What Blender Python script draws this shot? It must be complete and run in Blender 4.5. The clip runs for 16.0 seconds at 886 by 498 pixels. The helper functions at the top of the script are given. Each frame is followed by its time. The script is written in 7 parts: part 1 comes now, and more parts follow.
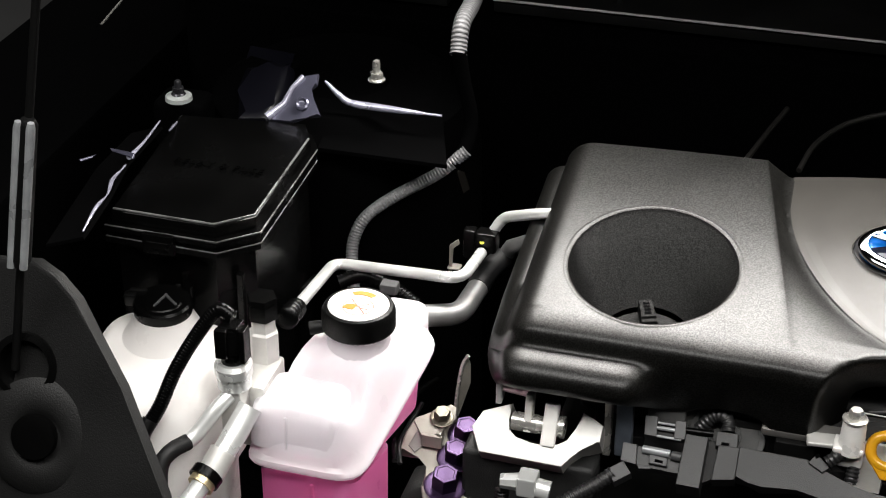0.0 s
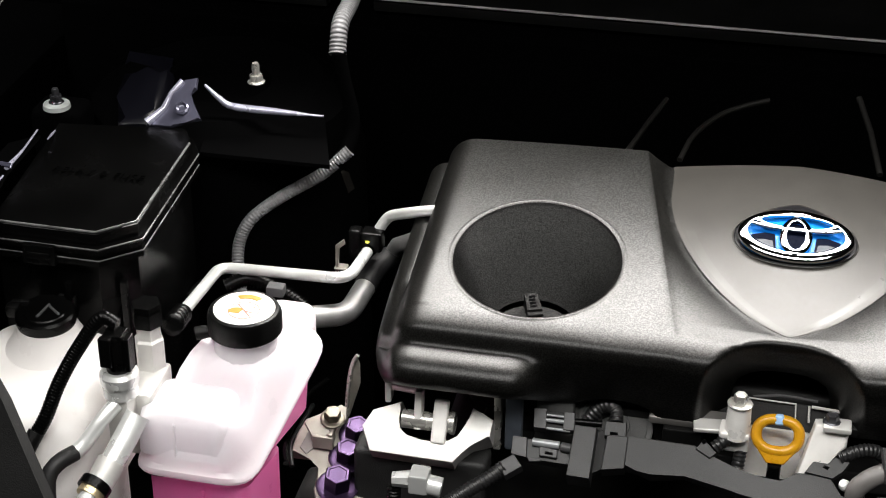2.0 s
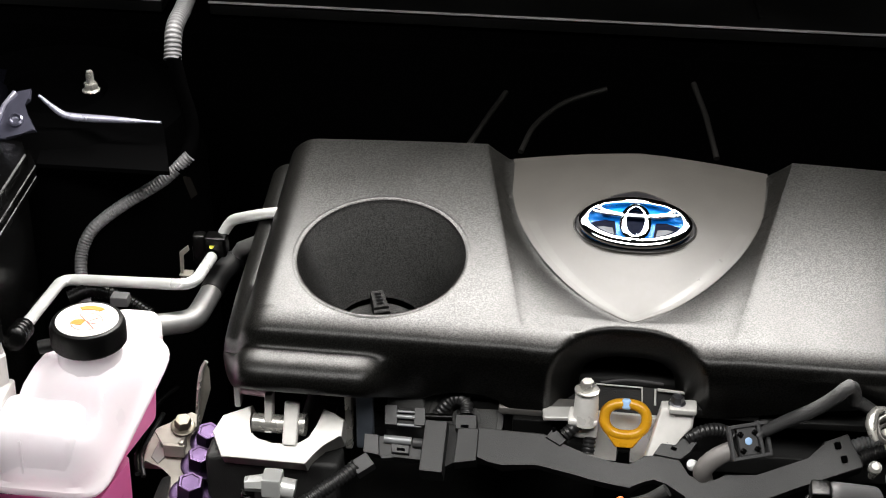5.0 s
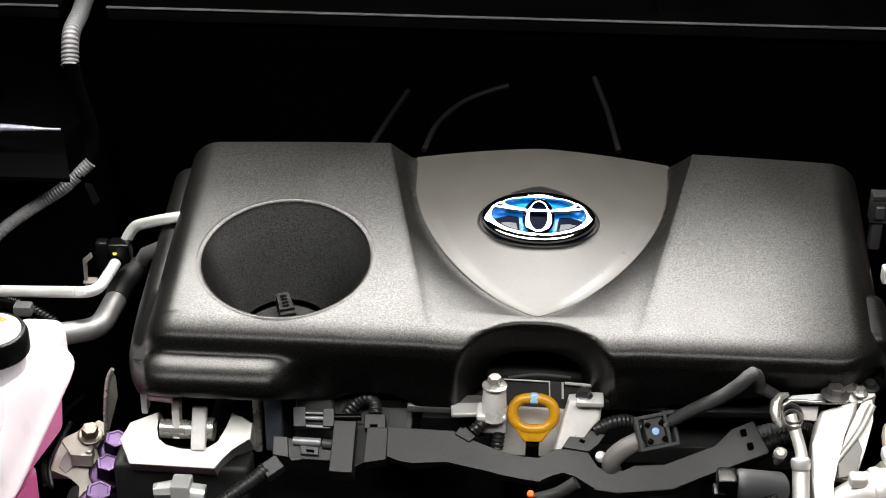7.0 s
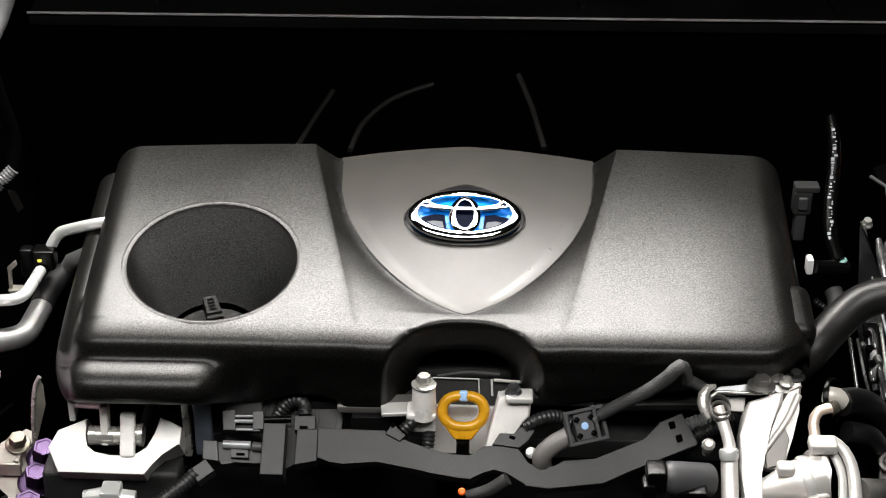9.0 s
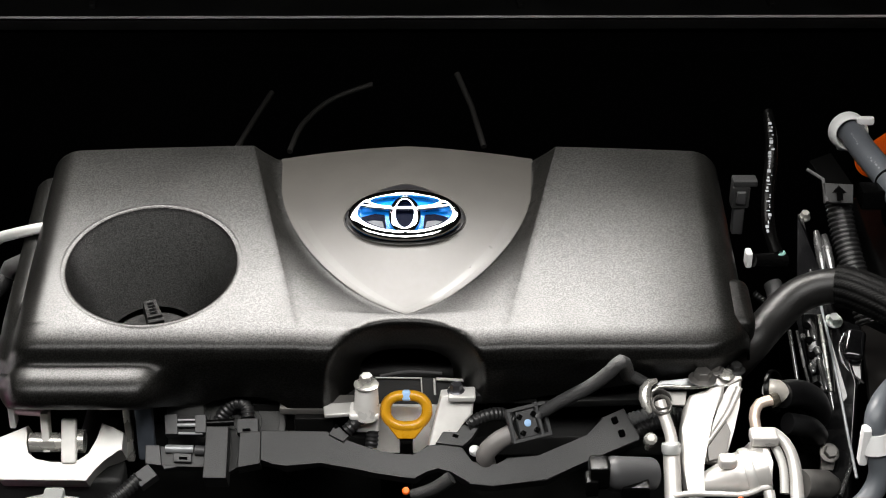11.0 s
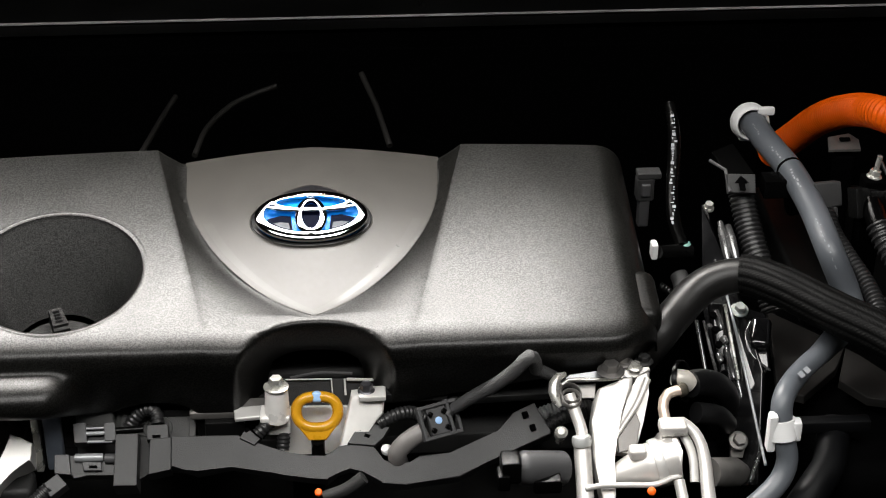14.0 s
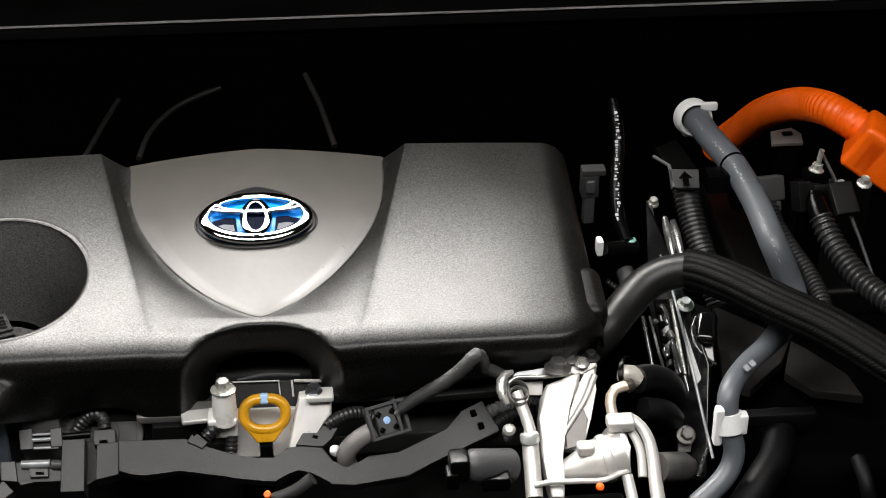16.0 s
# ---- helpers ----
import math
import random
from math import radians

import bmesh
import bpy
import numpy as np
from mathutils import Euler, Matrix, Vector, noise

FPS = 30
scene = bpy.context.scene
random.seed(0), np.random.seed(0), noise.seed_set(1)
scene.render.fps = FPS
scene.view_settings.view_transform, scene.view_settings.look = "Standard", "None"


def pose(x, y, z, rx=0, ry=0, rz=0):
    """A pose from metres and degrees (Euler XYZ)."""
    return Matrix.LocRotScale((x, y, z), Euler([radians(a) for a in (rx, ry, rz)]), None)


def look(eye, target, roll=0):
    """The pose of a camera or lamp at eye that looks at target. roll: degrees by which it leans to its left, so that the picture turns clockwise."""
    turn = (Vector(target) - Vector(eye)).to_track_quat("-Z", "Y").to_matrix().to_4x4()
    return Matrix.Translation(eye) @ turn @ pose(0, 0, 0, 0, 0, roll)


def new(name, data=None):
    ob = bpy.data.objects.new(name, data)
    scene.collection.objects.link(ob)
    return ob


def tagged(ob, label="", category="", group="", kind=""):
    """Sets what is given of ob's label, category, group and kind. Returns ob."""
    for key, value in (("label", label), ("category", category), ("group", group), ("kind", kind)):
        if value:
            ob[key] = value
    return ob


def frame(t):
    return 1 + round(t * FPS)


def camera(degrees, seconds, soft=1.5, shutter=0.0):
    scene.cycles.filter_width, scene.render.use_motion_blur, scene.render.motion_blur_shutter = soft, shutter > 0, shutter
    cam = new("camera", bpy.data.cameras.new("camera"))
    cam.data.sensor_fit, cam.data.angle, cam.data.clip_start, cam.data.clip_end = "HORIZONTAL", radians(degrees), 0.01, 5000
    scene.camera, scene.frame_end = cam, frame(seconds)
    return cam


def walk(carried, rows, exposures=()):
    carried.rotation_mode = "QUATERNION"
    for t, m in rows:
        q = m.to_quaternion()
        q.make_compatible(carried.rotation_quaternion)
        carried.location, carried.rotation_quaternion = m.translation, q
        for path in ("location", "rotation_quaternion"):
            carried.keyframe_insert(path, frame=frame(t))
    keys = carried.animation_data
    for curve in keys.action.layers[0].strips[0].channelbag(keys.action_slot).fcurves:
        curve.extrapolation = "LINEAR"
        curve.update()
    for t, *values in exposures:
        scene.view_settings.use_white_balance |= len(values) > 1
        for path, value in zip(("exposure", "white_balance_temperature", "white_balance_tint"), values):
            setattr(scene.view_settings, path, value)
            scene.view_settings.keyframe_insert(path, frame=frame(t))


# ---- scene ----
# ---- camera and walk ----
cam = camera(28.52, 16.0, soft=1.1)
PIVOT = (-0.0146, -0.1907, 1.68)      # pan axis of the tripod head, lens 0.19 m in front of it
YAW = [(0.0, 15.631), (0.5, 14.656), (1.0, 13.718), (1.5, 12.754), (2.0, 11.823), (2.5, 10.970), (3.0, 10.077),
       (3.5, 9.171), (4.0, 8.271), (4.5, 7.454), (5.0, 6.666), (7.5, 2.821), (8.0, 2.201), (8.5, 1.630), (9.0, 1.094),
       (11.5, -1.340), (12.0, -1.816), (12.5, -2.348), (13.0, -2.881), (13.5, -3.407), (14.0, -3.946), (14.5, -4.401),
       (15.0, -4.844), (15.5, -5.290), (16.0, -5.739)]
rows = []
for t, yaw in YAW:
    a = radians(yaw)
    rows.append((t, pose(PIVOT[0] + 0.0146 * math.cos(a) - 0.1907 * math.sin(a),
                         PIVOT[1] + 0.0146 * math.sin(a) + 0.1907 * math.cos(a), PIVOT[2], 90 - 30.22, 0, yaw) @ pose(0, 0, 0, 0, 0, 0.42)))
walk(cam, rows)


# ---- world and lights ----
world = bpy.data.worlds.new("showroom")
scene.world = world
world.use_nodes = True
world.node_tree.nodes["Background"].inputs[0].default_value = (0.75, 0.85, 1.0, 1)
world.node_tree.nodes["Background"].inputs[1].default_value = 0.002


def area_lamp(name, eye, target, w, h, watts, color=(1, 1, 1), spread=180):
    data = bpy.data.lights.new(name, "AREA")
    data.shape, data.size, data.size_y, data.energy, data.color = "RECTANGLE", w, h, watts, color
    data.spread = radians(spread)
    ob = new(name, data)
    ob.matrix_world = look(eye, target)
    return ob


# long showroom lamp above the open bay
area_lamp("showroom_lamp", (-0.22, 0.60, 2.60), (-0.18, 1.05, 0.9), 2.5, 1.35, 106, (1.0, 0.98, 0.945))
# added fill light under the raised bonnet, unseen, for the cover's sheen
area_lamp("added_sheen_lamp", (-0.12, 1.412, 1.29), (-0.12, 1.10, 0.93), 0.76, 0.14, 7.4, (1.0, 0.965, 0.92), 115)
scene.view_settings.exposure = 0.0


# ---- mesh and material helpers ----
ORIGIN = {}


def material(name, color, rough=0.5, metal=0.0, vary=0.25, grain=0.0, grain_size=900.0, stain=12.0, spec=0.5,
             coat=0.0, rough_vary=0.12, speck=0.0, sparkle=0.0, glint=0.0):
    """A surface with stains at one scale, grain at another, and relief."""
    m = bpy.data.materials.new(name)
    m.use_nodes = True
    nt = m.node_tree
    b = nt.nodes["Principled BSDF"]
    b.inputs["Metallic"].default_value = metal
    b.inputs["Specular IOR Level"].default_value = spec
    b.inputs["Coat Weight"].default_value = coat
    b.inputs["Coat Roughness"].default_value = 0.08
    co = nt.nodes.new("ShaderNodeTexCoord")
    big = nt.nodes.new("ShaderNodeTexNoise")
    big.inputs["Scale"].default_value, big.inputs["Detail"].default_value = stain, 6
    fine = nt.nodes.new("ShaderNodeTexNoise")
    fine.inputs["Scale"].default_value, fine.inputs["Detail"].default_value = grain_size, 2
    nt.links.new(co.outputs["Object"], big.inputs["Vector"])
    nt.links.new(co.outputs["Object"], fine.inputs["Vector"])
    ramp = nt.nodes.new("ShaderNodeMapRange")
    ramp.inputs[1].default_value, ramp.inputs[2].default_value = 0.3, 0.7
    ramp.inputs[3].default_value, ramp.inputs[4].default_value = 1 - vary, 1 + vary * 0.6
    nt.links.new(big.outputs[0], ramp.inputs[0])
    ramp2 = nt.nodes.new("ShaderNodeMapRange")
    ramp2.inputs[1].default_value, ramp2.inputs[2].default_value = 0.3, 0.7
    ramp2.inputs[3].default_value, ramp2.inputs[4].default_value = 1 - speck, 1 + speck
    nt.links.new(fine.outputs[0], ramp2.inputs[0])
    mul = nt.nodes.new("ShaderNodeMath")
    mul.operation = "MULTIPLY"
    nt.links.new(ramp.outputs[0], mul.inputs[0])
    nt.links.new(ramp2.outputs[0], mul.inputs[1])
    tint = nt.nodes.new("ShaderNodeVectorMath")
    tint.operation = "SCALE"
    tint.inputs[0].default_value = color
    nt.links.new(mul.outputs[0], tint.inputs["Scale"])
    nt.links.new(tint.outputs[0], b.inputs["Base Color"])
    rr = nt.nodes.new("ShaderNodeMapRange")
    rr.inputs[1].default_value, rr.inputs[2].default_value = 0.3, 0.7
    rr.inputs[3].default_value, rr.inputs[4].default_value = max(rough - rough_vary, 0.03), min(rough + rough_vary, 1)
    nt.links.new(big.outputs[0], rr.inputs[0])
    nt.links.new(rr.outputs[0], b.inputs["Roughness"])
    if sparkle:
        sp = nt.nodes.new("ShaderNodeMapRange")
        sp.inputs[1].default_value, sp.inputs[2].default_value = 0.35, 0.65
        sp.inputs[3].default_value, sp.inputs[4].default_value = -sparkle, sparkle
        add = nt.nodes.new("ShaderNodeMath")
        nt.links.new(fine.outputs[0], sp.inputs[0])
        nt.links.new(rr.outputs[0], add.inputs[0])
        nt.links.new(sp.outputs[0], add.inputs[1])
        nt.links.new(add.outputs[0], b.inputs["Roughness"])
    if glint:
        gl = nt.nodes.new("ShaderNodeMapRange")
        gl.inputs[1].default_value, gl.inputs[2].default_value = 0.40, 0.62
        gl.inputs[3].default_value, gl.inputs[4].default_value = spec * (1 - glint), spec * (1 + glint)
        nt.links.new(fine.outputs[0], gl.inputs[0])
        nt.links.new(gl.outputs[0], b.inputs["Specular IOR Level"])
    if grain:
        bump = nt.nodes.new("ShaderNodeBump")
        bump.inputs["Strength"].default_value, bump.inputs["Distance"].default_value = grain, 0.0012
        nt.links.new(fine.outputs[0], bump.inputs["Height"])
        nt.links.new(bump.outputs[0], b.inputs["Normal"])
    return m


def thing(name, at, label, category, group=""):
    ob = new(name)
    ob.empty_display_size = 0.02
    ob.location = Vector(at) + Vector((0, 0, 0.0035 * at[0]))      # the car leans a hair across its width
    ORIGIN[ob] = Vector(at)
    return tagged(ob, label, category, group)


def part(name, bm, mat, parent, label="", smooth=True):
    """One mesh under a thing or a part; bm is in world metres."""
    o = ORIGIN[parent]
    bmesh.ops.translate(bm, verts=bm.verts, vec=-o)
    me = bpy.data.meshes.new(name)
    bmesh.ops.recalc_face_normals(bm, faces=bm.faces)
    if smooth:
        for f in bm.faces:
            f.smooth = True
        for e in bm.edges:
            if len(e.link_faces) == 2 and e.calc_face_angle(0) > radians(38):
                e.smooth = False
    bm.to_mesh(me)
    bm.free()
    me.materials.append(mat)
    ob = new(name, me)
    ob.parent = parent
    ORIGIN[ob] = o
    if label:
        ob["label"] = label
    if smooth and len(me.vertices) < 1500:
        w = ob.modifiers.new("face_normals", "WEIGHTED_NORMAL")
        w.keep_sharp, w.weight = True, 80
    return ob


def single(name, bm, mat, label, category="", kind="", group="", at=None):
    """A top-level thing or piece of the setting made of one mesh."""
    lo = Vector((min(v.co[i] for v in bm.verts) for i in range(3)))
    hi = Vector((max(v.co[i] for v in bm.verts) for i in range(3)))
    o = Vector(at) if at else Vector(((lo.x + hi.x) / 2, (lo.y + hi.y) / 2, lo.z))
    dummy = bpy.data.objects.new("tmp", None)
    ORIGIN[dummy] = o
    ob = part(name, bm, mat, dummy)
    ob.parent = None
    bpy.data.objects.remove(dummy)
    ob.location = o
    return tagged(ob, label, category, group, kind)


def joined(*bms):
    out = bms[0]
    for b in bms[1:]:
        me = bpy.data.meshes.new("tmp")
        b.to_mesh(me)
        b.free()
        out.from_mesh(me)
        bpy.data.meshes.remove(me)
    return out


def place(bm, m):
    bmesh.ops.transform(bm, matrix=m, verts=bm.verts)
    return bm


def frame_to(p, axis, up=(0, 0, 1)):
    """Pose with z along axis, at p."""
    z = Vector(axis).normalized()
    u = Vector(up)
    if abs(z.dot(u.normalized())) > 0.98:
        u = Vector((0, 1, 0))
    x = u.cross(z).normalized()
    y = z.cross(x)
    m = Matrix((x, y, z)).transposed().to_4x4()
    m.translation = p
    return m


def rbox(size, bevel=0.003, seg=2, m=None, taper=1.0):
    """Rounded box on its base centre; taper shrinks the top."""
    bm = bmesh.new()
    bmesh.ops.create_cube(bm, size=1)
    for v in bm.verts:
        k = taper if v.co.z > 0 else 1
        v.co = Vector((v.co.x * size[0] * k, v.co.y * size[1] * k, (v.co.z + 0.5) * size[2]))
    if bevel:
        bmesh.ops.bevel(bm, geom=bm.edges[:], offset=min(bevel, min(size) * 0.48), segments=seg, profile=0.5,
                        affect="EDGES", clamp_overlap=True)
    return place(bm, m) if m else bm


def prism(outline, depth, bevel=0.0, seg=2, m=None):
    """Outline in x, y, raised along z from 0 to depth."""
    bm = bmesh.new()
    base = [bm.verts.new((x, y, 0)) for x, y in outline]
    top = [bm.verts.new((x, y, depth)) for x, y in outline]
    n = len(base)
    bm.faces.new(base[::-1])
    cap = bm.faces.new(top)
    for i in range(n):
        bm.faces.new((base[i], base[(i + 1) % n], top[(i + 1) % n], top[i]))
    if bevel:
        bmesh.ops.bevel(bm, geom=list(cap.edges), offset=bevel, segments=seg, profile=0.5, affect="EDGES",
                        clamp_overlap=True)
    return place(bm, m) if m else bm


def chamfered(outline, z0, z1, run, rise):
    """Upright prism whose top edge is cut to a flat chamfer."""
    c = Vector((sum(p[0] for p in outline) / len(outline), sum(p[1] for p in outline) / len(outline)))
    n = len(outline)
    inner = []
    for i in range(n):
        a, b, d = Vector(outline[i - 1]), Vector(outline[i]), Vector(outline[(i + 1) % n])
        e, f = (b - a).normalized(), (d - b).normalized()
        na, nb = Vector((-e.y, e.x)), Vector((-f.y, f.x))
        if na.dot(c - b) < 0:
            na = -na
        if nb.dot(c - b) < 0:
            nb = -nb
        k = (na + nb).normalized()
        inner.append(b + k * run / max(k.dot(na), 0.3))
    bm = bmesh.new()
    lo = [bm.verts.new((x, y, z0)) for x, y in outline]
    mid = [bm.verts.new((x, y, z1 - rise)) for x, y in outline]
    top = [bm.verts.new((p.x, p.y, z1)) for p in inner]
    for r, s in ((lo, mid), (mid, top)):
        for i in range(n):
            bm.faces.new((r[i], r[(i + 1) % n], s[(i + 1) % n], s[i]))
    bm.faces.new(lo[::-1])
    bm.faces.new(top)
    return bm


def lathe(profile, seg=32, m=None, ribs=0, rib=0.0):
    """Profile of (radius, height) turned about z; ribs flute it."""
    bm = bmesh.new()
    rings = []
    for r, z in profile:
        ring = []
        for i in range(seg):
            a = 2 * math.pi * i / seg
            k = r - (rib if ribs and i % max(seg // ribs, 2) == 0 else 0)
            ring.append(bm.verts.new((k * math.cos(a), k * math.sin(a), z)))
        rings.append(ring)
    for a, b in zip(rings, rings[1:]):
        for i in range(seg):
            bm.faces.new((a[i], a[(i + 1) % seg], b[(i + 1) % seg], b[i]))
    bm.faces.new(rings[0][::-1])
    bm.faces.new(rings[-1])
    return place(bm, m) if m else bm


def spline(pts, step):
    """Even points on a smooth line through pts."""
    p = [Vector(q) for q in pts]
    p = [p[0] * 2 - p[1]] + p + [p[-1] * 2 - p[-2]]
    dense = []
    for i in range(1, len(p) - 2):
        for k in range(24):
            t = k / 24
            a, b, c, d = p[i - 1], p[i], p[i + 1], p[i + 2]
            dense.append(0.5 * (2 * b + (c - a) * t + (2 * a - 5 * b + 4 * c - d) * t * t + (3 * b - a - 3 * c + d) * t ** 3))
    dense.append(p[-2])
    length = [0.0]
    for a, b in zip(dense, dense[1:]):
        length.append(length[-1] + (b - a).length)
    n = max(int(length[-1] / step), 2)
    out, j = [], 0
    for i in range(n + 1):
        s = length[-1] * i / n
        while j < len(dense) - 2 and length[j + 1] < s:
            j += 1
        f = (s - length[j]) / max(length[j + 1] - length[j], 1e-9)
        out.append(dense[j].lerp(dense[j + 1], min(max(f, 0), 1)))
    return out


def bent(pts, radius, arc=5):
    """Straight runs with rounded corners, as a bent pipe."""
    p = [Vector(q) for q in pts]
    out = [p[0]]
    for a, b, c in zip(p, p[1:], p[2:]):
        u, w = (a - b), (c - b)
        k = min(radius, u.length * 0.45, w.length * 0.45)
        s, e = b + u.normalized() * k, b + w.normalized() * k
        for i in range(arc + 1):
            t = i / arc
            out.append(s * (1 - t) ** 2 + b * 2 * t * (1 - t) + e * t * t)
    return out + [p[-1]]


def sweep(line, radius, seg=12, flat=1.0):
    """A tube along the points of line; radius is a number or a function of (index, share)."""
    bm = bmesh.new()
    n = len(line)
    side = None
    rings = []
    for i, p in enumerate(line):
        d = (line[min(i + 1, n - 1)] - line[max(i - 1, 0)]).normalized()
        if side is None:
            side = d.cross(Vector((0, 0, 1)))
            if side.length < 0.1:
                side = d.cross(Vector((0, 1, 0)))
        side = (side - d * side.dot(d)).normalized()
        up = side.cross(d)
        r = radius(i, i / (n - 1)) if callable(radius) else radius
        rings.append([bm.verts.new(p + side * (r * math.cos(2 * math.pi * k / seg)) + up * (r * flat * math.sin(2 * math.pi * k / seg)))
                      for k in range(seg)])
    for a, b in zip(rings, rings[1:]):
        for k in range(seg):
            bm.faces.new((a[k], a[(k + 1) % seg], b[(k + 1) % seg], b[k]))
    bm.faces.new(rings[0][::-1])
    bm.faces.new(rings[-1])
    return bm


def braid(line, r, seg=112):
    """Woven sleeve: small raised strands in offset rows."""
    bm = sweep(line, r, seg)
    bm.verts.ensure_lookup_table()
    for i, p in enumerate(line):
        for k in range(seg):
            v = bm.verts[i * seg + k]
            c = k % 8
            lean = (c if c < 4 else 7 - c) + i
            ridge = math.sin(math.pi * (c + 0.5) / 8) * 0.0011 - (0.0006 if lean % 3 == 0 else 0)
            v.co += (v.co - p).normalized() * (ridge - 0.0006)
    return bm


def print_on(line, r, i0, i1, seed, size=0.0024, eye=(0.0, 0.0, 1.68)):
    """Worn, unreadable print along a hose: short bars that follow its face."""
    rnd = random.Random(seed)
    bm = bmesh.new()
    i = i0
    while i < i1:
        n = rnd.choice((1, 2, 2, 3, 3))
        a, b = line[i], line[min(i + n, len(line) - 1)]
        d = (b - a).normalized()
        nrm = Vector(eye) - a
        nrm = (nrm - d * nrm.dot(d)).normalized()
        s = nrm.cross(d)
        off = nrm * (r + 0.00035)
        h = size * rnd.choice((0.12, 0.20, 0.32))
        c = rnd.choice((-0.3, 0.0, 0.3)) * size
        q = [a + s * (c + h), b + s * (c + h), b + s * (c - h), a + s * (c - h)]
        bm.faces.new([bm.verts.new(v + off) for v in q])
        i += n + rnd.choice((1, 1, 1, 1, 2))
    return bm


def tube(pts, r, seg=14, step=0.006):
    return sweep(spline(pts, step), r, seg)


def conduit(pts, r, pitch=0.0032, depth=0.14, seg=14):
    """Corrugated loom tube."""
    prof = (1.0, 1.0, 1 - depth, 1 - depth)
    return sweep(spline(pts, pitch / 4), lambda i, s: r * prof[i % 4], seg)


def hex_bolt(p, axis=(0, 0, 1), r=0.007, h=0.006, flange=0.0095, turn=0.0):
    """Hexagon head with its flange, a shallow dish in the top."""
    head = lathe([(r, 0.0), (r, h * 0.85), (r * 0.88, h), (r * 0.72, h), (r * 0.66, h * 0.96)], 6, pose(0, 0, 0.0018, 0, 0, turn))
    wash = lathe([(flange, 0), (flange, 0.001), (flange * 0.8, 0.0022)], 20)
    return place(joined(head, wash), frame_to(p, axis))


def plate(points, thick, bevel=0.001):
    """A flat plate of given thickness whose top face follows points, nearly in one plane."""
    p = [Vector(q) for q in points]
    c = sum(p, Vector()) / len(p)
    nrm = Vector()
    for a, b in zip(p, p[1:] + p[:1]):
        nrm += (a - c).cross(b - c)
    nrm.normalize()
    if nrm.z < 0:
        nrm = -nrm
        p = p[::-1]
    m = frame_to(c, nrm)
    inv = m.inverted()
    q = [inv @ v for v in p]
    return prism([(v.x, v.y) for v in q], thick, bevel, 2, m @ pose(0, 0, -thick))


def ring_bars(p, q, normal, lengths, width, gap, lift=0.0003):
    """Rows of short printed bars from p towards q, lying on a surface with that normal."""
    p, q = Vector(p), Vector(q)
    d = (q - p).normalized()
    s = Vector(normal).cross(d).normalized()
    nrm = d.cross(s)
    bm = bmesh.new()
    x = 0.0
    for l in lengths:
        c = [p + d * x + s * width / 2, p + d * (x + l) + s * width / 2, p + d * (x + l) - s * width / 2, p + d * x - s * width / 2]
        bm.faces.new([bm.verts.new(v + nrm * lift) for v in c])
        x += l + gap
    return bm


# ---- materials ----
M_COVER = material("grained_black_plastic", (0.0042, 0.0041, 0.0037), 0.345, vary=0.3, grain=0.04, grain_size=780, stain=22, spec=0.265, rough_vary=0.03, speck=0.45, sparkle=0.03, glint=0.32)
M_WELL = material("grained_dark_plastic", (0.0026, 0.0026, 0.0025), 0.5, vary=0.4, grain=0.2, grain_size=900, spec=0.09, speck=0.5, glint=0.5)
M_SHIELD = material("satin_grey_plastic", (0.022, 0.0205, 0.018), 0.37, vary=0.14, grain=0.06, grain_size=1800, stain=45, spec=0.275, rough_vary=0.018, speck=0.12)
M_BLACK = material("black_plastic", (0.0016, 0.0016, 0.0016), 0.22, spec=0.13, vary=0.3, grain=0.12, grain_size=1500)
M_BLACKM = material("matt_black_plastic", (0.0026, 0.0026, 0.0026), 0.42, spec=0.22, vary=0.3, grain=0.25, grain_size=1500)
M_GREYPL = material("dark_grey_plastic", (0.034, 0.034, 0.0345), 0.5, spec=0.35, vary=0.35, speck=0.2, grain=0.2, grain_size=1300)
M_GREYPL2 = material("mid_grey_plastic", (0.054, 0.054, 0.056), 0.48, spec=0.4, vary=0.2, grain=0.2, grain_size=1300)
M_RUBBER = material("black_rubber", (0.0035, 0.0035, 0.0039), 0.48, spec=0.35, vary=0.35, grain=0.2, grain_size=700)
M_HOSE = material("slate_grey_rubber", (0.086, 0.094, 0.106), 0.42, vary=0.25, grain=0.15, grain_size=600)
M_CAST = material("cast_aluminium", (0.60, 0.59, 0.57), 0.48, metal=0.35, vary=0.2, grain=0.16, grain_size=1500, stain=30)
M_CASTW = material("pale_cast_aluminium", (0.62, 0.60, 0.575), 0.38, metal=0.35, vary=0.15, grain=0.12, grain_size=1500, stain=30)
M_CASTD = material("rough_cast_aluminium", (0.22, 0.21, 0.20), 0.5, metal=0.6, vary=0.25, grain=0.2, grain_size=1300, stain=30)
M_CASE = material("dull_grey_casting", (0.10, 0.10, 0.099), 0.6, metal=0.2, spec=0.3, vary=0.35, grain=0.4, grain_size=900, stain=30)
M_BOSS = material("bright_cast_aluminium", (0.90, 0.88, 0.85), 0.36, metal=0.12, vary=0.15, grain=0.1, grain_size=1500, stain=40)
M_ALU = material("drawn_aluminium", (0.76, 0.77, 0.76), 0.32, metal=0.55, vary=0.12, grain=0.1, grain_size=1200, stain=25)
M_STEEL = material("zinc_plated_steel", (0.62, 0.61, 0.57), 0.28, metal=0.7, vary=0.2, grain=0.1, stain=60)
M_PLATE = material("dull_steel_plate", (0.31, 0.29, 0.255), 0.48, metal=0.5, vary=0.3, grain=0.12, grain_size=1500, stain=40)
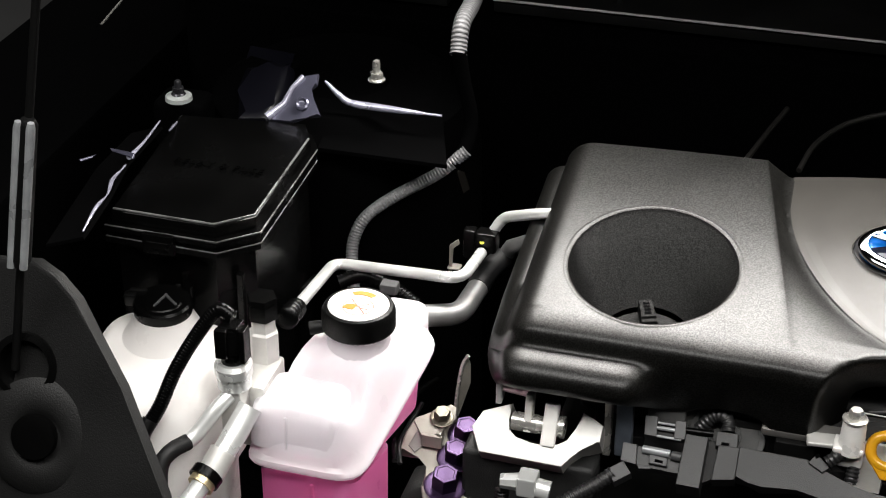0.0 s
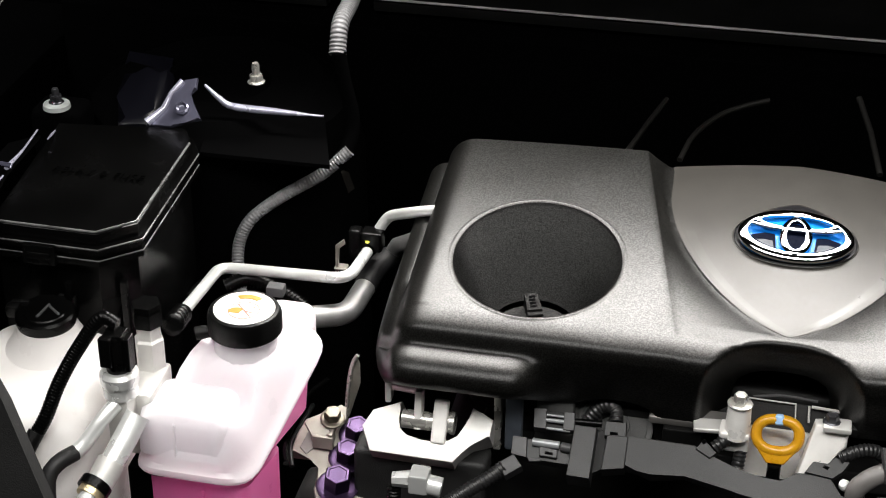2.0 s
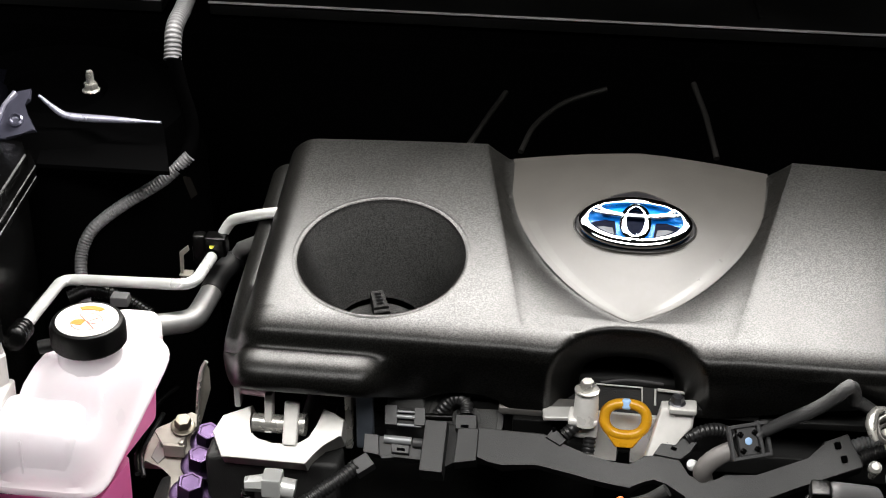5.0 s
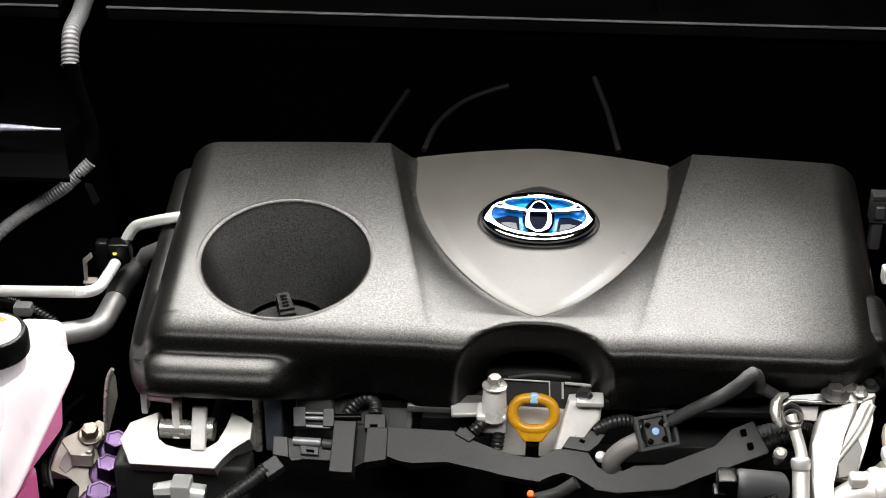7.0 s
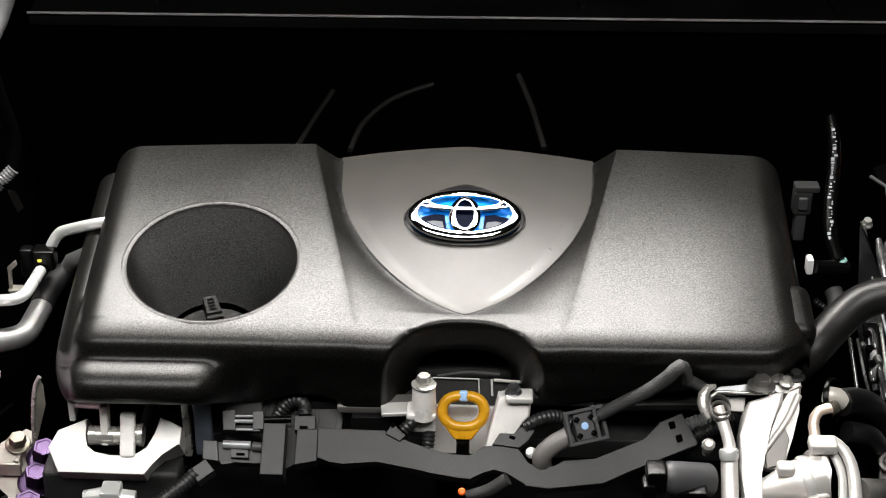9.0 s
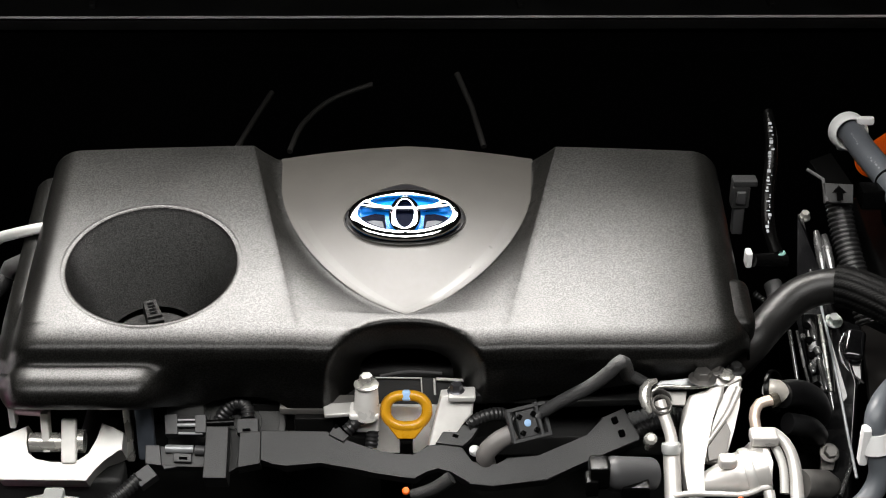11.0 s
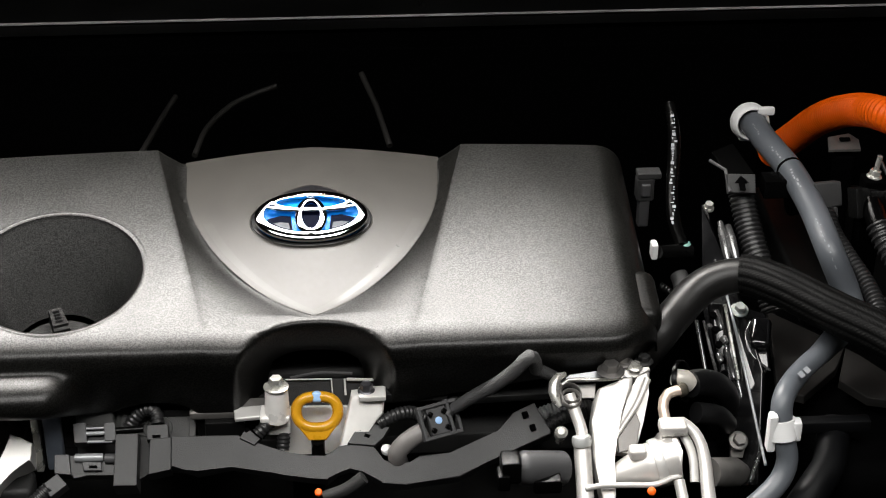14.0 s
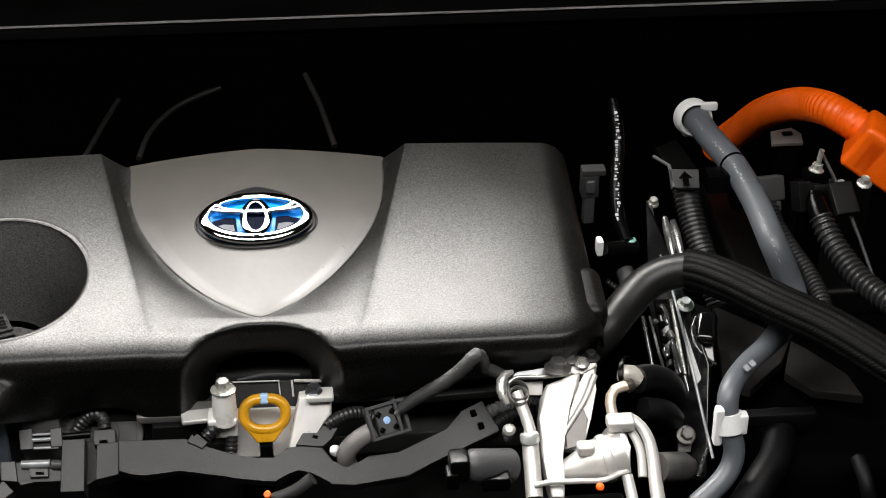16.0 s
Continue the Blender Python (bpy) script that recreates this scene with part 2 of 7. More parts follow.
M_CHROME = material("chrome", (0.70, 0.71, 0.73), 0.07, metal=1.0, vary=0.02, rough_vary=0.02)
M_PURPLE = material("purple_anodised_steel", (0.030, 0.017, 0.043), 0.34, metal=0.85, vary=0.25, grain=0.15, stain=50)
M_BODY = material("dark_blue_body_paint", (0.0030, 0.0030, 0.0050), 0.3, vary=0.2, spec=0.25, coat=0.04, stain=8)
M_BAY = material("bay_black_felt", (0.0007, 0.0007, 0.0008), 0.9, vary=0.4, stain=6, spec=0.02)
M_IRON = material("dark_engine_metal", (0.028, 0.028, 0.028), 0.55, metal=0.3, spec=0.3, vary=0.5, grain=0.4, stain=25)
M_YELLOW = material("yellow_plastic", (0.60, 0.29, 0.010), 0.32, vary=0.12, stain=30)
M_PALEBLUE = material("pale_blue_plastic", (0.35, 0.55, 0.85), 0.4, vary=0.1)
M_BLUE = material("blue_emblem_lacquer", (0.001, 0.110, 0.42), 0.5, vary=0.3, spec=0.05, coat=0.2, stain=40)
M_NAVY = material("navy_emblem_lacquer", (0.0006, 0.0016, 0.0070), 0.6, vary=0.2, spec=0.02)
M_SMOKE = material("silvery_reflection_lacquer", (0.070, 0.075, 0.085), 0.55, vary=0.35, spec=0.10, stain=90)
M_ORANGE = material("orange_plastic", (0.95, 0.125, 0.0005), 0.42, vary=0.12, grain=0.1, stain=30)
M_WHITEPL = material("white_nylon", (0.78, 0.78, 0.78), 0.45, vary=0.08)
M_PAPER = material("white_label", (0.80, 0.77, 0.74), 0.55, vary=0.06)
M_OPRINT = material("orange_print", (0.62, 0.17, 0.012), 0.5, vary=0.1)
M_RPRINT = material("red_print", (0.55, 0.12, 0.08), 0.5, vary=0.1)
M_WPRINT = material("white_print", (0.24, 0.25, 0.27), 0.6, vary=0.2, stain=400)
M_TEAL = material("pale_green_clip", (0.30, 0.55, 0.50), 0.4, vary=0.15)
M_COPPER = material("bronzed_pipe", (0.72, 0.58, 0.48), 0.4, metal=0.5, vary=0.2, stain=30)
M_BRASS = material("yellow_zinc_ring", (0.75, 0.62, 0.38), 0.35, metal=0.8, vary=0.2, stain=60)
M_COWL = material("cowl_plastic", (0.004, 0.004, 0.004), 0.6, vary=0.4, grain=0.1, stain=14, spec=0.2)
M_FLOOR = material("showroom_floor", (0.10, 0.10, 0.10), 0.4, vary=0.2, stain=2)
M_WALL = material("showroom_wall", (0.03, 0.03, 0.032), 0.8, vary=0.2, stain=1)
M_PANEL = material("grained_front_panel", (0.0042, 0.0042, 0.0042), 0.6, spec=0.25, vary=0.15, grain=0.3, grain_size=900)


def translucent(name, color, passing, weight, rough=0.35):
    """Milky plastic wall that lets part of the light through."""
    m = material(name, color, rough, vary=0.05, grain=0.05, grain_size=500, stain=20)
    nt = m.node_tree
    tr = nt.nodes.new("ShaderNodeBsdfTranslucent")
    tr.inputs["Color"].default_value = (*passing, 1)
    mix = nt.nodes.new("ShaderNodeMixShader")
    mix.inputs[0].default_value = weight
    nt.links.new(nt.nodes["Principled BSDF"].outputs[0], mix.inputs[1])
    nt.links.new(tr.outputs[0], mix.inputs[2])
    nt.links.new(mix.outputs[0], nt.nodes["Material Output"].inputs[0])
    return m


M_TANK = translucent("milky_polythene", (0.92, 0.905, 0.925), (0.98, 0.955, 0.985), 0.5)
M_COOLANT = translucent("pink_filled_polythene", (1.0, 0.25, 0.58), (1.0, 0.50, 0.78), 0.55)
M_WASHER = translucent("white_polythene", (0.86, 0.835, 0.82), (0.95, 0.92, 0.90), 0.35)


# ---- setting: floor, walls, car body round the bay ----
def slab(x0, x1, y0, y1, z0, z1, bevel=0.0):
    return rbox((x1 - x0, y1 - y0, z1 - z0), bevel, 2, pose((x0 + x1) / 2, (y0 + y1) / 2, z0))


single("floor", slab(-6, 6, -6, 6, -0.1, 0), M_FLOOR, "dark polished showroom floor under the car", kind="structure")
for tag_name, box in (("wall_north", (-6, 6, 6, 6.2, 0, 4)), ("wall_south", (-6, 6, -6.2, -6, 0, 4)),
                      ("wall_west", (-6.2, -6, -6, 6, 0, 4)), ("wall_east", (6, 6.2, -6, 6, 0, 4))):
    single(tag_name, slab(*box), M_WALL, "dark plain showroom wall", kind="structure")
single("ceiling", slab(-6.2, 6.2, -6.2, 6.2, 4.0, 4.1), M_WALL, "dark plain showroom ceiling", kind="structure")

# engine bay tub: floor pan on the ground, inner wings, firewall, front panel
single("bay_floor", slab(-0.9, 0.9, 0.78, 1.9, 0.0, 0.30), M_BAY, "black undertray below the engine", kind="structure")
single("inner_wing_west", slab(-0.98, -0.80, 0.78, 1.9, 0.0, 0.93, 0.01), M_BAY, "black painted inner wing", kind="structure")
single("inner_wing_east", slab(0.80, 0.98, 0.78, 1.9, 0.0, 0.93, 0.01), M_BAY, "black painted inner wing", kind="structure")
single("firewall", slab(-0.8, 0.8, 1.62, 1.70, 0.30, 0.97, 0.004), M_BAY, "black sound-damped firewall behind the engine", kind="structure")
single("front_panel", slab(-0.8, 0.8, 0.78, 0.86, 0.30, 0.74, 0.01), M_BAY, "black radiator support panel", kind="structure")


def hood():
    o = thing("hood", (0, 1.85, 1.06), "raised black-lined bonnet hinged above the cowl", "bonnet")
    # unseen bonnet, its pitch and length set to shade the rear of the bay
    m = pose(0, 1.85, 1.06, 141, 0, 0)
    part("panel", rbox((1.7, 1.217, 0.02), 0.006, 2, m @ pose(0, 0.6085, 0)), M_BAY, o)
    part("hinge", rbox((0.05, 0.10, 0.10), 0.006, 2, pose(-0.66, 1.84, 0.98)), M_BAY, o)
    part("hinge", rbox((0.05, 0.10, 0.10), 0.006, 2, pose(0.66, 1.84, 0.98)), M_BAY, o)
    single("bulkhead_top", slab(-0.9, 0.9, 1.70, 1.95, 0.0, 0.98, 0.004), M_BAY, "black body shell below the windscreen", kind="structure")


def cowl():
    """Cowl trim with a thin bright leading edge, in panels, with a gap where a loom passes."""
    o = thing("cowl_trim", (0, 1.66, 0.97), "black plastic cowl trim with a thin bright front edge", "cowl trim")
    for x0, x1 in ((-0.80, -0.512), (-0.462, 0.80)):
        w = x1 - x0
        part("panel", rbox((w, 0.17, 0.012), 0.002, 2, pose((x0 + x1) / 2, 1.738, 0.982, 4, 0, 0)), M_COWL, o)
        # pale strip stands in for the light along the cowl's front edge
        part("edge", rbox((w, 0.0022, 0.0026), 0.0008, 2, pose((x0 + x1) / 2, 1.650, 0.9905)), M_EDGE, o, "pale front edge, its light put into the colour")
    for x in (-0.34, 0.10, 0.36):
        part("rib", rbox((0.006, 0.13, 0.006), 0.001, 2, pose(x, 1.74, 0.994, 4, 0, 6)), M_COWL, o)
    o.rotation_euler = (0, radians(-0.2), 0)


M_EDGE = material("pale_lit_edge", (0.42, 0.42, 0.42), 0.4, vary=0.3, stain=25)
hood()
cowl()


# ---- engine, its cover, oil cap, dipstick ----
CX = -0.0085            # middle of the cover


def top_z(x, y):
    """Plane of the cover's top, falling to the front."""
    return 0.93 + 0.2 * (y - 1.164)


def shield_half(y):
    s = min(max((y - 1.185) / 0.200, 0), 1)
    return 0.1125 * math.sin(math.pi / 2 * s ** 0.72)


def seam_w(y):
    return -0.0964 - 0.218 * (y - 1.17)


def seam_e(y):
    return 0.0752 + 0.231 * (y - 1.179)


def dip(x, y):
    """The middle lies lower than the two side blocks towards the back."""
    k = min(max((y - 1.150) / 0.235, 0), 1) ** 0.58
    d = min(x - seam_w(y), seam_e(y) - x)
    gap = max(seam_e(y) - CX - shield_half(y), 0.012)
    return 0.0140 * k * min(max(d / gap, 0), 1) + 0.0008 * min(max(d / 0.001, 0), 1) * min(k * 4, 1)


RECESS = 0.0622         # half width of the dipstick recess


def rim_line(half, low, high):
    """Arch of the recess as (x, height along the front seen square on), with upright legs."""
    arch = []
    for k in range(61):
        a = math.pi * k / 60
        c, d = math.cos(a), math.sin(a)
        arch.append((CX - half * math.copysign(abs(c) ** 0.80, c), low + (high - low) * d ** 0.72))
    return np.array([(CX - half, low - 0.08)] + arch + [(CX + half, low - 0.08)])


def inside_arch(line, x, h):
    """How far a point lies inside the arch (negative: outside)."""
    a, b = line[:-1], line[1:]
    p = np.array((x, h))
    ab = b - a
    t = np.clip(((p - a) * ab).sum(1) / (ab * ab).sum(1), 0, 1)
    d = np.sqrt((((a + ab * t[:, None]) - p) ** 2).sum(1)).min()
    side = np.interp(x, line[1:-1, 0], line[1:-1, 1]) - h if abs(x - CX) < RECESS else -1
    return d if side > 0 else -d


M_BORDER = material("paler_grey_highlight", (0.025, 0.0235, 0.021), 0.34, vary=0.2, spec=0.31, stain=22)
M_SEAT = material("dark_badge_seat", (0.006, 0.006, 0.007), 0.35, vary=0.2, spec=0.12)


ROLL_Y = (0, 0.0030, 0.0070, 0.0110, 0.0145, 0.0170, 0.0184, 0.0198, 0.0212, 0.0223, 0.0229)
ROLL_Z = (0, 0.0007, 0.0017, 0.0030, 0.0043, 0.0054, 0.0062, 0.0075, 0.0095, 0.0123, 0.0165)


def engine_cover():
    o = thing("engine_cover", (CX, 1.27, 0.86), "grey-black grained plastic engine cover with a satin middle shield", "engine cover")
    hx, hy, hr = -0.2184, 1.2382, 0.0715
    x0, x1 = -0.342, 0.270
    xs = sorted(set([x0 + 0.0005 * k * k for k in range(6)] + [x0 + 0.0165 + 0.0015 * k for k in range(9)] + [x1 - 0.0005 * k * k for k in range(9)] +
                    [x0 + 0.03 + (x1 - x0 - 0.06) * k / 130 for k in range(131)] +
                    [CX + side * (0.0340 + 0.00130 * k) for side in (-1, 1) for k in range(26)]))
    # section of the lobe: ledge, rounded nose, undercut
    ledge = spline([(0, 0, 0), (0.0003, -0.0020, 0), (0.0009, -0.0031, 0), (0.0020, -0.0036, 0), (0.0060, -0.0044, 0), (0.011, -0.0054, 0), (0.016, -0.0066, 0), (0.0200, -0.0082, 0),
                    (0.0238, -0.0110, 0), (0.0262, -0.0147, 0), (0.0274, -0.0195, 0), (0.0258, -0.0250, 0), (0.021, -0.0295, 0), (0.012, -0.0330, 0)], 0.0001)
    ledge = [ledge[round(i * (len(ledge) - 1) / 30)] for i in range(31)]
    bm = bmesh.new()
    cols = []
    nt = 72
    run = [0.90 * k / 58 for k in range(58)] + [0.90 + 0.10 * k / 14 for k in range(15)]
    for x in xs:
        e = min(x - x0, x1 - x)
        r = 0.046 if x < 0 else 0.026
        side = r - math.sqrt(max(r * r - (r - e) ** 2, 0)) if e < r else 0.0
        if x < 0 and e < 0.044:
            # rounded shoulder over a lower ledge
            q = max(e - 0.018, 0)
            side = 0.026 - math.sqrt(0.026 ** 2 - (0.026 - q) ** 2) if q > 0 else 0.026 + 0.018 - math.sqrt(0.018 ** 2 - (0.018 - e) ** 2)
        yb = 1.394 - 0.12 * (x + 0.03) ** 2
        db = dip(x, yb)
        yf = 1.1655 + 0.030 * max(1 - e / 0.045, 0) ** 2.2
        lobe = min(max((-0.186 - x) / 0.030, 0), 1)
        lobe = lobe * lobe * (3 - 2 * lobe) * math.sqrt(min(max(x - x0, 0) / 0.026, 1))
        col = [(yb + 0.012, top_z(x, yb) - 0.09 - side * 0.4), (yb + 0.010, top_z(x, yb) - 0.012 - side - db), (yb + 0.006, top_z(x, yb) - 0.004 - side - db)]
        for f in run:
            y = yb + (yf - yb) * f
            col.append((y, top_z(x, y) - dip(x, y) - side))
        zf = top_z(x, yf) - dip(x, yf)
        for k in range(1, 11):
            # the roll of the front edge: long and gentle, then quickly upright
            dy, dz = ROLL_Y[k], ROLL_Z[k]
            col.append((yf - dy, zf - dz - side))
        zb = 0.856 + 0.16 * max(x - 0.02, 0) + 0.013 * max(1 - (abs(x + 0.137) / 0.034) ** 3, 0)
        yy = col[-1][0]
        zt = col[-1][1]
        zb = min(zb, zt - 0.008)
        for k in range(1, 31):
            u = k / 30
            back = 0.013 * u ** 1.3
            g = ledge[k]
            low = min(zt + (zb - zt) * u, zt - 0.0002 * k)
            col.append((yy + back * (1 - lobe) - g.x * 1.08 * lobe, low + (zt + g.y * 1.10 + 0.55 * side * min(u * 5, 1) - low) * lobe))
        col.append((col[-1][0] + 0.020, col[-1][1] - 0.004))
        cols.append([[x, y, z] for y, z in col])
    # crisp seams between the side blocks and the lower middle
    for k in range(3, nt + 4):
        y = cols[len(cols) // 2][k][1]
        for seam_x in (seam_w(y), seam_e(y)):
            i = max(j for j in range(len(xs)) if xs[j] <= seam_x)
            for j, dx in ((i, -0.0005), (i + 1, 0.0005)):
                p = cols[j][k]
                p[0] = seam_x + dx
                p[2] = top_z(p[0], p[1]) - dip(p[0], p[1])
    # and the valley along the shield's edge
    for k in range(3, nt + 4):
        y = cols[len(cols) // 2][k][1]
        w = shield_half(y)
        if w > 0.013:
            for edge_x in (CX - w, CX + w):
                j = min(range(len(xs)), key=lambda n: abs(xs[n] - edge_x))
                if min(abs(cols[j][k][0] - q) for q in (seam_w(y), seam_e(y))) > 0.003:
                    p = cols[j][k]
                    p[0] = edge_x
                    p[2] = top_z(p[0], p[1]) - dip(p[0], p[1])
    # draw the vertices next to the well onto its rim
    cell = 0.0047
    for col in cols:
        for p in col[3:nt + 4]:
            d = Vector((p[0] - hx, p[1] - hy))
            if 0 < d.length and abs(d.length - hr) < cell * 0.62:
                d = d.normalized() * hr
                p[0], p[1] = hx + d.x, hy + d.y
                p[2] = top_z(p[0], p[1])
    # the dipstick recess: a rounded hollow pressed into the front, open below
    line = rim_line(RECESS, -0.052, 0.0052)
    depth = {}
    for i, col in enumerate(cols):
        for k, p in enumerate(col):
            if abs(p[0] - CX) < RECESS + 0.008 and p[1] < 1.195 and k > 40:
                d = depth[i, k] = inside_arch(line, p[0], (p[1] - 1.16) * 0.503 + (p[2] - 0.93) * 0.864)
                u = max(d + 0.0045, 0)
                deep = u * u / 0.006 if u < 0.0075 else 0.0094 + 2.2 * (u - 0.0075)
                p[1] += 0.864 * min(deep, 0.058)
                p[2] -= 0.503 * min(deep, 0.058)
    # trim the hollow evenly where it opens
    lip = 0.0225
    gone = {q for q in depth if depth[q] > lip}
    for i, k in sorted(gone):
        near = [q for q in ((i - 1, k), (i + 1, k), (i, k - 1), (i, k + 1)) if depth.get(q, 1) <= lip]
        if near:
            a = Vector(cols[i][k])
            on = [a.lerp(Vector(cols[q[0]][q[1]]), (depth[i, k] - lip) / (depth[i, k] - depth[q])) for q in near]
            cols[i][k] = list(sum(on, Vector()) / len(on))
            gone.discard((i, k))
    vs = [[bm.verts.new(p) for p in col] for col in cols]
    for i, (a, b) in enumerate(zip(vs, vs[1:])):
        for k in range(len(a) - 1):
            quad = (a[k], b[k], b[k + 1], a[k + 1])
            if {(i, k), (i + 1, k), (i, k + 1), (i + 1, k + 1)} & gone:
                continue
            c = sum((v.co for v in quad), Vector()) / 4
            if 3 <= k < nt + 4 and Vector((c.x - hx, c.y - hy)).length < hr - 0.0004:
                keep = [v for v in quad if Vector((v.co.x - hx, v.co.y - hy)).length > hr - 0.0006]
                if len(keep) < 3:
                    continue
                quad = keep if len(keep) == 3 else quad
                if len(keep) == 4:
                    continue
            bm.faces.new(quad)
    for col in (vs[0], vs[-1]):
        low = [bm.verts.new((v.co.x, v.co.y, min(v.co.z - 0.001, 0.872 if col is vs[0] else 0.902))) for v in col]
        for k in range(len(col) - 1):
            bm.faces.new((col[k], col[k + 1], low[k + 1], low[k]))
    # ease the moulding round the lobe and its corner
    inner = [v for v in bm.verts if v.co.x < -0.16 and v.co.y < 1.222 and not v.is_boundary and Vector((v.co.x - hx, v.co.y - hy)).length > hr + 0.004]
    for k in range(8):
        near = [v for v in inner if v.co.y < (1.220 - 0.006 * k if v.co.x < x0 + 0.034 else 1.170)]
        bmesh.ops.smooth_vert(bm, verts=near, factor=0.5, use_axis_x=True, use_axis_y=True, use_axis_z=True)
    part("shell", bm, M_COVER, o)
    # rounded rim and conical well round the oil cap
    bm = bmesh.new()
    rings = []
    for r, h in ((hr + 0.0048, -0.0004), (hr + 0.0022, 0.0003), (hr + 0.0004, 0.0002), (hr - 0.0012, -0.0006), (hr - 0.003, -0.0030)):
        ring = []
        for i in range(72):
            a = 2 * math.pi * i / 72
            x, y = hx + r * math.cos(a), hy + r * math.sin(a)
            ring.append(bm.verts.new((x, y, top_z(x, y) + h)))
        rings.append(ring)
    for t in (0.2, 0.4, 0.6, 0.8, 1.0):
        k = t ** 0.9
        cx, cy, r = hx + (-0.2150 - hx) * k, hy + (1.2008 - hy) * k, (hr - 0.003) + (0.0384 - hr + 0.003) * k
        ring = []
        for i in range(72):
            a = 2 * math.pi * i / 72
            x, y = cx + r * math.cos(a), cy + r * math.sin(a)
            ring.append(bm.verts.new((x, y, (top_z(x, y) - 0.0030) * (1 - t) + (0.8967 + 0.2 * (y - 1.21)) * t)))
        rings.append(ring)
    for a, b in zip(rings[3:], rings[4:]):
        for i in range(72):
            bm.faces.new((a[i], a[(i + 1) % 72], b[(i + 1) % 72], b[i]))
    bm2 = bmesh.new()
    rr = [[bm2.verts.new(v.co) for v in ring] for ring in rings[:4]]
    for a, b in zip(rr, rr[1:]):
        for i in range(72):
            bm2.faces.new((a[i], a[(i + 1) % 72], b[(i + 1) % 72], b[i]))
    for v in [v for v in bm.verts if not v.link_faces]:
        bm.verts.remove(v)
    # the well's shade is put into M_WELL, darker than the cover's plastic
    part("well", bm, M_WELL, o, "grained conical well, its shade put into darker plastic")
    part("well_rim", bm2, M_COVER, o)
    # raised clip block at the other side
    part("side_block", rbox((0.032, 0.060, 0.030), 0.011, 4, pose(0.2580, 1.206, 0.9045, 11, 0, 0)), M_COVER, o)
    # middle shield
    bm = bmesh.new()
    rows = []
    for j in range(49):
        y = 1.1855 + 0.2085 * (j / 48) ** 1.5
        w = max(shield_half(y), 0.0006)
        row = []
        for i in range(41):
            u = -1 + i / 20
            yy = y + (0.006 * (1 - u * u) if j > 30 else 0) * (j - 30) / 18
            x = CX + u * w
            edge = 1 - abs(u) ** 9 * 1.7 if j < 48 else 0.4
            z = top_z(x, yy) - dip(x, yy) + 0.0001 + 0.0004 * edge + 0.0085 * (1 - min(abs(x - CX) / 0.112, 1) ** 1.25) * min(w / 0.10, 1) ** 2
            row.append(bm.verts.new((x, yy, z)))
        rows.append(row)
    for a, b in zip(rows, rows[1:]):
        for i in range(40):
            bm.faces.new((a[i], a[i + 1], b[i + 1], b[i]))
    sh = part("shield", bm, M_SHIELD, o, "smooth satin grey shield")
    # paler strip along the shield's point, the bevel's reflection put into colour
    bm = bmesh.new()
    for side in (-1, 1):
        last = None
        for j in range(34):
            y = 1.1856 + 0.2085 * (j / 48) ** 1.5
            w = max(shield_half(y), 0.0006)
            pair = []
            for u in (max(1 - 0.0060 / w, 0.0), max(1 - 0.0066 / w, 0.0), max(1 - 0.0140 / w, 0.0)):
                x = CX + side * u * w
                z = top_z(x, y) - dip(x, y) + 0.0001 + 0.0004 * (1 - 1.7 * u ** 9) + 0.0085 * (1 - min(abs(x - CX) / 0.112, 1) ** 1.25) * min(w / 0.10, 1) ** 2
                pair.append(bm.verts.new((x, y, z + 0.00015)))
            if last:
                for k in (0, 1):
                    bm.faces.new((last[k], last[k + 1], pair[k + 1], pair[k]))
            last = pair
    part("shield_edge_sheen", bm, M_BORDER, sh, "paler strip for the bevel's reflection")
    emblem(sh)
    return o


def oval(a, b, width, height, m, seg=64):
    """Raised oval band with half axes a and b."""
    bm = bmesh.new()
    prof = [(-0.5, 0), (-0.45, 0.45), (-0.32, 0.78), (-0.14, 0.96), (0, 1), (0.14, 0.96), (0.32, 0.78), (0.45, 0.45), (0.5, 0)]
    rings = []
    for k, h in prof:
        rings.append([bm.verts.new(((a + k * width) * math.cos(2 * math.pi * i / seg), (b + k * width) * math.sin(2 * math.pi * i / seg), h * height)) for i in range(seg)])
    for r, s in zip(rings, rings[1:]):
        for i in range(seg):
            bm.faces.new((r[i], r[(i + 1) % seg], s[(i + 1) % seg], s[i]))
    return place(bm, m)


def disc(a, b, dome, m, seg=64):
    bm = bmesh.new()
    rings = []
    for k in (1.0, 0.98, 0.8, 0.5, 0.2):
        rings.append([bm.verts.new((a * k * math.cos(2 * math.pi * i / seg), b * k * math.sin(2 * math.pi * i / seg), dome * (1 - k * k))) for i in range(seg)])
    low = [bm.verts.new((v.co.x, v.co.y, -0.008)) for v in rings[0]]
    rings.insert(0, low)
    for r, s in zip(rings, rings[1:]):
        for i in range(seg):
            bm.faces.new((r[i], r[(i + 1) % seg], s[(i + 1) % seg], s[i]))
    bm.faces.new(rings[-1])
    return place(bm, m)


def shield_z(x, y):
    w = max(shield_half(y), 0.0006)
    u = min(abs(x - CX) / w, 1)
    return top_z(x, y) - dip(x, y) + 0.0001 + 0.0004 * (1 - u ** 7) + 0.0085 * (1 - min(abs(x - CX) / 0.112, 1) ** 1.25) * min(w / 0.10, 1) ** 2


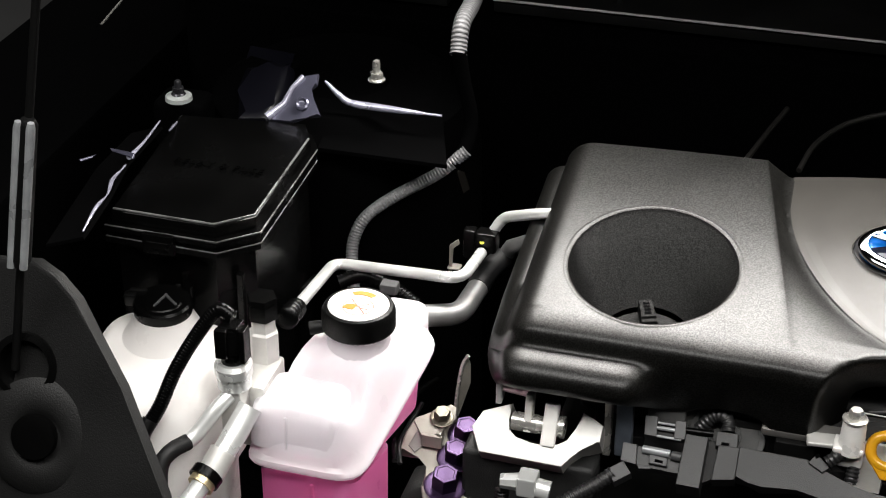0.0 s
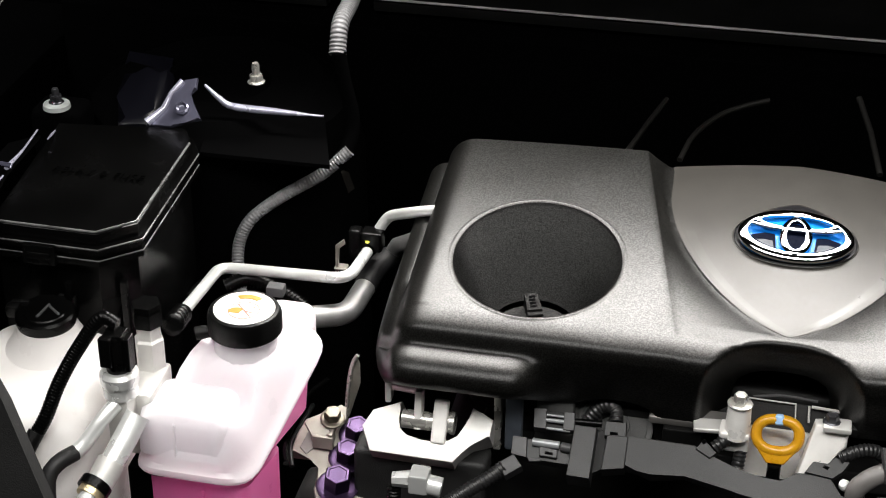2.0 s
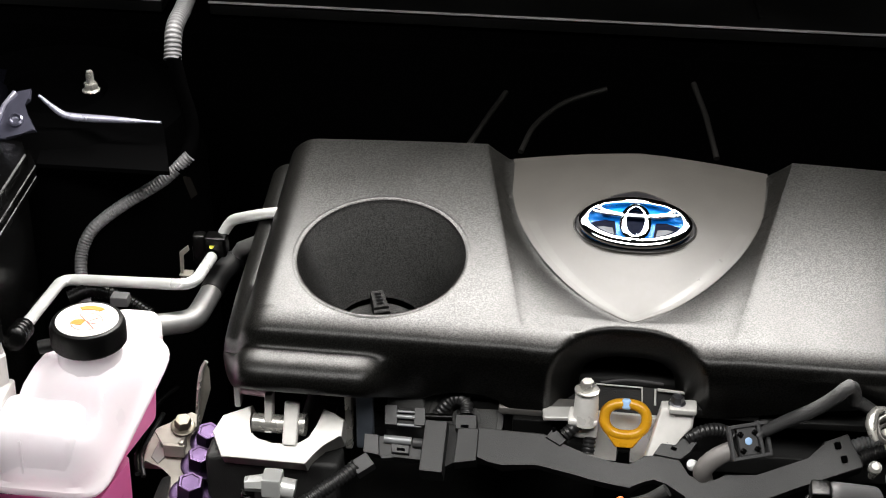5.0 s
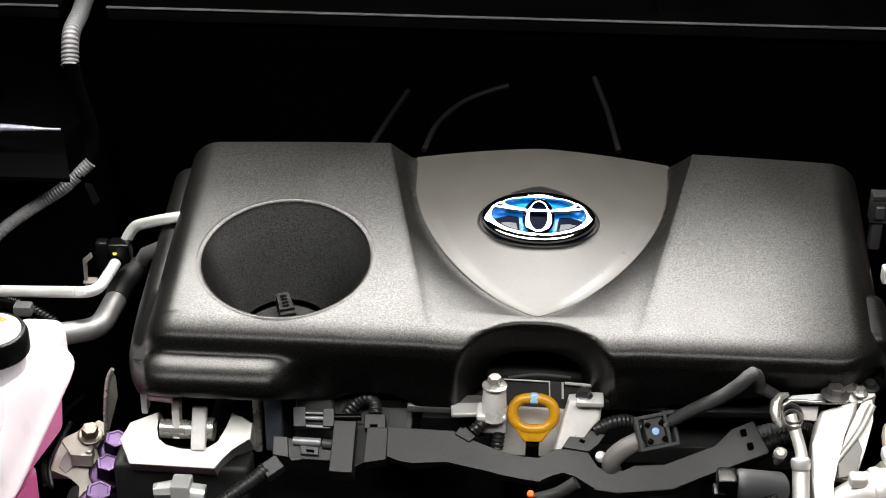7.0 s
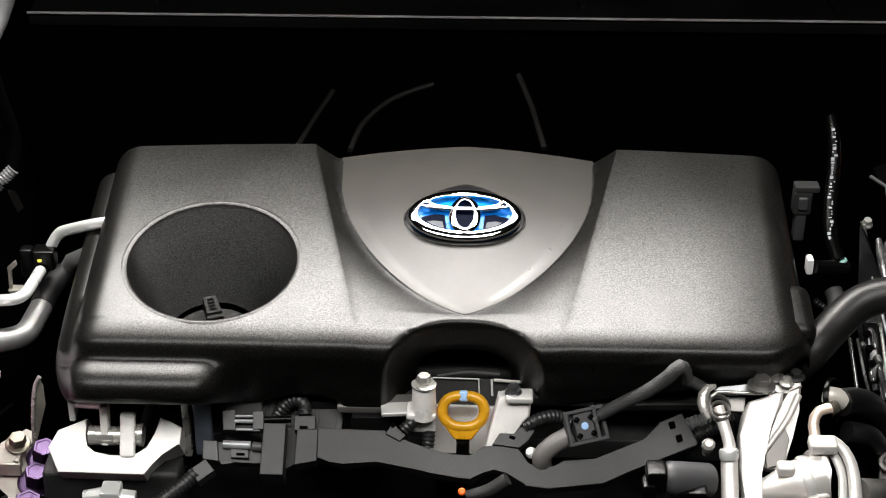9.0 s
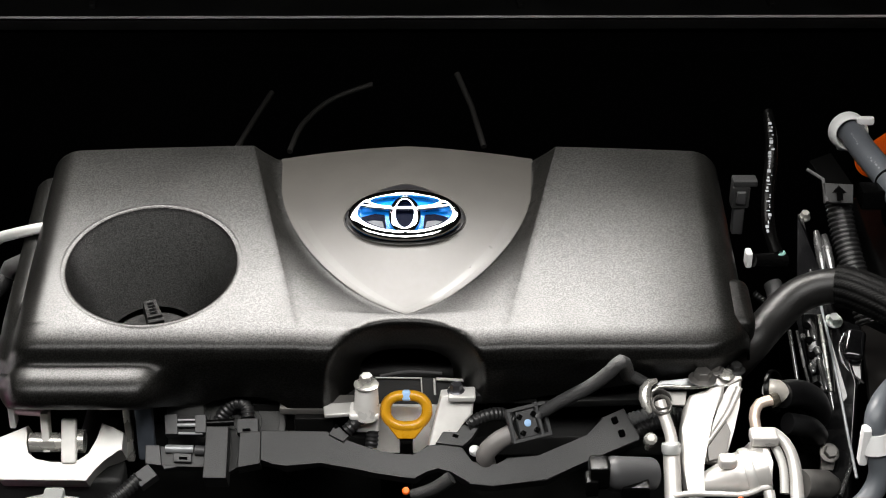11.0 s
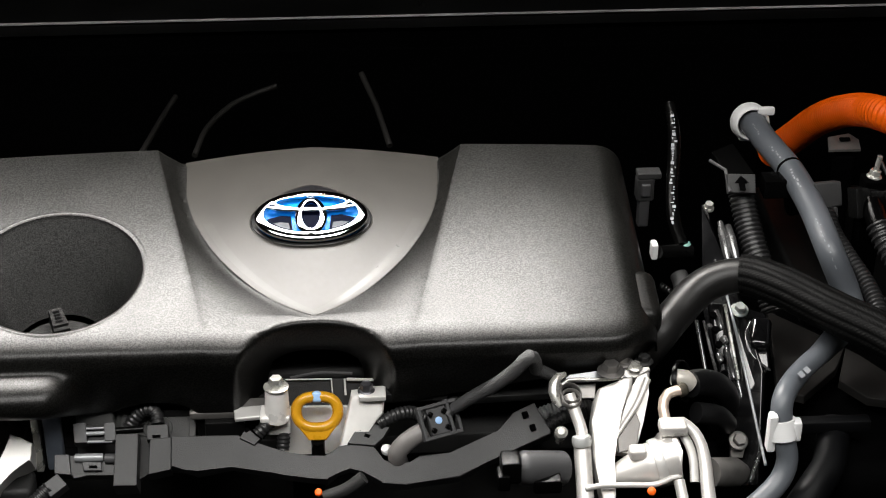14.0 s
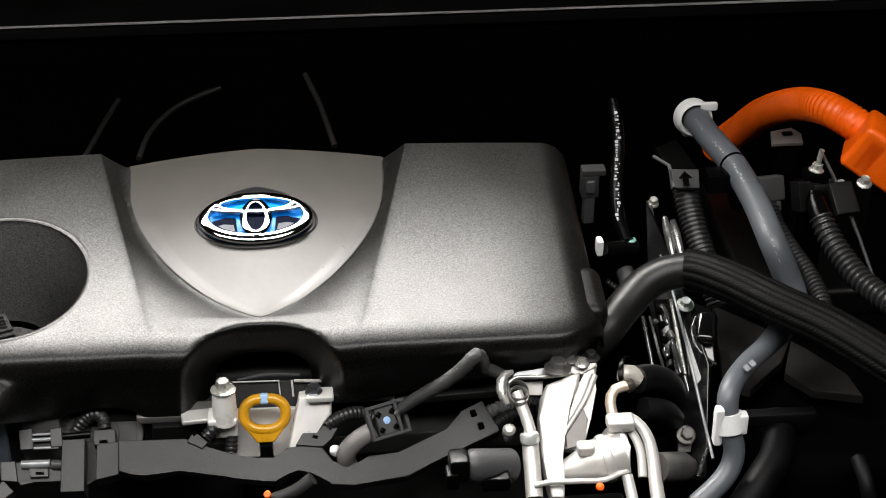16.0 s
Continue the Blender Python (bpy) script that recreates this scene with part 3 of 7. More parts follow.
def draped(rows, closed, seg=96):
    """Rings of the badge's pointed oval, laid on the shield."""
    bm = bmesh.new()
    rings = []
    for k, h in rows:
        ring = []
        for i in range(seg):
            t = 2 * math.pi * i / seg
            peak = 0.0060 * max(1 - abs(math.cos(t)) / 0.6, 0) if math.sin(t) > 0 else 0
            x = CX - 0.0015 + k * 0.0513 * math.cos(t)
            y = 1.3010 + k * ((0.0375 if math.sin(t) > 0 else 0.0342) * math.sin(t) + peak)
            ring.append(bm.verts.new((x, y, shield_z(x, y) + h)))
        rings.append(ring)
    for r, s in zip(rings, rings[1:]):
        for i in range(seg):
            bm.faces.new((r[i], r[(i + 1) % seg], s[(i + 1) % seg], s[i]))
    if closed:
        bm.faces.new(rings[-1])
    return bm


def bevelled(a, b, width, lift, m, seg=72):
    """Oval band with a flat inner ridge that rounds off outwards."""
    bm = bmesh.new()
    rings = []
    for k, h in ((-0.5, -0.4), (-0.5, 0.82), (-0.43, 0.98), (-0.32, 1.0), (-0.10, 0.96), (0.08, 0.86), (0.26, 0.68), (0.42, 0.42), (0.5, 0.20), (0.5, -0.4)):
        rings.append([bm.verts.new(((a + k * width) * math.cos(2 * math.pi * i / seg), (b + k * width) * math.sin(2 * math.pi * i / seg), h * lift)) for i in range(seg)])
    for r, s in zip(rings, rings[1:]):
        for i in range(seg):
            bm.faces.new((r[i], r[(i + 1) % seg], s[(i + 1) % seg], s[i]))
    return place(bm, m)


def lobe_plate(side, inset, y_top, m):
    """Inlay in one lower field of the badge, between the upright oval and the outer band."""
    out = []
    a, b = 0.0405 - inset, 0.0232 - inset
    for k in range(17):
        t = radians(-8 - 74 * k / 16)
        x, y = a * math.cos(t), b * math.sin(t)
        if x > 0.0125 + inset and y < y_top:
            out.append((side * x, y))
    out += [(side * (0.0125 + inset), -0.0160), (side * (0.0140 + inset), y_top - 0.001), (side * 0.026, y_top)]
    return prism(out if side > 0 else out[::-1], 0.0005, 0.0, 2, m)


def emblem(parent):
    """Oval badge: dark seat, blue ground with inlays for its reflections, chrome bands."""
    c = Vector((CX - 0.0015, 1.2940, top_z(0, 1.2950) - 0.0006))
    m = Matrix.Translation(c) @ pose(0, 0, 0, 15.5, 0, 0)
    e = part("emblem", draped(((1.0, -0.003), (1.0, 0.0006), (0.985, 0.0011), (0.96, 0.0012), (0.7, 0.0012), (0.4, 0.0012), (0.12, 0.0012)), True), M_SEAT, parent, "oval badge with chrome bands on blue")
    # the lip's chamfer highlight is put into the paler M_BORDER
    part("seat_lip", draped(((1.030, -0.002), (1.027, 0.0003), (1.014, 0.0007), (1.006, 0.0003), (1.002, -0.002)), False), M_BORDER, e, "raised lip with its highlight in the paler colour")
    part("badge_ground", disc(0.0458, 0.0280, 0.0030, m @ pose(0, 0.0020, 0.0012)), M_BLUE, e, "bright blue lacquered ground")
    # navy and silver inlays paint the reflections seen in the smoked dome
    for side in (-1, 1):
        part("navy_field", lobe_plate(side, 0.0030, 0.0012, m @ pose(0, 0.0010, 0.0034)), M_NAVY, e, "navy inlay for the dark reflection under the cross band")
        part("silver_field", lobe_plate(side, 0.0048, -0.0070, m @ pose(0, 0.0010, 0.0038)), M_SMOKE, e, "silvery inlay for the grey reflection in the lower field")
    part("core", disc(0.0080, 0.0160, 0.0004, m @ pose(0, -0.0012, 0.0048)), M_NAVY, e, "dark smoked core")
    part("outer_band", bevelled(0.0440, 0.0262, 0.0080, 0.0036, m @ pose(0, 0.0020, 0.0034)), M_CHROME, e, "chrome oval band")
    part("upright_band", bevelled(0.0106, 0.0195, 0.0058, 0.0026, m @ pose(0, -0.0012, 0.0060)), M_CHROME, e, "chrome upright oval band")
    part("cross_band", bevelled(0.0318, 0.0092, 0.0046, 0.0020, m @ pose(0, 0.0150, 0.0054)), M_CHROME, e, "chrome cross oval band")
    arms = [(x, 0.0046 + 0.0050 * (abs(x) / 0.040) ** 2) for x in [-0.0365 + 0.00365 * k for k in range(21)]]
    part("cross_arm", sweep([m @ Vector((x, y, 0.0072)) for x, y in arms], 0.0019, 12), M_CHROME, e, "chrome cross arm")


def oil_cap():
    o = thing("oil_filler_cap", (-0.2145, 1.214, 0.60), "black plastic oil filler cap sunk in the cover's well", "oil cap")
    m = pose(-0.2150, 1.2005, 0.8724, 11, 0, 0)
    part("cap_disc", lathe([(0.0378, 0), (0.0378, 0.0216), (0.0374, 0.0223), (0.0366, 0.0226), (0.0300, 0.0226), (0.0294, 0.0222), (0.004, 0.0222)], 48, m), M_WELL, o)
    # grip: a sloping bar that ends in a level lip
    g = Matrix.Translation(Vector((-0.2155, 1.2163, 0.8960))) @ pose(0, 0, 0, 0, 0, 22)
    bm = bmesh.new()
    shape = ((-0.0030, 0, 0.0067), (-0.0030, 0.0078, 0.0067), (-0.0024, 0.0086, 0.0066), (0.0008, 0.0093, 0.0066), (0.0014, 0.0112, 0.0064), (0.0160, 0.0168, 0.0056), (0.0180, 0.0170, 0.0054), (0.0196, 0.0158, 0.0053), (0.0200, 0, 0.0055))
    left, right = ([bm.verts.new(g @ Vector((side * w, y, z))) for y, z, w in shape] for side in (-1, 1))
    for k in range(len(shape) - 1):
        bm.faces.new((left[k], right[k], right[k + 1], left[k + 1]))
    bm.faces.new(left)
    bm.faces.new(right[::-1])
    bmesh.ops.bevel(bm, geom=bm.edges[:], offset=0.0004, segments=2, profile=0.5, affect="EDGES", clamp_overlap=True)
    grip = part("grip", bm, M_WELL, o)
    part("print", ring_bars(g @ Vector((0.0, 0.0150, 0.0164)), g @ Vector((0.0, 0.0024, 0.0116)), g.to_3x3() @ Vector((0, -0.358, 0.934)), [0.0022, 0.0020, 0.0022, 0.0020], 0.0056, 0.0012), M_BAY, grip, "dark raised marks")
    part("neck", lathe([(0.028, -0.26), (0.028, 0.0)], 24, m), M_IRON, o)


def engine():
    o = thing("engine", (0, 1.26, 0.30), "dark metal engine block below its cover", "engine")
    part("block", rbox((0.52, 0.30, 0.34), 0.03, 3, pose(-0.02, 1.27, 0.30)), M_IRON, o)
    part("cylinder_head", rbox((0.53, 0.235, 0.17), 0.012, 3, pose(-0.02, 1.295, 0.64)), M_IRON, o)
    part("cam_cover", rbox((0.50, 0.20, 0.055), 0.012, 3, pose(-0.02, 1.300, 0.81)), M_BLACKM, o)
    part("front_ledge", rbox((0.46, 0.030, 0.02), 0.003, 2, pose(-0.02, 1.175, 0.805)), M_IRON, o)
    # grey castings of the engine front that show under the cover
    part("timing_case", plate([(-0.2040, 1.1700, 0.8550), (-0.1700, 1.1720, 0.8610), (-0.1580, 1.1740, 0.8720), (-0.1220, 1.1740, 0.8720), (-0.1090, 1.1700, 0.8560), (-0.1090, 1.1560, 0.8200), (-0.2040, 1.1560, 0.8150)], 0.010, 0.002), M_CASE, o, "dull grey casting")
    part("case_flange", lathe([(0.0310, -0.004), (0.0310, 0.0010), (0.0300, 0.0020), (0.0262, 0.0020), (0.0252, 0.0006), (0.0120, 0.0006), (0.0112, 0.0022), (0.0050, 0.0022)], 40, frame_to((-0.1380, 1.1640, 0.8385), (0, -0.92, 0.38))), M_CASE, o, "round grey flange")
    part("case_rib", rbox((0.060, 0.006, 0.005), 0.0015, 2, pose(-0.1400, 1.1690, 0.8610)), M_CASE, o)
    part("case_step", rbox((0.030, 0.012, 0.016), 0.002, 2, pose(-0.1870, 1.1620, 0.8480)), M_CASE, o)
    part("case_ledge", rbox((0.078, 0.016, 0.0085), 0.002, 2, pose(-0.0720, 1.1640, 0.8515, 12, 0, 0)), M_CASTD, o, "paler cast ledge")
    part("case_box", rbox((0.032, 0.012, 0.020), 0.002, 2, pose(-0.0830, 1.1560, 0.8310)), M_BLACKM, o)
    part("case_ledge", rbox((0.052, 0.014, 0.010), 0.002, 2, pose(0.0720, 1.1660, 0.8600, 12, 0, 0)), M_IRON, o)
    part("case_ledge", rbox((0.100, 0.012, 0.008), 0.002, 2, pose(0.1480, 1.1660, 0.8560, 12, -2, 0)), M_IRON, o)
    # bright bosses and plates behind the dipstick
    a = Vector((-0.0400, 1.1490, 0.8849))
    part("boss", joined(lathe([(0.0105, -0.030), (0.0098, -0.014), (0.0092, -0.002), (0.0085, 0.0)], 28, Matrix.Translation(a)), rbox((0.024, 0.020, 0.0060), 0.002, 3, Matrix.Translation(a + Vector((-0.002, 0.002, -0.0300)))), rbox((0.020, 0.014, 0.020), 0.003, 3, Matrix.Translation(a + Vector((0.0, 0.004, -0.046))))), M_BOSS, o, "bright cast boss")
    part("boss_ledge", rbox((0.026, 0.014, 0.0045), 0.0015, 3, pose(a.x - 0.022, a.y + 0.004, a.z - 0.0295, 8, 0, 6)), M_CAST, o, "cast ledge")
    part("bolt", hex_bolt(a, r=0.0056, h=0.0075, flange=0.0102), M_STEEL, o, "bright flanged bolt")
    part("boss", plate([(0.0195, 1.1490, 0.8735), (0.0363, 1.1500, 0.8759), (0.0463, 1.1480, 0.8727), (0.0453, 1.1430, 0.8596), (0.0347, 1.1390, 0.8487), (0.0223, 1.1330, 0.8309), (0.0086, 1.1330, 0.8311)], 0.022, 0.003), M_BOSS, o, "bright cast boss")
    part("boss_lip", rbox((0.022, 0.016, 0.005), 0.0015, 2, Matrix.Translation(Vector((0.0364, 1.1510, 0.8718)))), M_CAST, o)
    part("bolt", hex_bolt((0.0319, 1.1530, 0.8755), r=0.0052, h=0.006, flange=0.0072), M_STEELB, o, "dark flanged bolt")
    part("web", plate([(-0.0376, 1.1690, 0.8509), (0.0179, 1.1690, 0.8499), (0.0166, 1.1550, 0.8122), (-0.0373, 1.1550, 0.8131)], 0.006, 0.001), M_BOSS, o, "pale cast web")
    part("back_panel", plate([(-0.0383, 1.1830, 0.8692), (0.0423, 1.1830, 0.8668), (0.0463, 1.1730, 0.8461), (-0.0720, 1.1730, 0.8480), (-0.0580, 1.1760, 0.8542)], 0.004, 0.001), M_IRON, o, "dark cast panel")
    for p, q, r in (((-0.0336, 1.1810, 0.8700), (0.0043, 1.1810, 0.8694), 0.0010), ((0.0038, 1.1810, 0.8694), (0.0046, 1.1740, 0.8579), 0.0010), ((0.0145, 1.1810, 0.8692), (0.0152, 1.1740, 0.8578), 0.0016), ((0.0163, 1.1800, 0.8693), (0.0395, 1.1800, 0.8678), 0.0022), ((-0.0581, 1.1710, 0.8487), (-0.0368, 1.1710, 0.8483), 0.0026)):
        part("panel_edge", sweep([Vector(p), Vector(q)], r * 0.6, 8), M_CAST, o, "bright panel edge")
    q = Vector((-0.0083, 1.0900, 0.8244))
    part("sensor_body", tube([q + Vector((0.004, 0.008, -0.012)), q + Vector((0.022, 0.010, -0.006)), q + Vector((0.036, 0.012, 0.004))], 0.0055, 12), M_IRON, o)
    part("sensor_cap", lathe([(0.0030, -0.004), (0.0030, 0.001), (0.002, 0.002)], 14, frame_to(q, (0, -0.7, 0.7))), M_ORANGE, o, "small orange cap")
    part("rear_lip", tube([(-0.0301, 1.1880, 0.8668), (-0.0068, 1.1900, 0.8696), (0.0211, 1.1880, 0.8694)], 0.0012, 8), M_GREYPL2, o)


def dipstick():
    o = thing("dipstick", (-0.0097, 1.1450, 0.8052), "yellow looped dipstick handle with a pale blue mark", "dipstick")
    c = Vector((-0.0082, 1.1500, 0.8588))
    m = Matrix.Translation(c) @ pose(0, 0, 0, 62, 0, 0)
    pts = []
    for i in range(57):
        a = 2 * math.pi * i / 56
        u, v = math.cos(a), math.sin(a)
        pts.append(m @ Vector((0.0168 * math.copysign(abs(u) ** 0.80, u), 0.0126 * math.copysign(abs(v) ** (0.80 if v > 0 else 1.0), v), 0)))
    wedge = prism([(-0.0190, -0.0040), (-0.0165, -0.0100), (-0.0070, -0.0225), (0.0070, -0.0225), (0.0165, -0.0100), (0.0190, -0.0040),
                   (0.0130, -0.0095), (0.0065, -0.0128), (-0.0065, -0.0128), (-0.0130, -0.0095)], 0.0064, 0.0022, 3, m @ pose(0, 0, -0.0032))
    part("handle", joined(sweep(pts, 0.0044, 14, 1.0), wedge), M_YELLOW, o)
    part("blue_mark", rbox((0.0078, 0.0088, 0.0090), 0.0022, 3, m @ pose(0, 0.0126, -0.0045)), M_PALEBLUE, o, "pale blue mark")
    e = m @ Vector((0, -0.0225, 0))
    part("stem", sweep([e, e + Vector((0, 0.008, -0.02)), e + Vector((0, 0.020, -0.05)), e + Vector((0, 0.024, -0.12))], 0.0056, 14), M_BLACK, o)


M_STEELB = material("darkened_steel", (0.10, 0.10, 0.11), 0.3, metal=0.8, vary=0.3, stain=60)
engine()
engine_cover()
oil_cap()
dipstick()


# ---- reservoirs, fuse box, pipes on the near-side wing ----
def ring_outline(x0, x1, y0, y1, r, n=6, flare=0.0, cut=0.0):
    """Rounded rectangle; flare pushes the far corner on the engine side out."""
    out = []
    for cx, cy, a0 in ((x1 - r, y1 - r, 0), (x0 + r, y1 - r, 90), (x0 + r, y0 + r, 180), (x1 - r, y0 + r, 270)):
        for k in range(n + 1):
            a = radians(a0 + 90 * k / n)
            x, y = cx + r * math.cos(a), cy + r * math.sin(a)
            out.append((x + (flare if a0 == 0 else 0) + (cut if a0 == 90 else 0), y))
    return out


def loft(rings, cap_low=True, cap_top=True):
    bm = bmesh.new()
    vs = [[bm.verts.new(p) for p in r] for r in rings]
    n = len(vs[0])
    for a, b in zip(vs, vs[1:]):
        for i in range(n):
            bm.faces.new((a[i], a[(i + 1) % n], b[(i + 1) % n], b[i]))
    if cap_low:
        bm.faces.new(vs[0][::-1])
    if cap_top:
        bm.faces.new(vs[-1])
    return bm


def round_poly(corners, inset, radius, n=6, run=5):
    """Four-sided outline drawn in by inset, with rounded corners and points along its sides."""
    c = [Vector(p) for p in corners]
    k = len(c)
    q = []
    for i in range(k):
        e, f = (c[i] - c[i - 1]).normalized(), (c[(i + 1) % k] - c[i]).normalized()
        na, nb = Vector((-e.y, e.x)), Vector((-f.y, f.x))
        b = (na + nb).normalized()
        q.append(c[i] + b * inset / max(b.dot(na), 0.3))
    ends = []
    for i in range(k):
        u, w = (q[i - 1] - q[i]).normalized(), (q[(i + 1) % k] - q[i]).normalized()
        ends.append((q[i] + u * radius, q[i], q[i] + w * radius))
    out = []
    for i, (a, b, d) in enumerate(ends):
        for j in range(n + 1):
            t = j / n
            out.append(a * (1 - t) ** 2 + b * 2 * t * (1 - t) + d * t * t)
        nxt = ends[(i + 1) % k][0]
        for j in range(1, run):
            out.append(d.lerp(nxt, j / run))
    return [(p.x, p.y) for p in out]


def coolant_reservoir():
    o = thing("coolant_reservoir", (-0.46, 1.12, 0.30), "milky plastic coolant reservoir half full of pink coolant", "coolant tank")
    plan = [(-0.5165, 1.0430), (-0.4130, 1.0410), (-0.3850, 1.1925), (-0.4740, 1.2050)]

    def seam(y):
        return 0.823 + 0.36 * max(y - 1.05, 0)

    def crown(y):
        """Height of the top: a lower step in front of the neck."""
        s = min(max((y - 1.076) / 0.034, 0), 1)
        return 0.864 + 0.028 * s * s * (3 - 2 * s) + 0.05 * (y - 1.1)
    rings = []
    for inset, lift, top in ((0.006, -0.0035, 0), (0.001, -0.003, 0), (0.0, 0.0, 0), (0.001, 0.0035, 0), (0.0045, 0.006, 0), (0.007, 0.013, 0.05),
                             (0.0105, 0.030, 0.42), (0.0145, 0.050, 0.73), (0.0190, 0.06, 0.90), (0.0240, 0.07, 1.0)):
        line = round_poly(plan, inset, 0.026 + inset * 0.1)
        rings.append([(x - 0.010 * top * min(max((x + 0.43) / 0.03, 0), 1), y, (seam(y) + lift) * (1 - top) + crown(y) * top) for x, y in line])
    last, mid = rings[-1], (-0.448, 1.120)
    for k in (0.85, 0.7, 0.55, 0.4, 0.2, 0.05):
        rings.append([(mid[0] + (x - mid[0]) * k, mid[1] + (y - mid[1]) * k, crown(mid[1] + (y - mid[1]) * k)) for x, y, z in last])
    part("upper_shell", loft(rings[1:], False), M_TANK, o)
    tier = [(-0.5105, 1.0505), (-0.4330, 1.0490), (-0.4300, 1.1000), (-0.5030, 1.1060)]
    part("front_tier", loft([[(x, y, z + 0.06 * (y - 1.05)) for x, y in round_poly(tier, d, 0.012)] for d, z in ((0.0, 0.835), (0.0012, 0.864), (0.0030, 0.8715), (0.0070, 0.8755), (0.0130, 0.8765))]), M_TANK, o)
    part("tier_rib", rbox((0.0022, 0.0020, 0.034), 0.0008, 2, pose(-0.4760, 1.0500, 0.834)), M_TANK, o)
    # shallow trough below the seam, and the deep filled box in front
    rings = [[(x, y, 0.811) for x, y in round_poly(plan, 0.022, 0.020)], [(x, y, 0.813) for x, y in round_poly(plan, 0.0125, 0.022)],
             [(x, y, seam(y) - 0.003) for x, y in round_poly(plan, 0.009, 0.024)]]
    part("trough", loft(rings, True, False), M_COOLANT, o, "pink coolant showing through the wall")
    box = [(-0.5085, 1.0525), (-0.4190, 1.0505), (-0.4075, 1.1130), (-0.4880, 1.1250)]
    rings = [[(x, y, z) for x, y in round_poly(box, d, 0.010)] for d, z in ((0.008, 0.520), (0.002, 0.528), (0.0008, 0.66), (0.0, 0.8125))]
    low = part("lower_shell", loft(rings, True, False), M_COOLANT, o, "pink coolant showing through the wall")
    part("rib", rbox((0.0035, 0.003, 0.26), 0.0012, 2, pose(-0.4560, 1.0512, 0.545)), M_COOLANT, low, "moulded pink rib")
    part("outlet", lathe([(0.0095, -0.03), (0.0095, 0.0), (0.0080, 0.003), (0.0050, 0.004)], 24, pose(-0.3985, 1.0900, 0.7610)), M_TANK, o, "milky hose outlet")
    part("rear_block", rbox((0.043, 0.046, 0.052), 0.012, 4, pose(-0.4270, 1.2030, 0.836)), M_TANK, o)
    part("foot", rbox((0.08, 0.10, 0.24), 0.01, 2, pose(-0.46, 1.12, 0.30)), M_BAY, o)
    c = Vector((-0.4412, 1.1349, 0.9022))
    part("neck", lathe([(0.0275, -0.022), (0.026, -0.004), (0.026, 0.012)], 40, Matrix.Translation(c)), M_TANK, o)
    part("spout", sweep([c + Vector((-0.026, -0.004, 0.004)), c + Vector((-0.034, -0.006, 0.003)), c + Vector((-0.040, -0.008, 0.002))], lambda i, s: (0.0045, 0.0058, 0.0056)[i], 14), M_BLACKM, o, "black hose stub on the neck")
    m = Matrix.Translation(c + Vector((0, 0, 0.006)))
    cap = part("cap", lathe([(0.0285, 0.0), (0.0305, 0.002), (0.0305, 0.016), (0.0285, 0.0205), (0.0262, 0.0215), (0.0258, 0.0205)], 84, m, 42, 0.0004), M_BLACKM, o, "black ribbed screw cap")
    part("cap_label", lathe([(0.0252, 0.0202), (0.0250, 0.0214), (0.001, 0.0217)], 48, m), M_PAPER, cap, "white round warning label")
    k = m @ pose(0, 0, 0.0217)
    part("warning_mark", prism([(0.0165 * math.cos(radians(a)), 0.0165 * math.sin(radians(a)) + 0.003) for a in range(50, 131, 8)] + [(0.011 * math.cos(radians(a)), 0.0085 * math.sin(radians(a)) + 0.005) for a in range(130, 49, -8)], 0.0004, 0, 2, k), M_OPRINT, cap, "orange warning mark")
    part("warning_mark", prism([(-0.011, -0.009), (-0.002, -0.010), (0.0, -0.003), (-0.004, -0.001), (-0.010, -0.003)], 0.0004, 0, 2, k), M_OPRINT, cap, "orange pictogram")
    part("print_ring", oval(0.0125, 0.0125, 0.0010, 0.0003, k @ pose(0.001, -0.004, 0)), M_RPRINT, cap, "red printed ring")
    part("print_stroke", joined(rbox((0.0011, 0.023, 0.0004), 0, 1, k @ pose(0.001, -0.004, 0, 0, 0, 42)), rbox((0.0009, 0.010, 0.0004), 0, 1, k @ pose(0.005, -0.001, 0, 0, 0, -50)), rbox((0.0009, 0.009, 0.0004), 0, 1, k @ pose(0.006, -0.006, 0, 0, 0, 80))), M_RPRINT, cap, "red printed strokes")


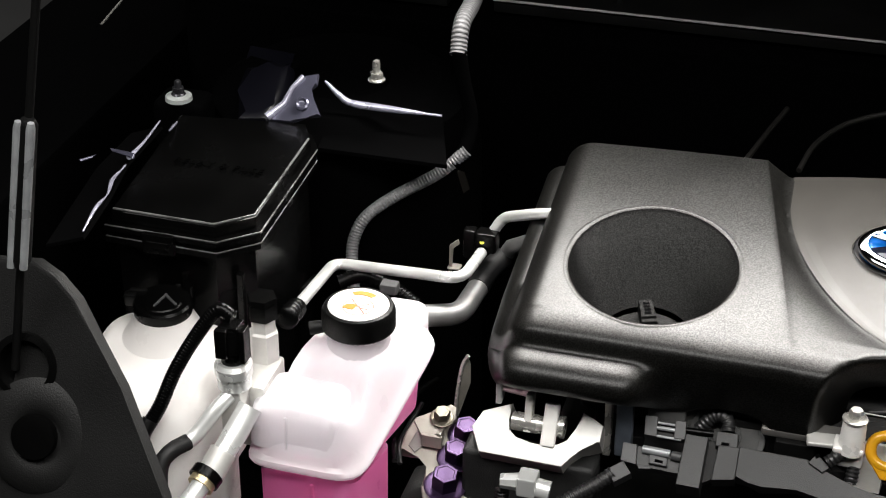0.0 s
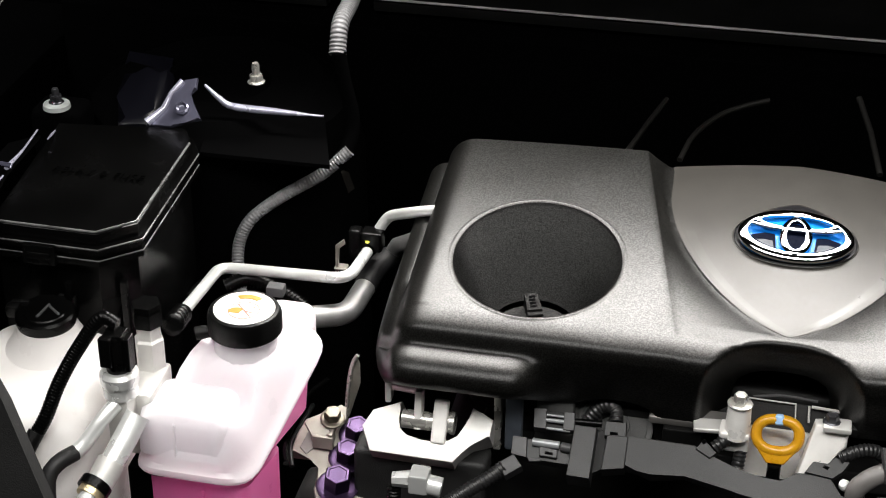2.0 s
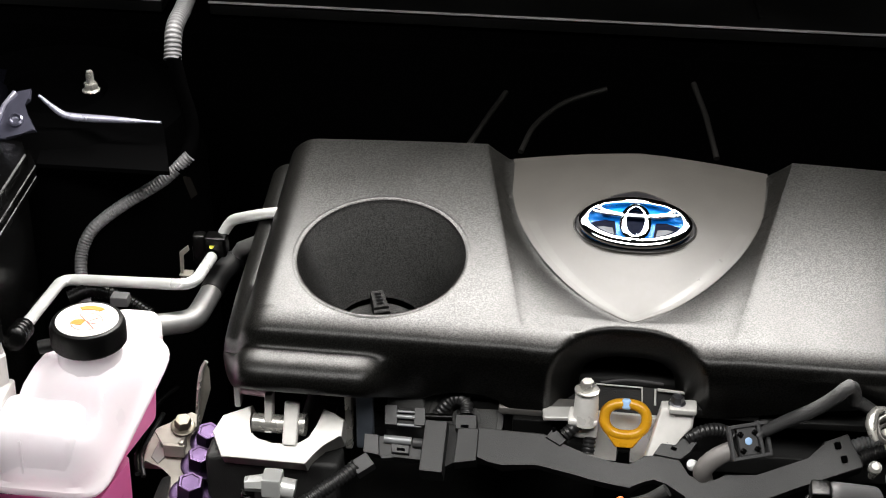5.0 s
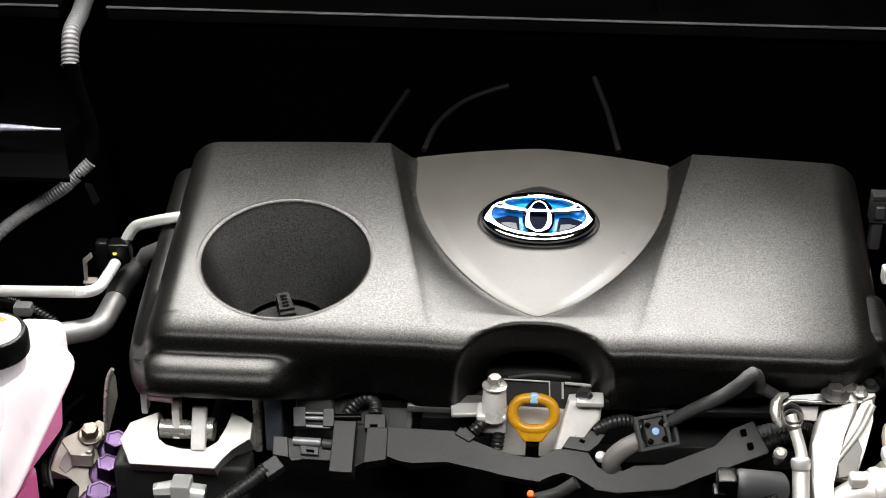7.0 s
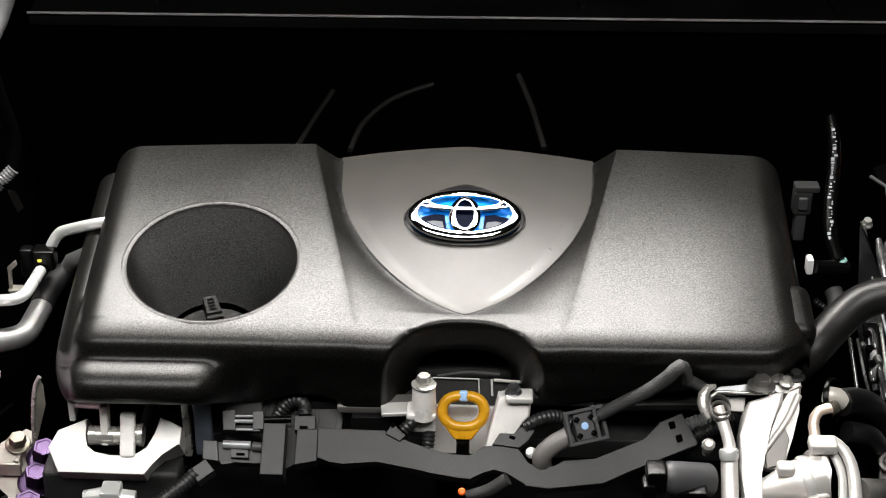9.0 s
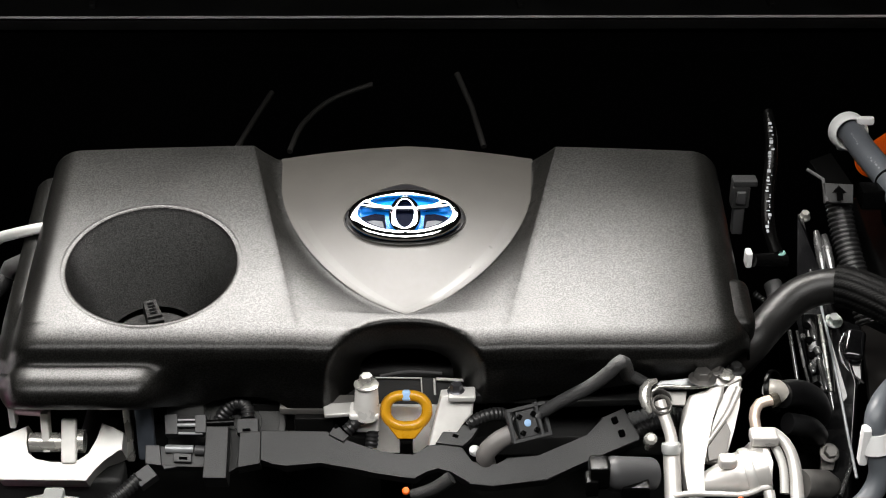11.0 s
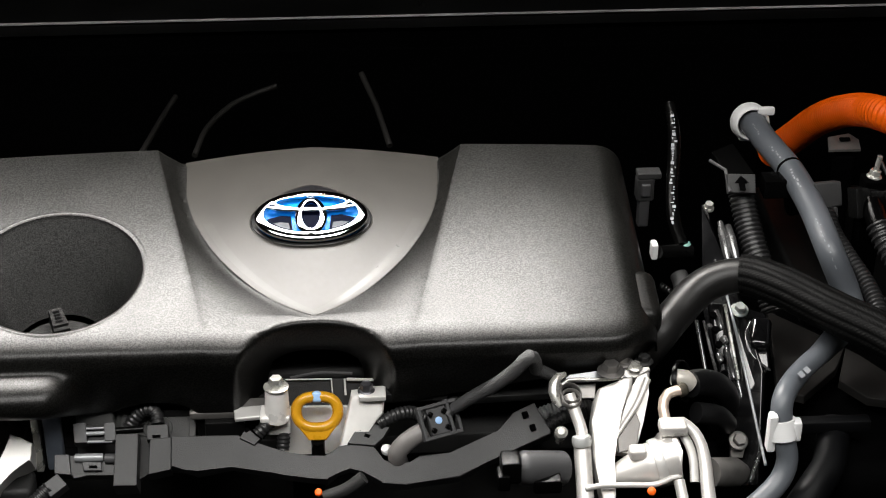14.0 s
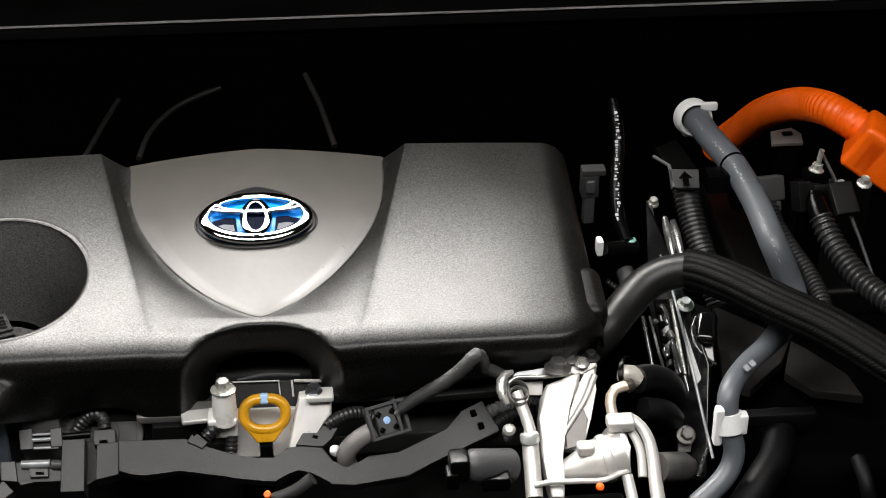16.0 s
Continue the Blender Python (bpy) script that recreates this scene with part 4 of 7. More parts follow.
def washer_tank():
    o = thing("washer_tank", (-0.60, 1.06, 0.30), "white plastic washer tank with a black flap cap", "washer tank")
    rings = []
    for inset, z, s in ((0.02, 0.55, 0), (0.004, 0.58, 0), (0.0, 0.70, 0.2), (0.004, 0.80, 0.5), (0.012, 0.860, 0.9), (0.020, 0.880, 1.0), (0.034, 0.887, 1.0)):
        line = ring_outline(-0.680 + inset, -0.532 - inset, 0.955 + inset + 0.055 * s, 1.152 - inset * 0.3, 0.03, 6)
        rings.append([(x, y, z + (0.10 * (y - 1.12) if s == 1.0 else 0)) for x, y in line])
    part("tank_body", loft(rings), M_WASHER, o)
    part("foot", rbox((0.08, 0.10, 0.26), 0.01, 2, pose(-0.61, 1.06, 0.30)), M_BAY, o)
    c = Vector((-0.6058, 1.1152, 0.9060))
    part("filler_neck", lathe([(0.050, -0.034), (0.040, -0.026), (0.031, -0.015), (0.0255, -0.004), (0.0230, 0.003), (0.0230, 0.006)], 36, Matrix.Translation(c)), M_WASHER, o)
    m = Matrix.Translation(c) @ pose(0, 0, 0, 3, 0, 8)
    cap = part("flap_cap", lathe([(0.0240, 0.0), (0.0247, 0.002), (0.0247, 0.0095), (0.0230, 0.0115), (0.018, 0.0112), (0.017, 0.0122)], 44, m), M_BLACK, o, "black push-on flap cap")
    part("grip_lug", joined(rbox((0.012, 0.010, 0.012), 0.003, 2, m @ pose(-0.028, 0.004, 0.002)), rbox((0.016, 0.005, 0.005), 0.002, 2, m @ pose(-0.023, 0.010, 0.009))), M_BLACKM, cap)
    part("hinge_lug", joined(rbox((0.006, 0.010, 0.010), 0.002, 2, m @ pose(0.008, 0.0255, 0.003)), rbox((0.006, 0.010, 0.010), 0.002, 2, m @ pose(0.018, 0.021, 0.003))), M_BLACKM, cap)
    part("raised_mark", joined(rbox((0.0022, 0.020, 0.0022), 0.0006, 1, m @ pose(-0.001, -0.002, 0.0115, 0, 0, -18)), rbox((0.0022, 0.019, 0.0022), 0.0006, 1, m @ pose(0.007, 0.0, 0.0115, 0, 0, 44))), M_GREYPL2, cap, "pale moulded chevron")


def fuse_box():
    o = thing("fuse_box", (-0.60, 1.23, 0.30), "black plastic relay and fuse box with its lid closed", "fuse box")
    lid = [(-0.656, 1.136), (-0.5636, 1.1344), (-0.537, 1.1595), (-0.5415, 1.3057), (-0.556, 1.333), (-0.672, 1.318)]

    def grown(k):
        c = Vector((-0.60, 1.23))
        return [((x - c.x) * (1 + k / 0.062) + c.x, (y - c.y) * (1 + k / 0.09) + c.y) for x, y in lid]
    part("lid", chamfered(lid, 0.970, 0.985, 0.0030, 0.0021), M_BLACK, o)
    part("lid_rim", chamfered(grown(0.0055), 0.9665, 0.9720, 0.0022, 0.0015), M_BLACK, o)
    part("lid_skirt", prism(grown(0.0030), 0.006, 0.0006, 2, pose(0, 0, 0.961)), M_BLACK, o)
    part("body_rim", chamfered(grown(0.0050), 0.9555, 0.9615, 0.0016, 0.0011), M_BLACK, o)
    part("box_body", prism(grown(-0.003), 0.204, 0.001, 2, pose(0, 0, 0.752)), M_BLACK, o)
    part("corner_rib", rbox((0.006, 0.006, 0.17), 0.001, 2, pose(-0.592, 1.135, 0.765)), M_BLACK, o)
    part("corner_rib", rbox((0.006, 0.006, 0.17), 0.001, 2, pose(-0.548, 1.146, 0.765)), M_BLACK, o)
    # pale lines along the lid and rims, painted as their edge highlights
    def edge_highlight(name, outline, z, r):
        line = [Vector((x, y, z)) for x, y in outline]
        part(name, sweep(line, r, 8), M_EDGEB, o, "pale line for the highlight on the edge")
    c0 = Vector((-0.60, 1.23))
    inner = [(c0.x + (x - c0.x) * 0.975, c0.y + (y - c0.y) * 0.982) for x, y in lid]
    edge_highlight("lid_edge", inner[:4], 0.9842, 0.0011)
    edge_highlight("rim_edge", grown(0.0048)[:4], 0.9715, 0.0007)
    edge_highlight("rim_edge", grown(0.0046)[:4], 0.9610, 0.0006)
    part("latch", joined(rbox((0.028, 0.006, 0.018), 0.0012, 2, pose(-0.611, 1.128, 0.954)), rbox((0.020, 0.007, 0.006), 0.001, 2, pose(-0.611, 1.127, 0.960))), M_BLACK, o)
    part("stand", rbox((0.08, 0.12, 0.46), 0.006, 2, pose(-0.60, 1.23, 0.30)), M_BAY, o)
    cu = bpy.data.curves.new("lettering", "FONT")
    cu.body, cu.size, cu.extrude, cu.align_x = "RELAY & FUSE", 0.0118, 0.0005, "CENTER"
    cu.space_character = 1.15
    cu.materials.append(M_BLACK)
    t = new("lettering", cu)
    t.parent = o
    t.matrix_local = Matrix.Translation(-Vector(o.location)) @ pose(-0.5975, 1.224, 0.9853, 0, 0, -1)
    t["label"] = "raised black lettering"


def ac_fittings():
    """Aluminium charge block with its capped valve and pressure sensor."""
    o = thing("charge_block", (-0.5068, 1.0600, 0.8663), "aluminium refrigerant charge block with a black cap and sensor plug", "pipe fitting")
    p = Vector((-0.5129, 1.1050, 0.9156))
    part("valve_body", joined(lathe([(0.0125, -0.045), (0.0125, -0.006), (0.0105, -0.004), (0.0105, 0.006)], 6, Matrix.Translation(p)), lathe([(0.0098, 0.006), (0.0098, 0.012)], 24, Matrix.Translation(p))), M_CAST, o)
    part("valve_cap", lathe([(0.0128, 0.008), (0.0128, 0.021), (0.0120, 0.0225), (0.0128, 0.0235), (0.0122, 0.0275), (0.006, 0.0280)], 6, Matrix.Translation(p)), M_BLACK, o, "black knurled valve cap")
    q = Vector((-0.5194, 1.0550, 0.9028))
    part("block", joined(rbox((0.024, 0.050, 0.060), 0.003, 2, Matrix.Translation(p + Vector((0.003, -0.018, -0.092)))), rbox((0.018, 0.022, 0.05), 0.002, 2, Matrix.Translation(q + Vector((0.0, 0.0, -0.055))))), M_CAST, o)
    part("sensor_hex", lathe([(0.0140, -0.014), (0.0140, -0.003), (0.0155, -0.002), (0.0155, 0.006), (0.013, 0.009)], 24, Matrix.Translation(q)), M_ALU, o, "bright sensor collar")
    plug = part("sensor_plug", joined(lathe([(0.0095, 0.006), (0.0095, 0.018), (0.0115, 0.020), (0.0115, 0.038), (0.009, 0.042)], 20, Matrix.Translation(q)), rbox((0.010, 0.007, 0.026), 0.001, 2, Matrix.Translation(q + Vector((-0.004, -0.011, 0.018)))), rbox((0.005, 0.012, 0.030), 0.001, 2, Matrix.Translation(q + Vector((0.011, -0.002, 0.012)))), rbox((0.016, 0.016, 0.008), 0.001, 2, Matrix.Translation(q + Vector((0.0, 0.0, 0.036))))), M_BLACK, o, "black sensor plug")
    part("loom", conduit([q + Vector((0.001, 0.004, 0.047)), (-0.5323, 1.0600, 0.9531), (-0.5489, 1.0500, 0.9301), (-0.5613, 1.0350, 0.9055), (-0.5689, 1.0200, 0.8818), (-0.5793, 1.0100, 0.8621)], 0.0060, 0.0026, 0.05), M_BLACK, o, "black corrugated sensor lead")
    part("tape", tube([(-0.5754, 1.0140, 0.8710), (-0.5801, 1.0050, 0.8599), (-0.5853, 1.0000, 0.8431)], 0.0066, 12), M_BLACKM, o, "black taped lead end")
    # aluminium pipe from the block, ending in rubber
    part("pipe", tube([(-0.5204, 1.0460, 0.8842), (-0.5276, 1.0350, 0.8767), (-0.5394, 1.0200, 0.8601), (-0.5476, 1.0100, 0.8546)], 0.0062), M_ALU, o)
    part("rubber_end", tube([(-0.5444, 1.0140, 0.8562), (-0.5529, 1.0000, 0.8552), (-0.5578, 0.9900, 0.8477), (-0.5559, 0.9800, 0.8306)], 0.0066), M_RUBBER, o, "black rubber hose end")
    part("large_pipe", sweep([Vector((-0.5028, 1.0450, 0.8773)), Vector((-0.5098, 1.0300, 0.8617)), Vector((-0.5177, 1.0050, 0.8450))], 0.0098, 18), M_ALU, o)
    part("collar", sweep([Vector((-0.5136, 1.0120, 0.8545)), Vector((-0.5201, 0.9950, 0.8408))], 0.0113, 20), M_CAST, o)
    part("clamp_ring", sweep([Vector((-0.5207, 0.9970, 0.8430)), Vector((-0.5228, 0.9900, 0.8401))], 0.0130, 20), M_BLACK, o, "black clamp ring")
    part("end_ring", sweep([Vector((-0.5216, 0.9920, 0.8410)), Vector((-0.5237, 0.9850, 0.8381))], 0.0108, 20), M_BRASS, o, "yellow zinc ring")
    part("end_pipe", sweep([Vector((-0.5220, 0.9880, 0.8401)), Vector((-0.5281, 0.9650, 0.8314))], 0.0080, 16), M_ALU, o)
    part("stand", rbox((0.02, 0.03, 0.52), 0.003, 2, Matrix.Translation(Vector((q.x + 0.01, q.y + 0.01, 0.30)))), M_BAY, o)


def pipes():
    o = thing("refrigerant_pipe", (-0.5002, 1.1400, 0.9044), "thin bent aluminium refrigerant pipe with a black grommet", "pipe")
    line = [Vector(v) for v in ((-0.4983, 1.1250, 0.9139), (-0.5018, 1.1500, 0.9059), (-0.5159, 1.2880, 0.8693), (-0.4521, 1.2700, 0.8821), (-0.3860, 1.2530, 0.8945), (-0.3834, 1.3100, 0.8897))]
    part("pipe_run", sweep(bent(line, 0.018), 0.0052, 14), M_ALU, o)
    part("grommet", sweep([line[0] + (line[1] - line[0]) * (-0.4 + 0.11 * i) for i in range(15)], lambda i, s: 0.0050 if i in (0, 14) else (0.0092, 0.0092, 0.0074)[i % 3], 18), M_BLACK, o, "black rubber grommet")
    part("pipe_end", sweep(bent([Vector((-0.3790, 1.3250, 0.8997)), Vector((-0.3690, 1.3300, 0.9177)), Vector((-0.3362, 1.3100, 0.9368)), Vector((-0.3016, 1.3000, 0.9484))], 0.012), 0.0050, 14), M_ALU, o)
    part("clip", joined(rbox((0.020, 0.016, 0.020), 0.003, 2, Matrix.Translation(Vector((-0.3807, 1.3200, 0.8874)))), rbox((0.012, 0.012, 0.030), 0.003, 2, Matrix.Translation(Vector((-0.3978, 1.3250, 0.8748))))), M_BLACK, o, "black pipe clip")
    part("paint_dot", lathe([(0.0022, 0), (0.0022, 0.0006), (0.001, 0.001)], 12, frame_to((-0.3835, 1.3120, 0.8991), (0, -0.5, 0.86))), M_YDOT, o, "yellow paint dot")
    part("stay", joined(plate([(-0.4179, 1.3300, 0.8820), (-0.4099, 1.3300, 0.8892), (-0.4088, 1.3300, 0.8846), (-0.4158, 1.3300, 0.8781), (-0.4157, 1.3300, 0.8534), (-0.4184, 1.3300, 0.8530)], 0.003), rbox((0.012, 0.01, 0.003), 0.001, 1, Matrix.Translation(Vector((-0.4135, 1.3300, 0.8568))))), M_PLATE, o, "small steel stay")
    o2 = thing("coolant_pipe", (-0.4121, 1.2400, 0.8584), "thick bent aluminium coolant pipe beside the reservoir", "pipe")
    line = [Vector(v) for v in ((-0.4406, 1.2150, 0.8688), (-0.4121, 1.2400, 0.8596), (-0.3879, 1.2550, 0.8563), (-0.3826, 1.3000, 0.8600))]
    part("pipe_run", sweep(bent(line, 0.028, 8), 0.0100, 18), M_DULL, o2)
    part("stub", sweep([Vector((-0.3728, 1.3450, 0.8626)), Vector((-0.3640, 1.3450, 0.8790)), Vector((-0.3435, 1.3350, 0.8937))], 0.0075, 14), M_DULL, o2)
    part("rubber", tube([(-0.3829, 1.2970, 0.8599), (-0.3804, 1.3200, 0.8637), (-0.3718, 1.3450, 0.8658)], 0.0106), M_RUBBER, o2, "black rubber joint")


def looms_left():
    o = thing("wiring_loom", (-0.5089, 1.3200, 0.8582), "black corrugated wiring loom running up to the cowl", "wiring loom", "wiring looms")
    part("loom_upper", conduit([(-0.4410, 1.5200, 1.0661), (-0.4352, 1.4600, 1.0642), (-0.4335, 1.4200, 1.0609), (-0.4317, 1.4000, 1.0389)], 0.0082, 0.0038, 0.12, 16), M_LOOML, o)
    part("taped_run", tube([(-0.4307, 1.4000, 1.0418), (-0.4263, 1.4000, 1.0143), (-0.4185, 1.4000, 0.9754), (-0.4211, 1.3900, 0.9496), (-0.4302, 1.3800, 0.9368)], 0.0068), M_BAY, o, "black taped stretch")
    part("loom_lower", conduit([(-0.4181, 1.3850, 0.9507), (-0.4424, 1.3750, 0.9288), (-0.4792, 1.3600, 0.9074), (-0.5023, 1.3450, 0.8909), (-0.5123, 1.3350, 0.8706), (-0.5102, 1.3200, 0.8488), (-0.5006, 1.3000, 0.8190)], 0.0060, 0.0030, 0.10, 16), M_LOOML, o)
    o = thing("wiring_loom", (-0.4843, 1.2700, 0.8639), "short black corrugated loom behind the reservoir", "wiring loom", "wiring looms")
    part("loom_run", conduit([(-0.5058, 1.2700, 0.8603), (-0.4875, 1.2800, 0.8647), (-0.4608, 1.2800, 0.8589), (-0.4313, 1.2700, 0.8488)], 0.0072, 0.0036, 0.13, 14), M_BLACK, o)
    part("clip", rbox((0.016, 0.012, 0.010), 0.002, 2, Matrix.Translation(Vector((-0.4513, 1.2500, 0.8716)))), M_GREYPL2, o, "pale grey clip")
    part("hose_end", tube([(-0.5386, 1.3000, 0.8436), (-0.5463, 1.2600, 0.8445), (-0.5473, 1.2200, 0.8564)], 0.003), M_BLACK, o)


def strut_tower():
    """Dark blue pressed metal at the wing behind the fuse box."""
    o = thing("strut_tower", (-0.56, 1.40, 0.30), "dark blue painted strut tower with bolted brackets", "strut tower")
    part("tower", lathe([(0.15, 0.0), (0.14, 0.60), (0.125, 0.655), (0.10, 0.672), (0.05, 0.668), (0.045, 0.655)], 48, pose(-0.57, 1.47, 0.30)), M_BAY, o)
    part("flange_wall", plate([(-0.6749, 1.5000, 0.9798), (-0.6273, 1.5000, 0.9701), (-0.6148, 1.4000, 0.9527), (-0.6615, 1.4000, 0.9466)], 0.006), M_BODY, o)
    part("bracket", plate([(-0.5934, 1.3300, 0.9850), (-0.5791, 1.3445, 0.9968), (-0.5757, 1.3585, 1.0069), (-0.5680, 1.3685, 1.0148), (-0.5559, 1.3700, 1.0174), (-0.5545, 1.3610, 1.0114), (-0.5594, 1.3560, 1.0073), (-0.5517, 1.3460, 1.0015), (-0.5421, 1.3335, 0.9944), (-0.5557, 1.3320, 0.9916), (-0.5678, 1.3275, 0.9869)], 0.004, 0.0016), M_BRIGHTB, o, "pressed blue-grey bracket")
    # M_LIP strips carry the highlights of the dark pressed edges in their colour
    part("bracket_fold", sweep([Vector((-0.5920, 1.3300, 0.9870)), Vector((-0.5795, 1.3420, 0.9970)), Vector((-0.5765, 1.3560, 1.0065)), Vector((-0.5690, 1.3665, 1.0140))], lambda i, k: (0.0040, 0.0030, 0.0022, 0.0030)[i], 12), M_LIP, o, "folded bracket edge, highlight put into its colour")
    part("bracket_boss", lathe([(0.0068, -0.001), (0.0066, 0.0015), (0.0050, 0.0024), (0.0036, 0.0010), (0.002, 0.0006)], 24, frame_to((-0.5617, 1.3410, 0.9990), (0, -0.6, 0.8))), M_BRIGHTB, o)
    part("wing_dome", plate([(-0.6536, 1.4276, 0.9898), (-0.6290, 1.4310, 0.9940), (-0.6056, 1.4316, 0.9971), (-0.5984, 1.3956, 0.9874), (-0.6000, 1.3700, 0.9800), (-0.6021, 1.3516, 0.9749), (-0.6331, 1.3516, 0.9706), (-0.6450, 1.3900, 0.9790)], 0.016, 0.010), M_BODY, o, "dark blue pressed dome")
    part("lip", sweep(spline([(-0.5550, 1.3850, 1.0036), (-0.5415, 1.3850, 0.9910), (-0.5279, 1.3850, 0.9840), (-0.4867, 1.3850, 0.9831), (-0.4423, 1.3850, 0.9832)], 0.004), lambda i, k: 0.0012 + 0.0026 * math.sin(math.pi * min(k * 1.15, 1)) ** 0.8, 12), M_LIP, o, "pressed lip, highlight put into its bright colour")
    part("shelf", plate([(-0.5666, 1.4600, 0.9585), (-0.4635, 1.4600, 0.9595), (-0.4218, 1.3300, 0.9629), (-0.5444, 1.3300, 0.9632)], 0.004), M_BAY, o)
    b = Vector((-0.5015, 1.3750, 1.0161))
    part("bolt", joined(hex_bolt(b, r=0.0064, h=0.006, flange=0.0080), lathe([(0.0036, 0.006), (0.0036, 0.016), (0.0028, 0.019)], 16, Matrix.Translation(b))), M_STEEL, o, "bright steel stud and nut")
    c = Vector((-0.6897, 1.3550, 0.9832))
    part("washer", lathe([(0.0128, -0.003), (0.0124, 0.001), (0.010, 0.0022), (0.006, 0.0026)], 32, Matrix.Translation(c)), M_ZINC, o, "wide pale zinc washer")
    part("nut", joined(hex_bolt(c + Vector((0, 0, 0.002)), r=0.0060, h=0.006, flange=0.0070), lathe([(0.0032, 0.006), (0.0034, 0.015), (0.0024, 0.0165)], 14, Matrix.Translation(c))), M_STEELB, o, "dark nut on its stud")
    part("seat", rbox((0.05, 0.04, 0.05), 0.008, 3, Matrix.Translation(c + Vector((0, 0.01, -0.053)))), M_BAY, o)
    # folded edge of the inner wing beside the fuse box, highlight put into M_LIP
    part("wing_edge", sweep(spline([(-0.6698, 1.2700, 1.0002), (-0.6696, 1.2350, 0.9964), (-0.6678, 1.2000, 0.9985)], 0.006), lambda i, k: 0.0009 + 0.0014 * k * k, 10), M_LIP, o, "folded wing edge, highlight put into its colour")
    part("wing_edge", sweep(spline([(-0.6666, 1.1900, 0.9955), (-0.6611, 1.1550, 1.0016), (-0.6491, 1.1200, 1.0071), (-0.6416, 1.0850, 1.0148), (-0.6360, 1.0500, 1.0132)], 0.006), lambda i, k: 0.0006 + 0.0016 * abs(math.sin(2.6 + 7 * k)) * (1 - 0.6 * k), 10), M_LIP, o, "folded wing edge, highlight put into its colour")
    part("wing_edge", sweep([Vector((-0.6613, 1.2700, 0.9919)), Vector((-0.6650, 1.2880, 0.9880)), Vector((-0.6677, 1.3000, 0.9853))], lambda i, k: (0.0008, 0.0014, 0.0007)[i], 10), M_LIP, o, "folded wing edge, highlight put into its colour")
    part("wing_skin", plate([(-0.6698, 1.2720, 0.9960), (-0.6660, 1.1950, 0.9940), (-0.6490, 1.1200, 1.0040), (-0.6370, 1.0500, 1.0090), (-0.6700, 1.0500, 0.9950), (-0.7000, 1.2000, 0.9850), (-0.7000, 1.2720, 0.9820)], 0.003), M_BAY, o)
    # bright steel strip for the light on a far seam
    part("far_edge", sweep([Vector((-0.8120, 1.4500, 1.0023)), Vector((-0.8079, 1.4800, 1.0113)), Vector((-0.7998, 1.5000, 1.0237))], 0.0012, 8), M_STEEL, o, "thin seam edge, its light put into bright steel")
    part("wing_tab", joined(plate([(-0.6861, 1.2000, 1.0061), (-0.6546, 1.1850, 1.0124), (-0.6545, 1.1800, 1.0106), (-0.6807, 1.1950, 1.0050)], 0.002), plate([(-0.7043, 1.1800, 1.0016), (-0.6922, 1.1900, 1.0032), (-0.6953, 1.1850, 1.0009), (-0.7025, 1.1800, 0.9992)], 0.002)), M_BRIGHTB, o, "small lit bracket tab")
    duct = thing("air_duct", (-0.49, 1.41, 0.86), "dark brown-grey plastic air duct beside the fuse box", "air duct")
    part("duct_body", plate([(-0.5847, 1.4300, 0.8838), (-0.5124, 1.4300, 0.8973), (-0.4333, 1.4300, 0.9076), (-0.4549, 1.4050, 0.8953), (-0.4914, 1.3950, 0.8859), (-0.5737, 1.3950, 0.8736)], 0.030, 0.006), M_DUCT, duct)
    part("duct_stay", rbox((0.03, 0.03, 0.57), 0.004, 2, pose(-0.49, 1.415, 0.30)), M_BAY, duct)


PANEL_N = (0.06, -0.93, 0.36)


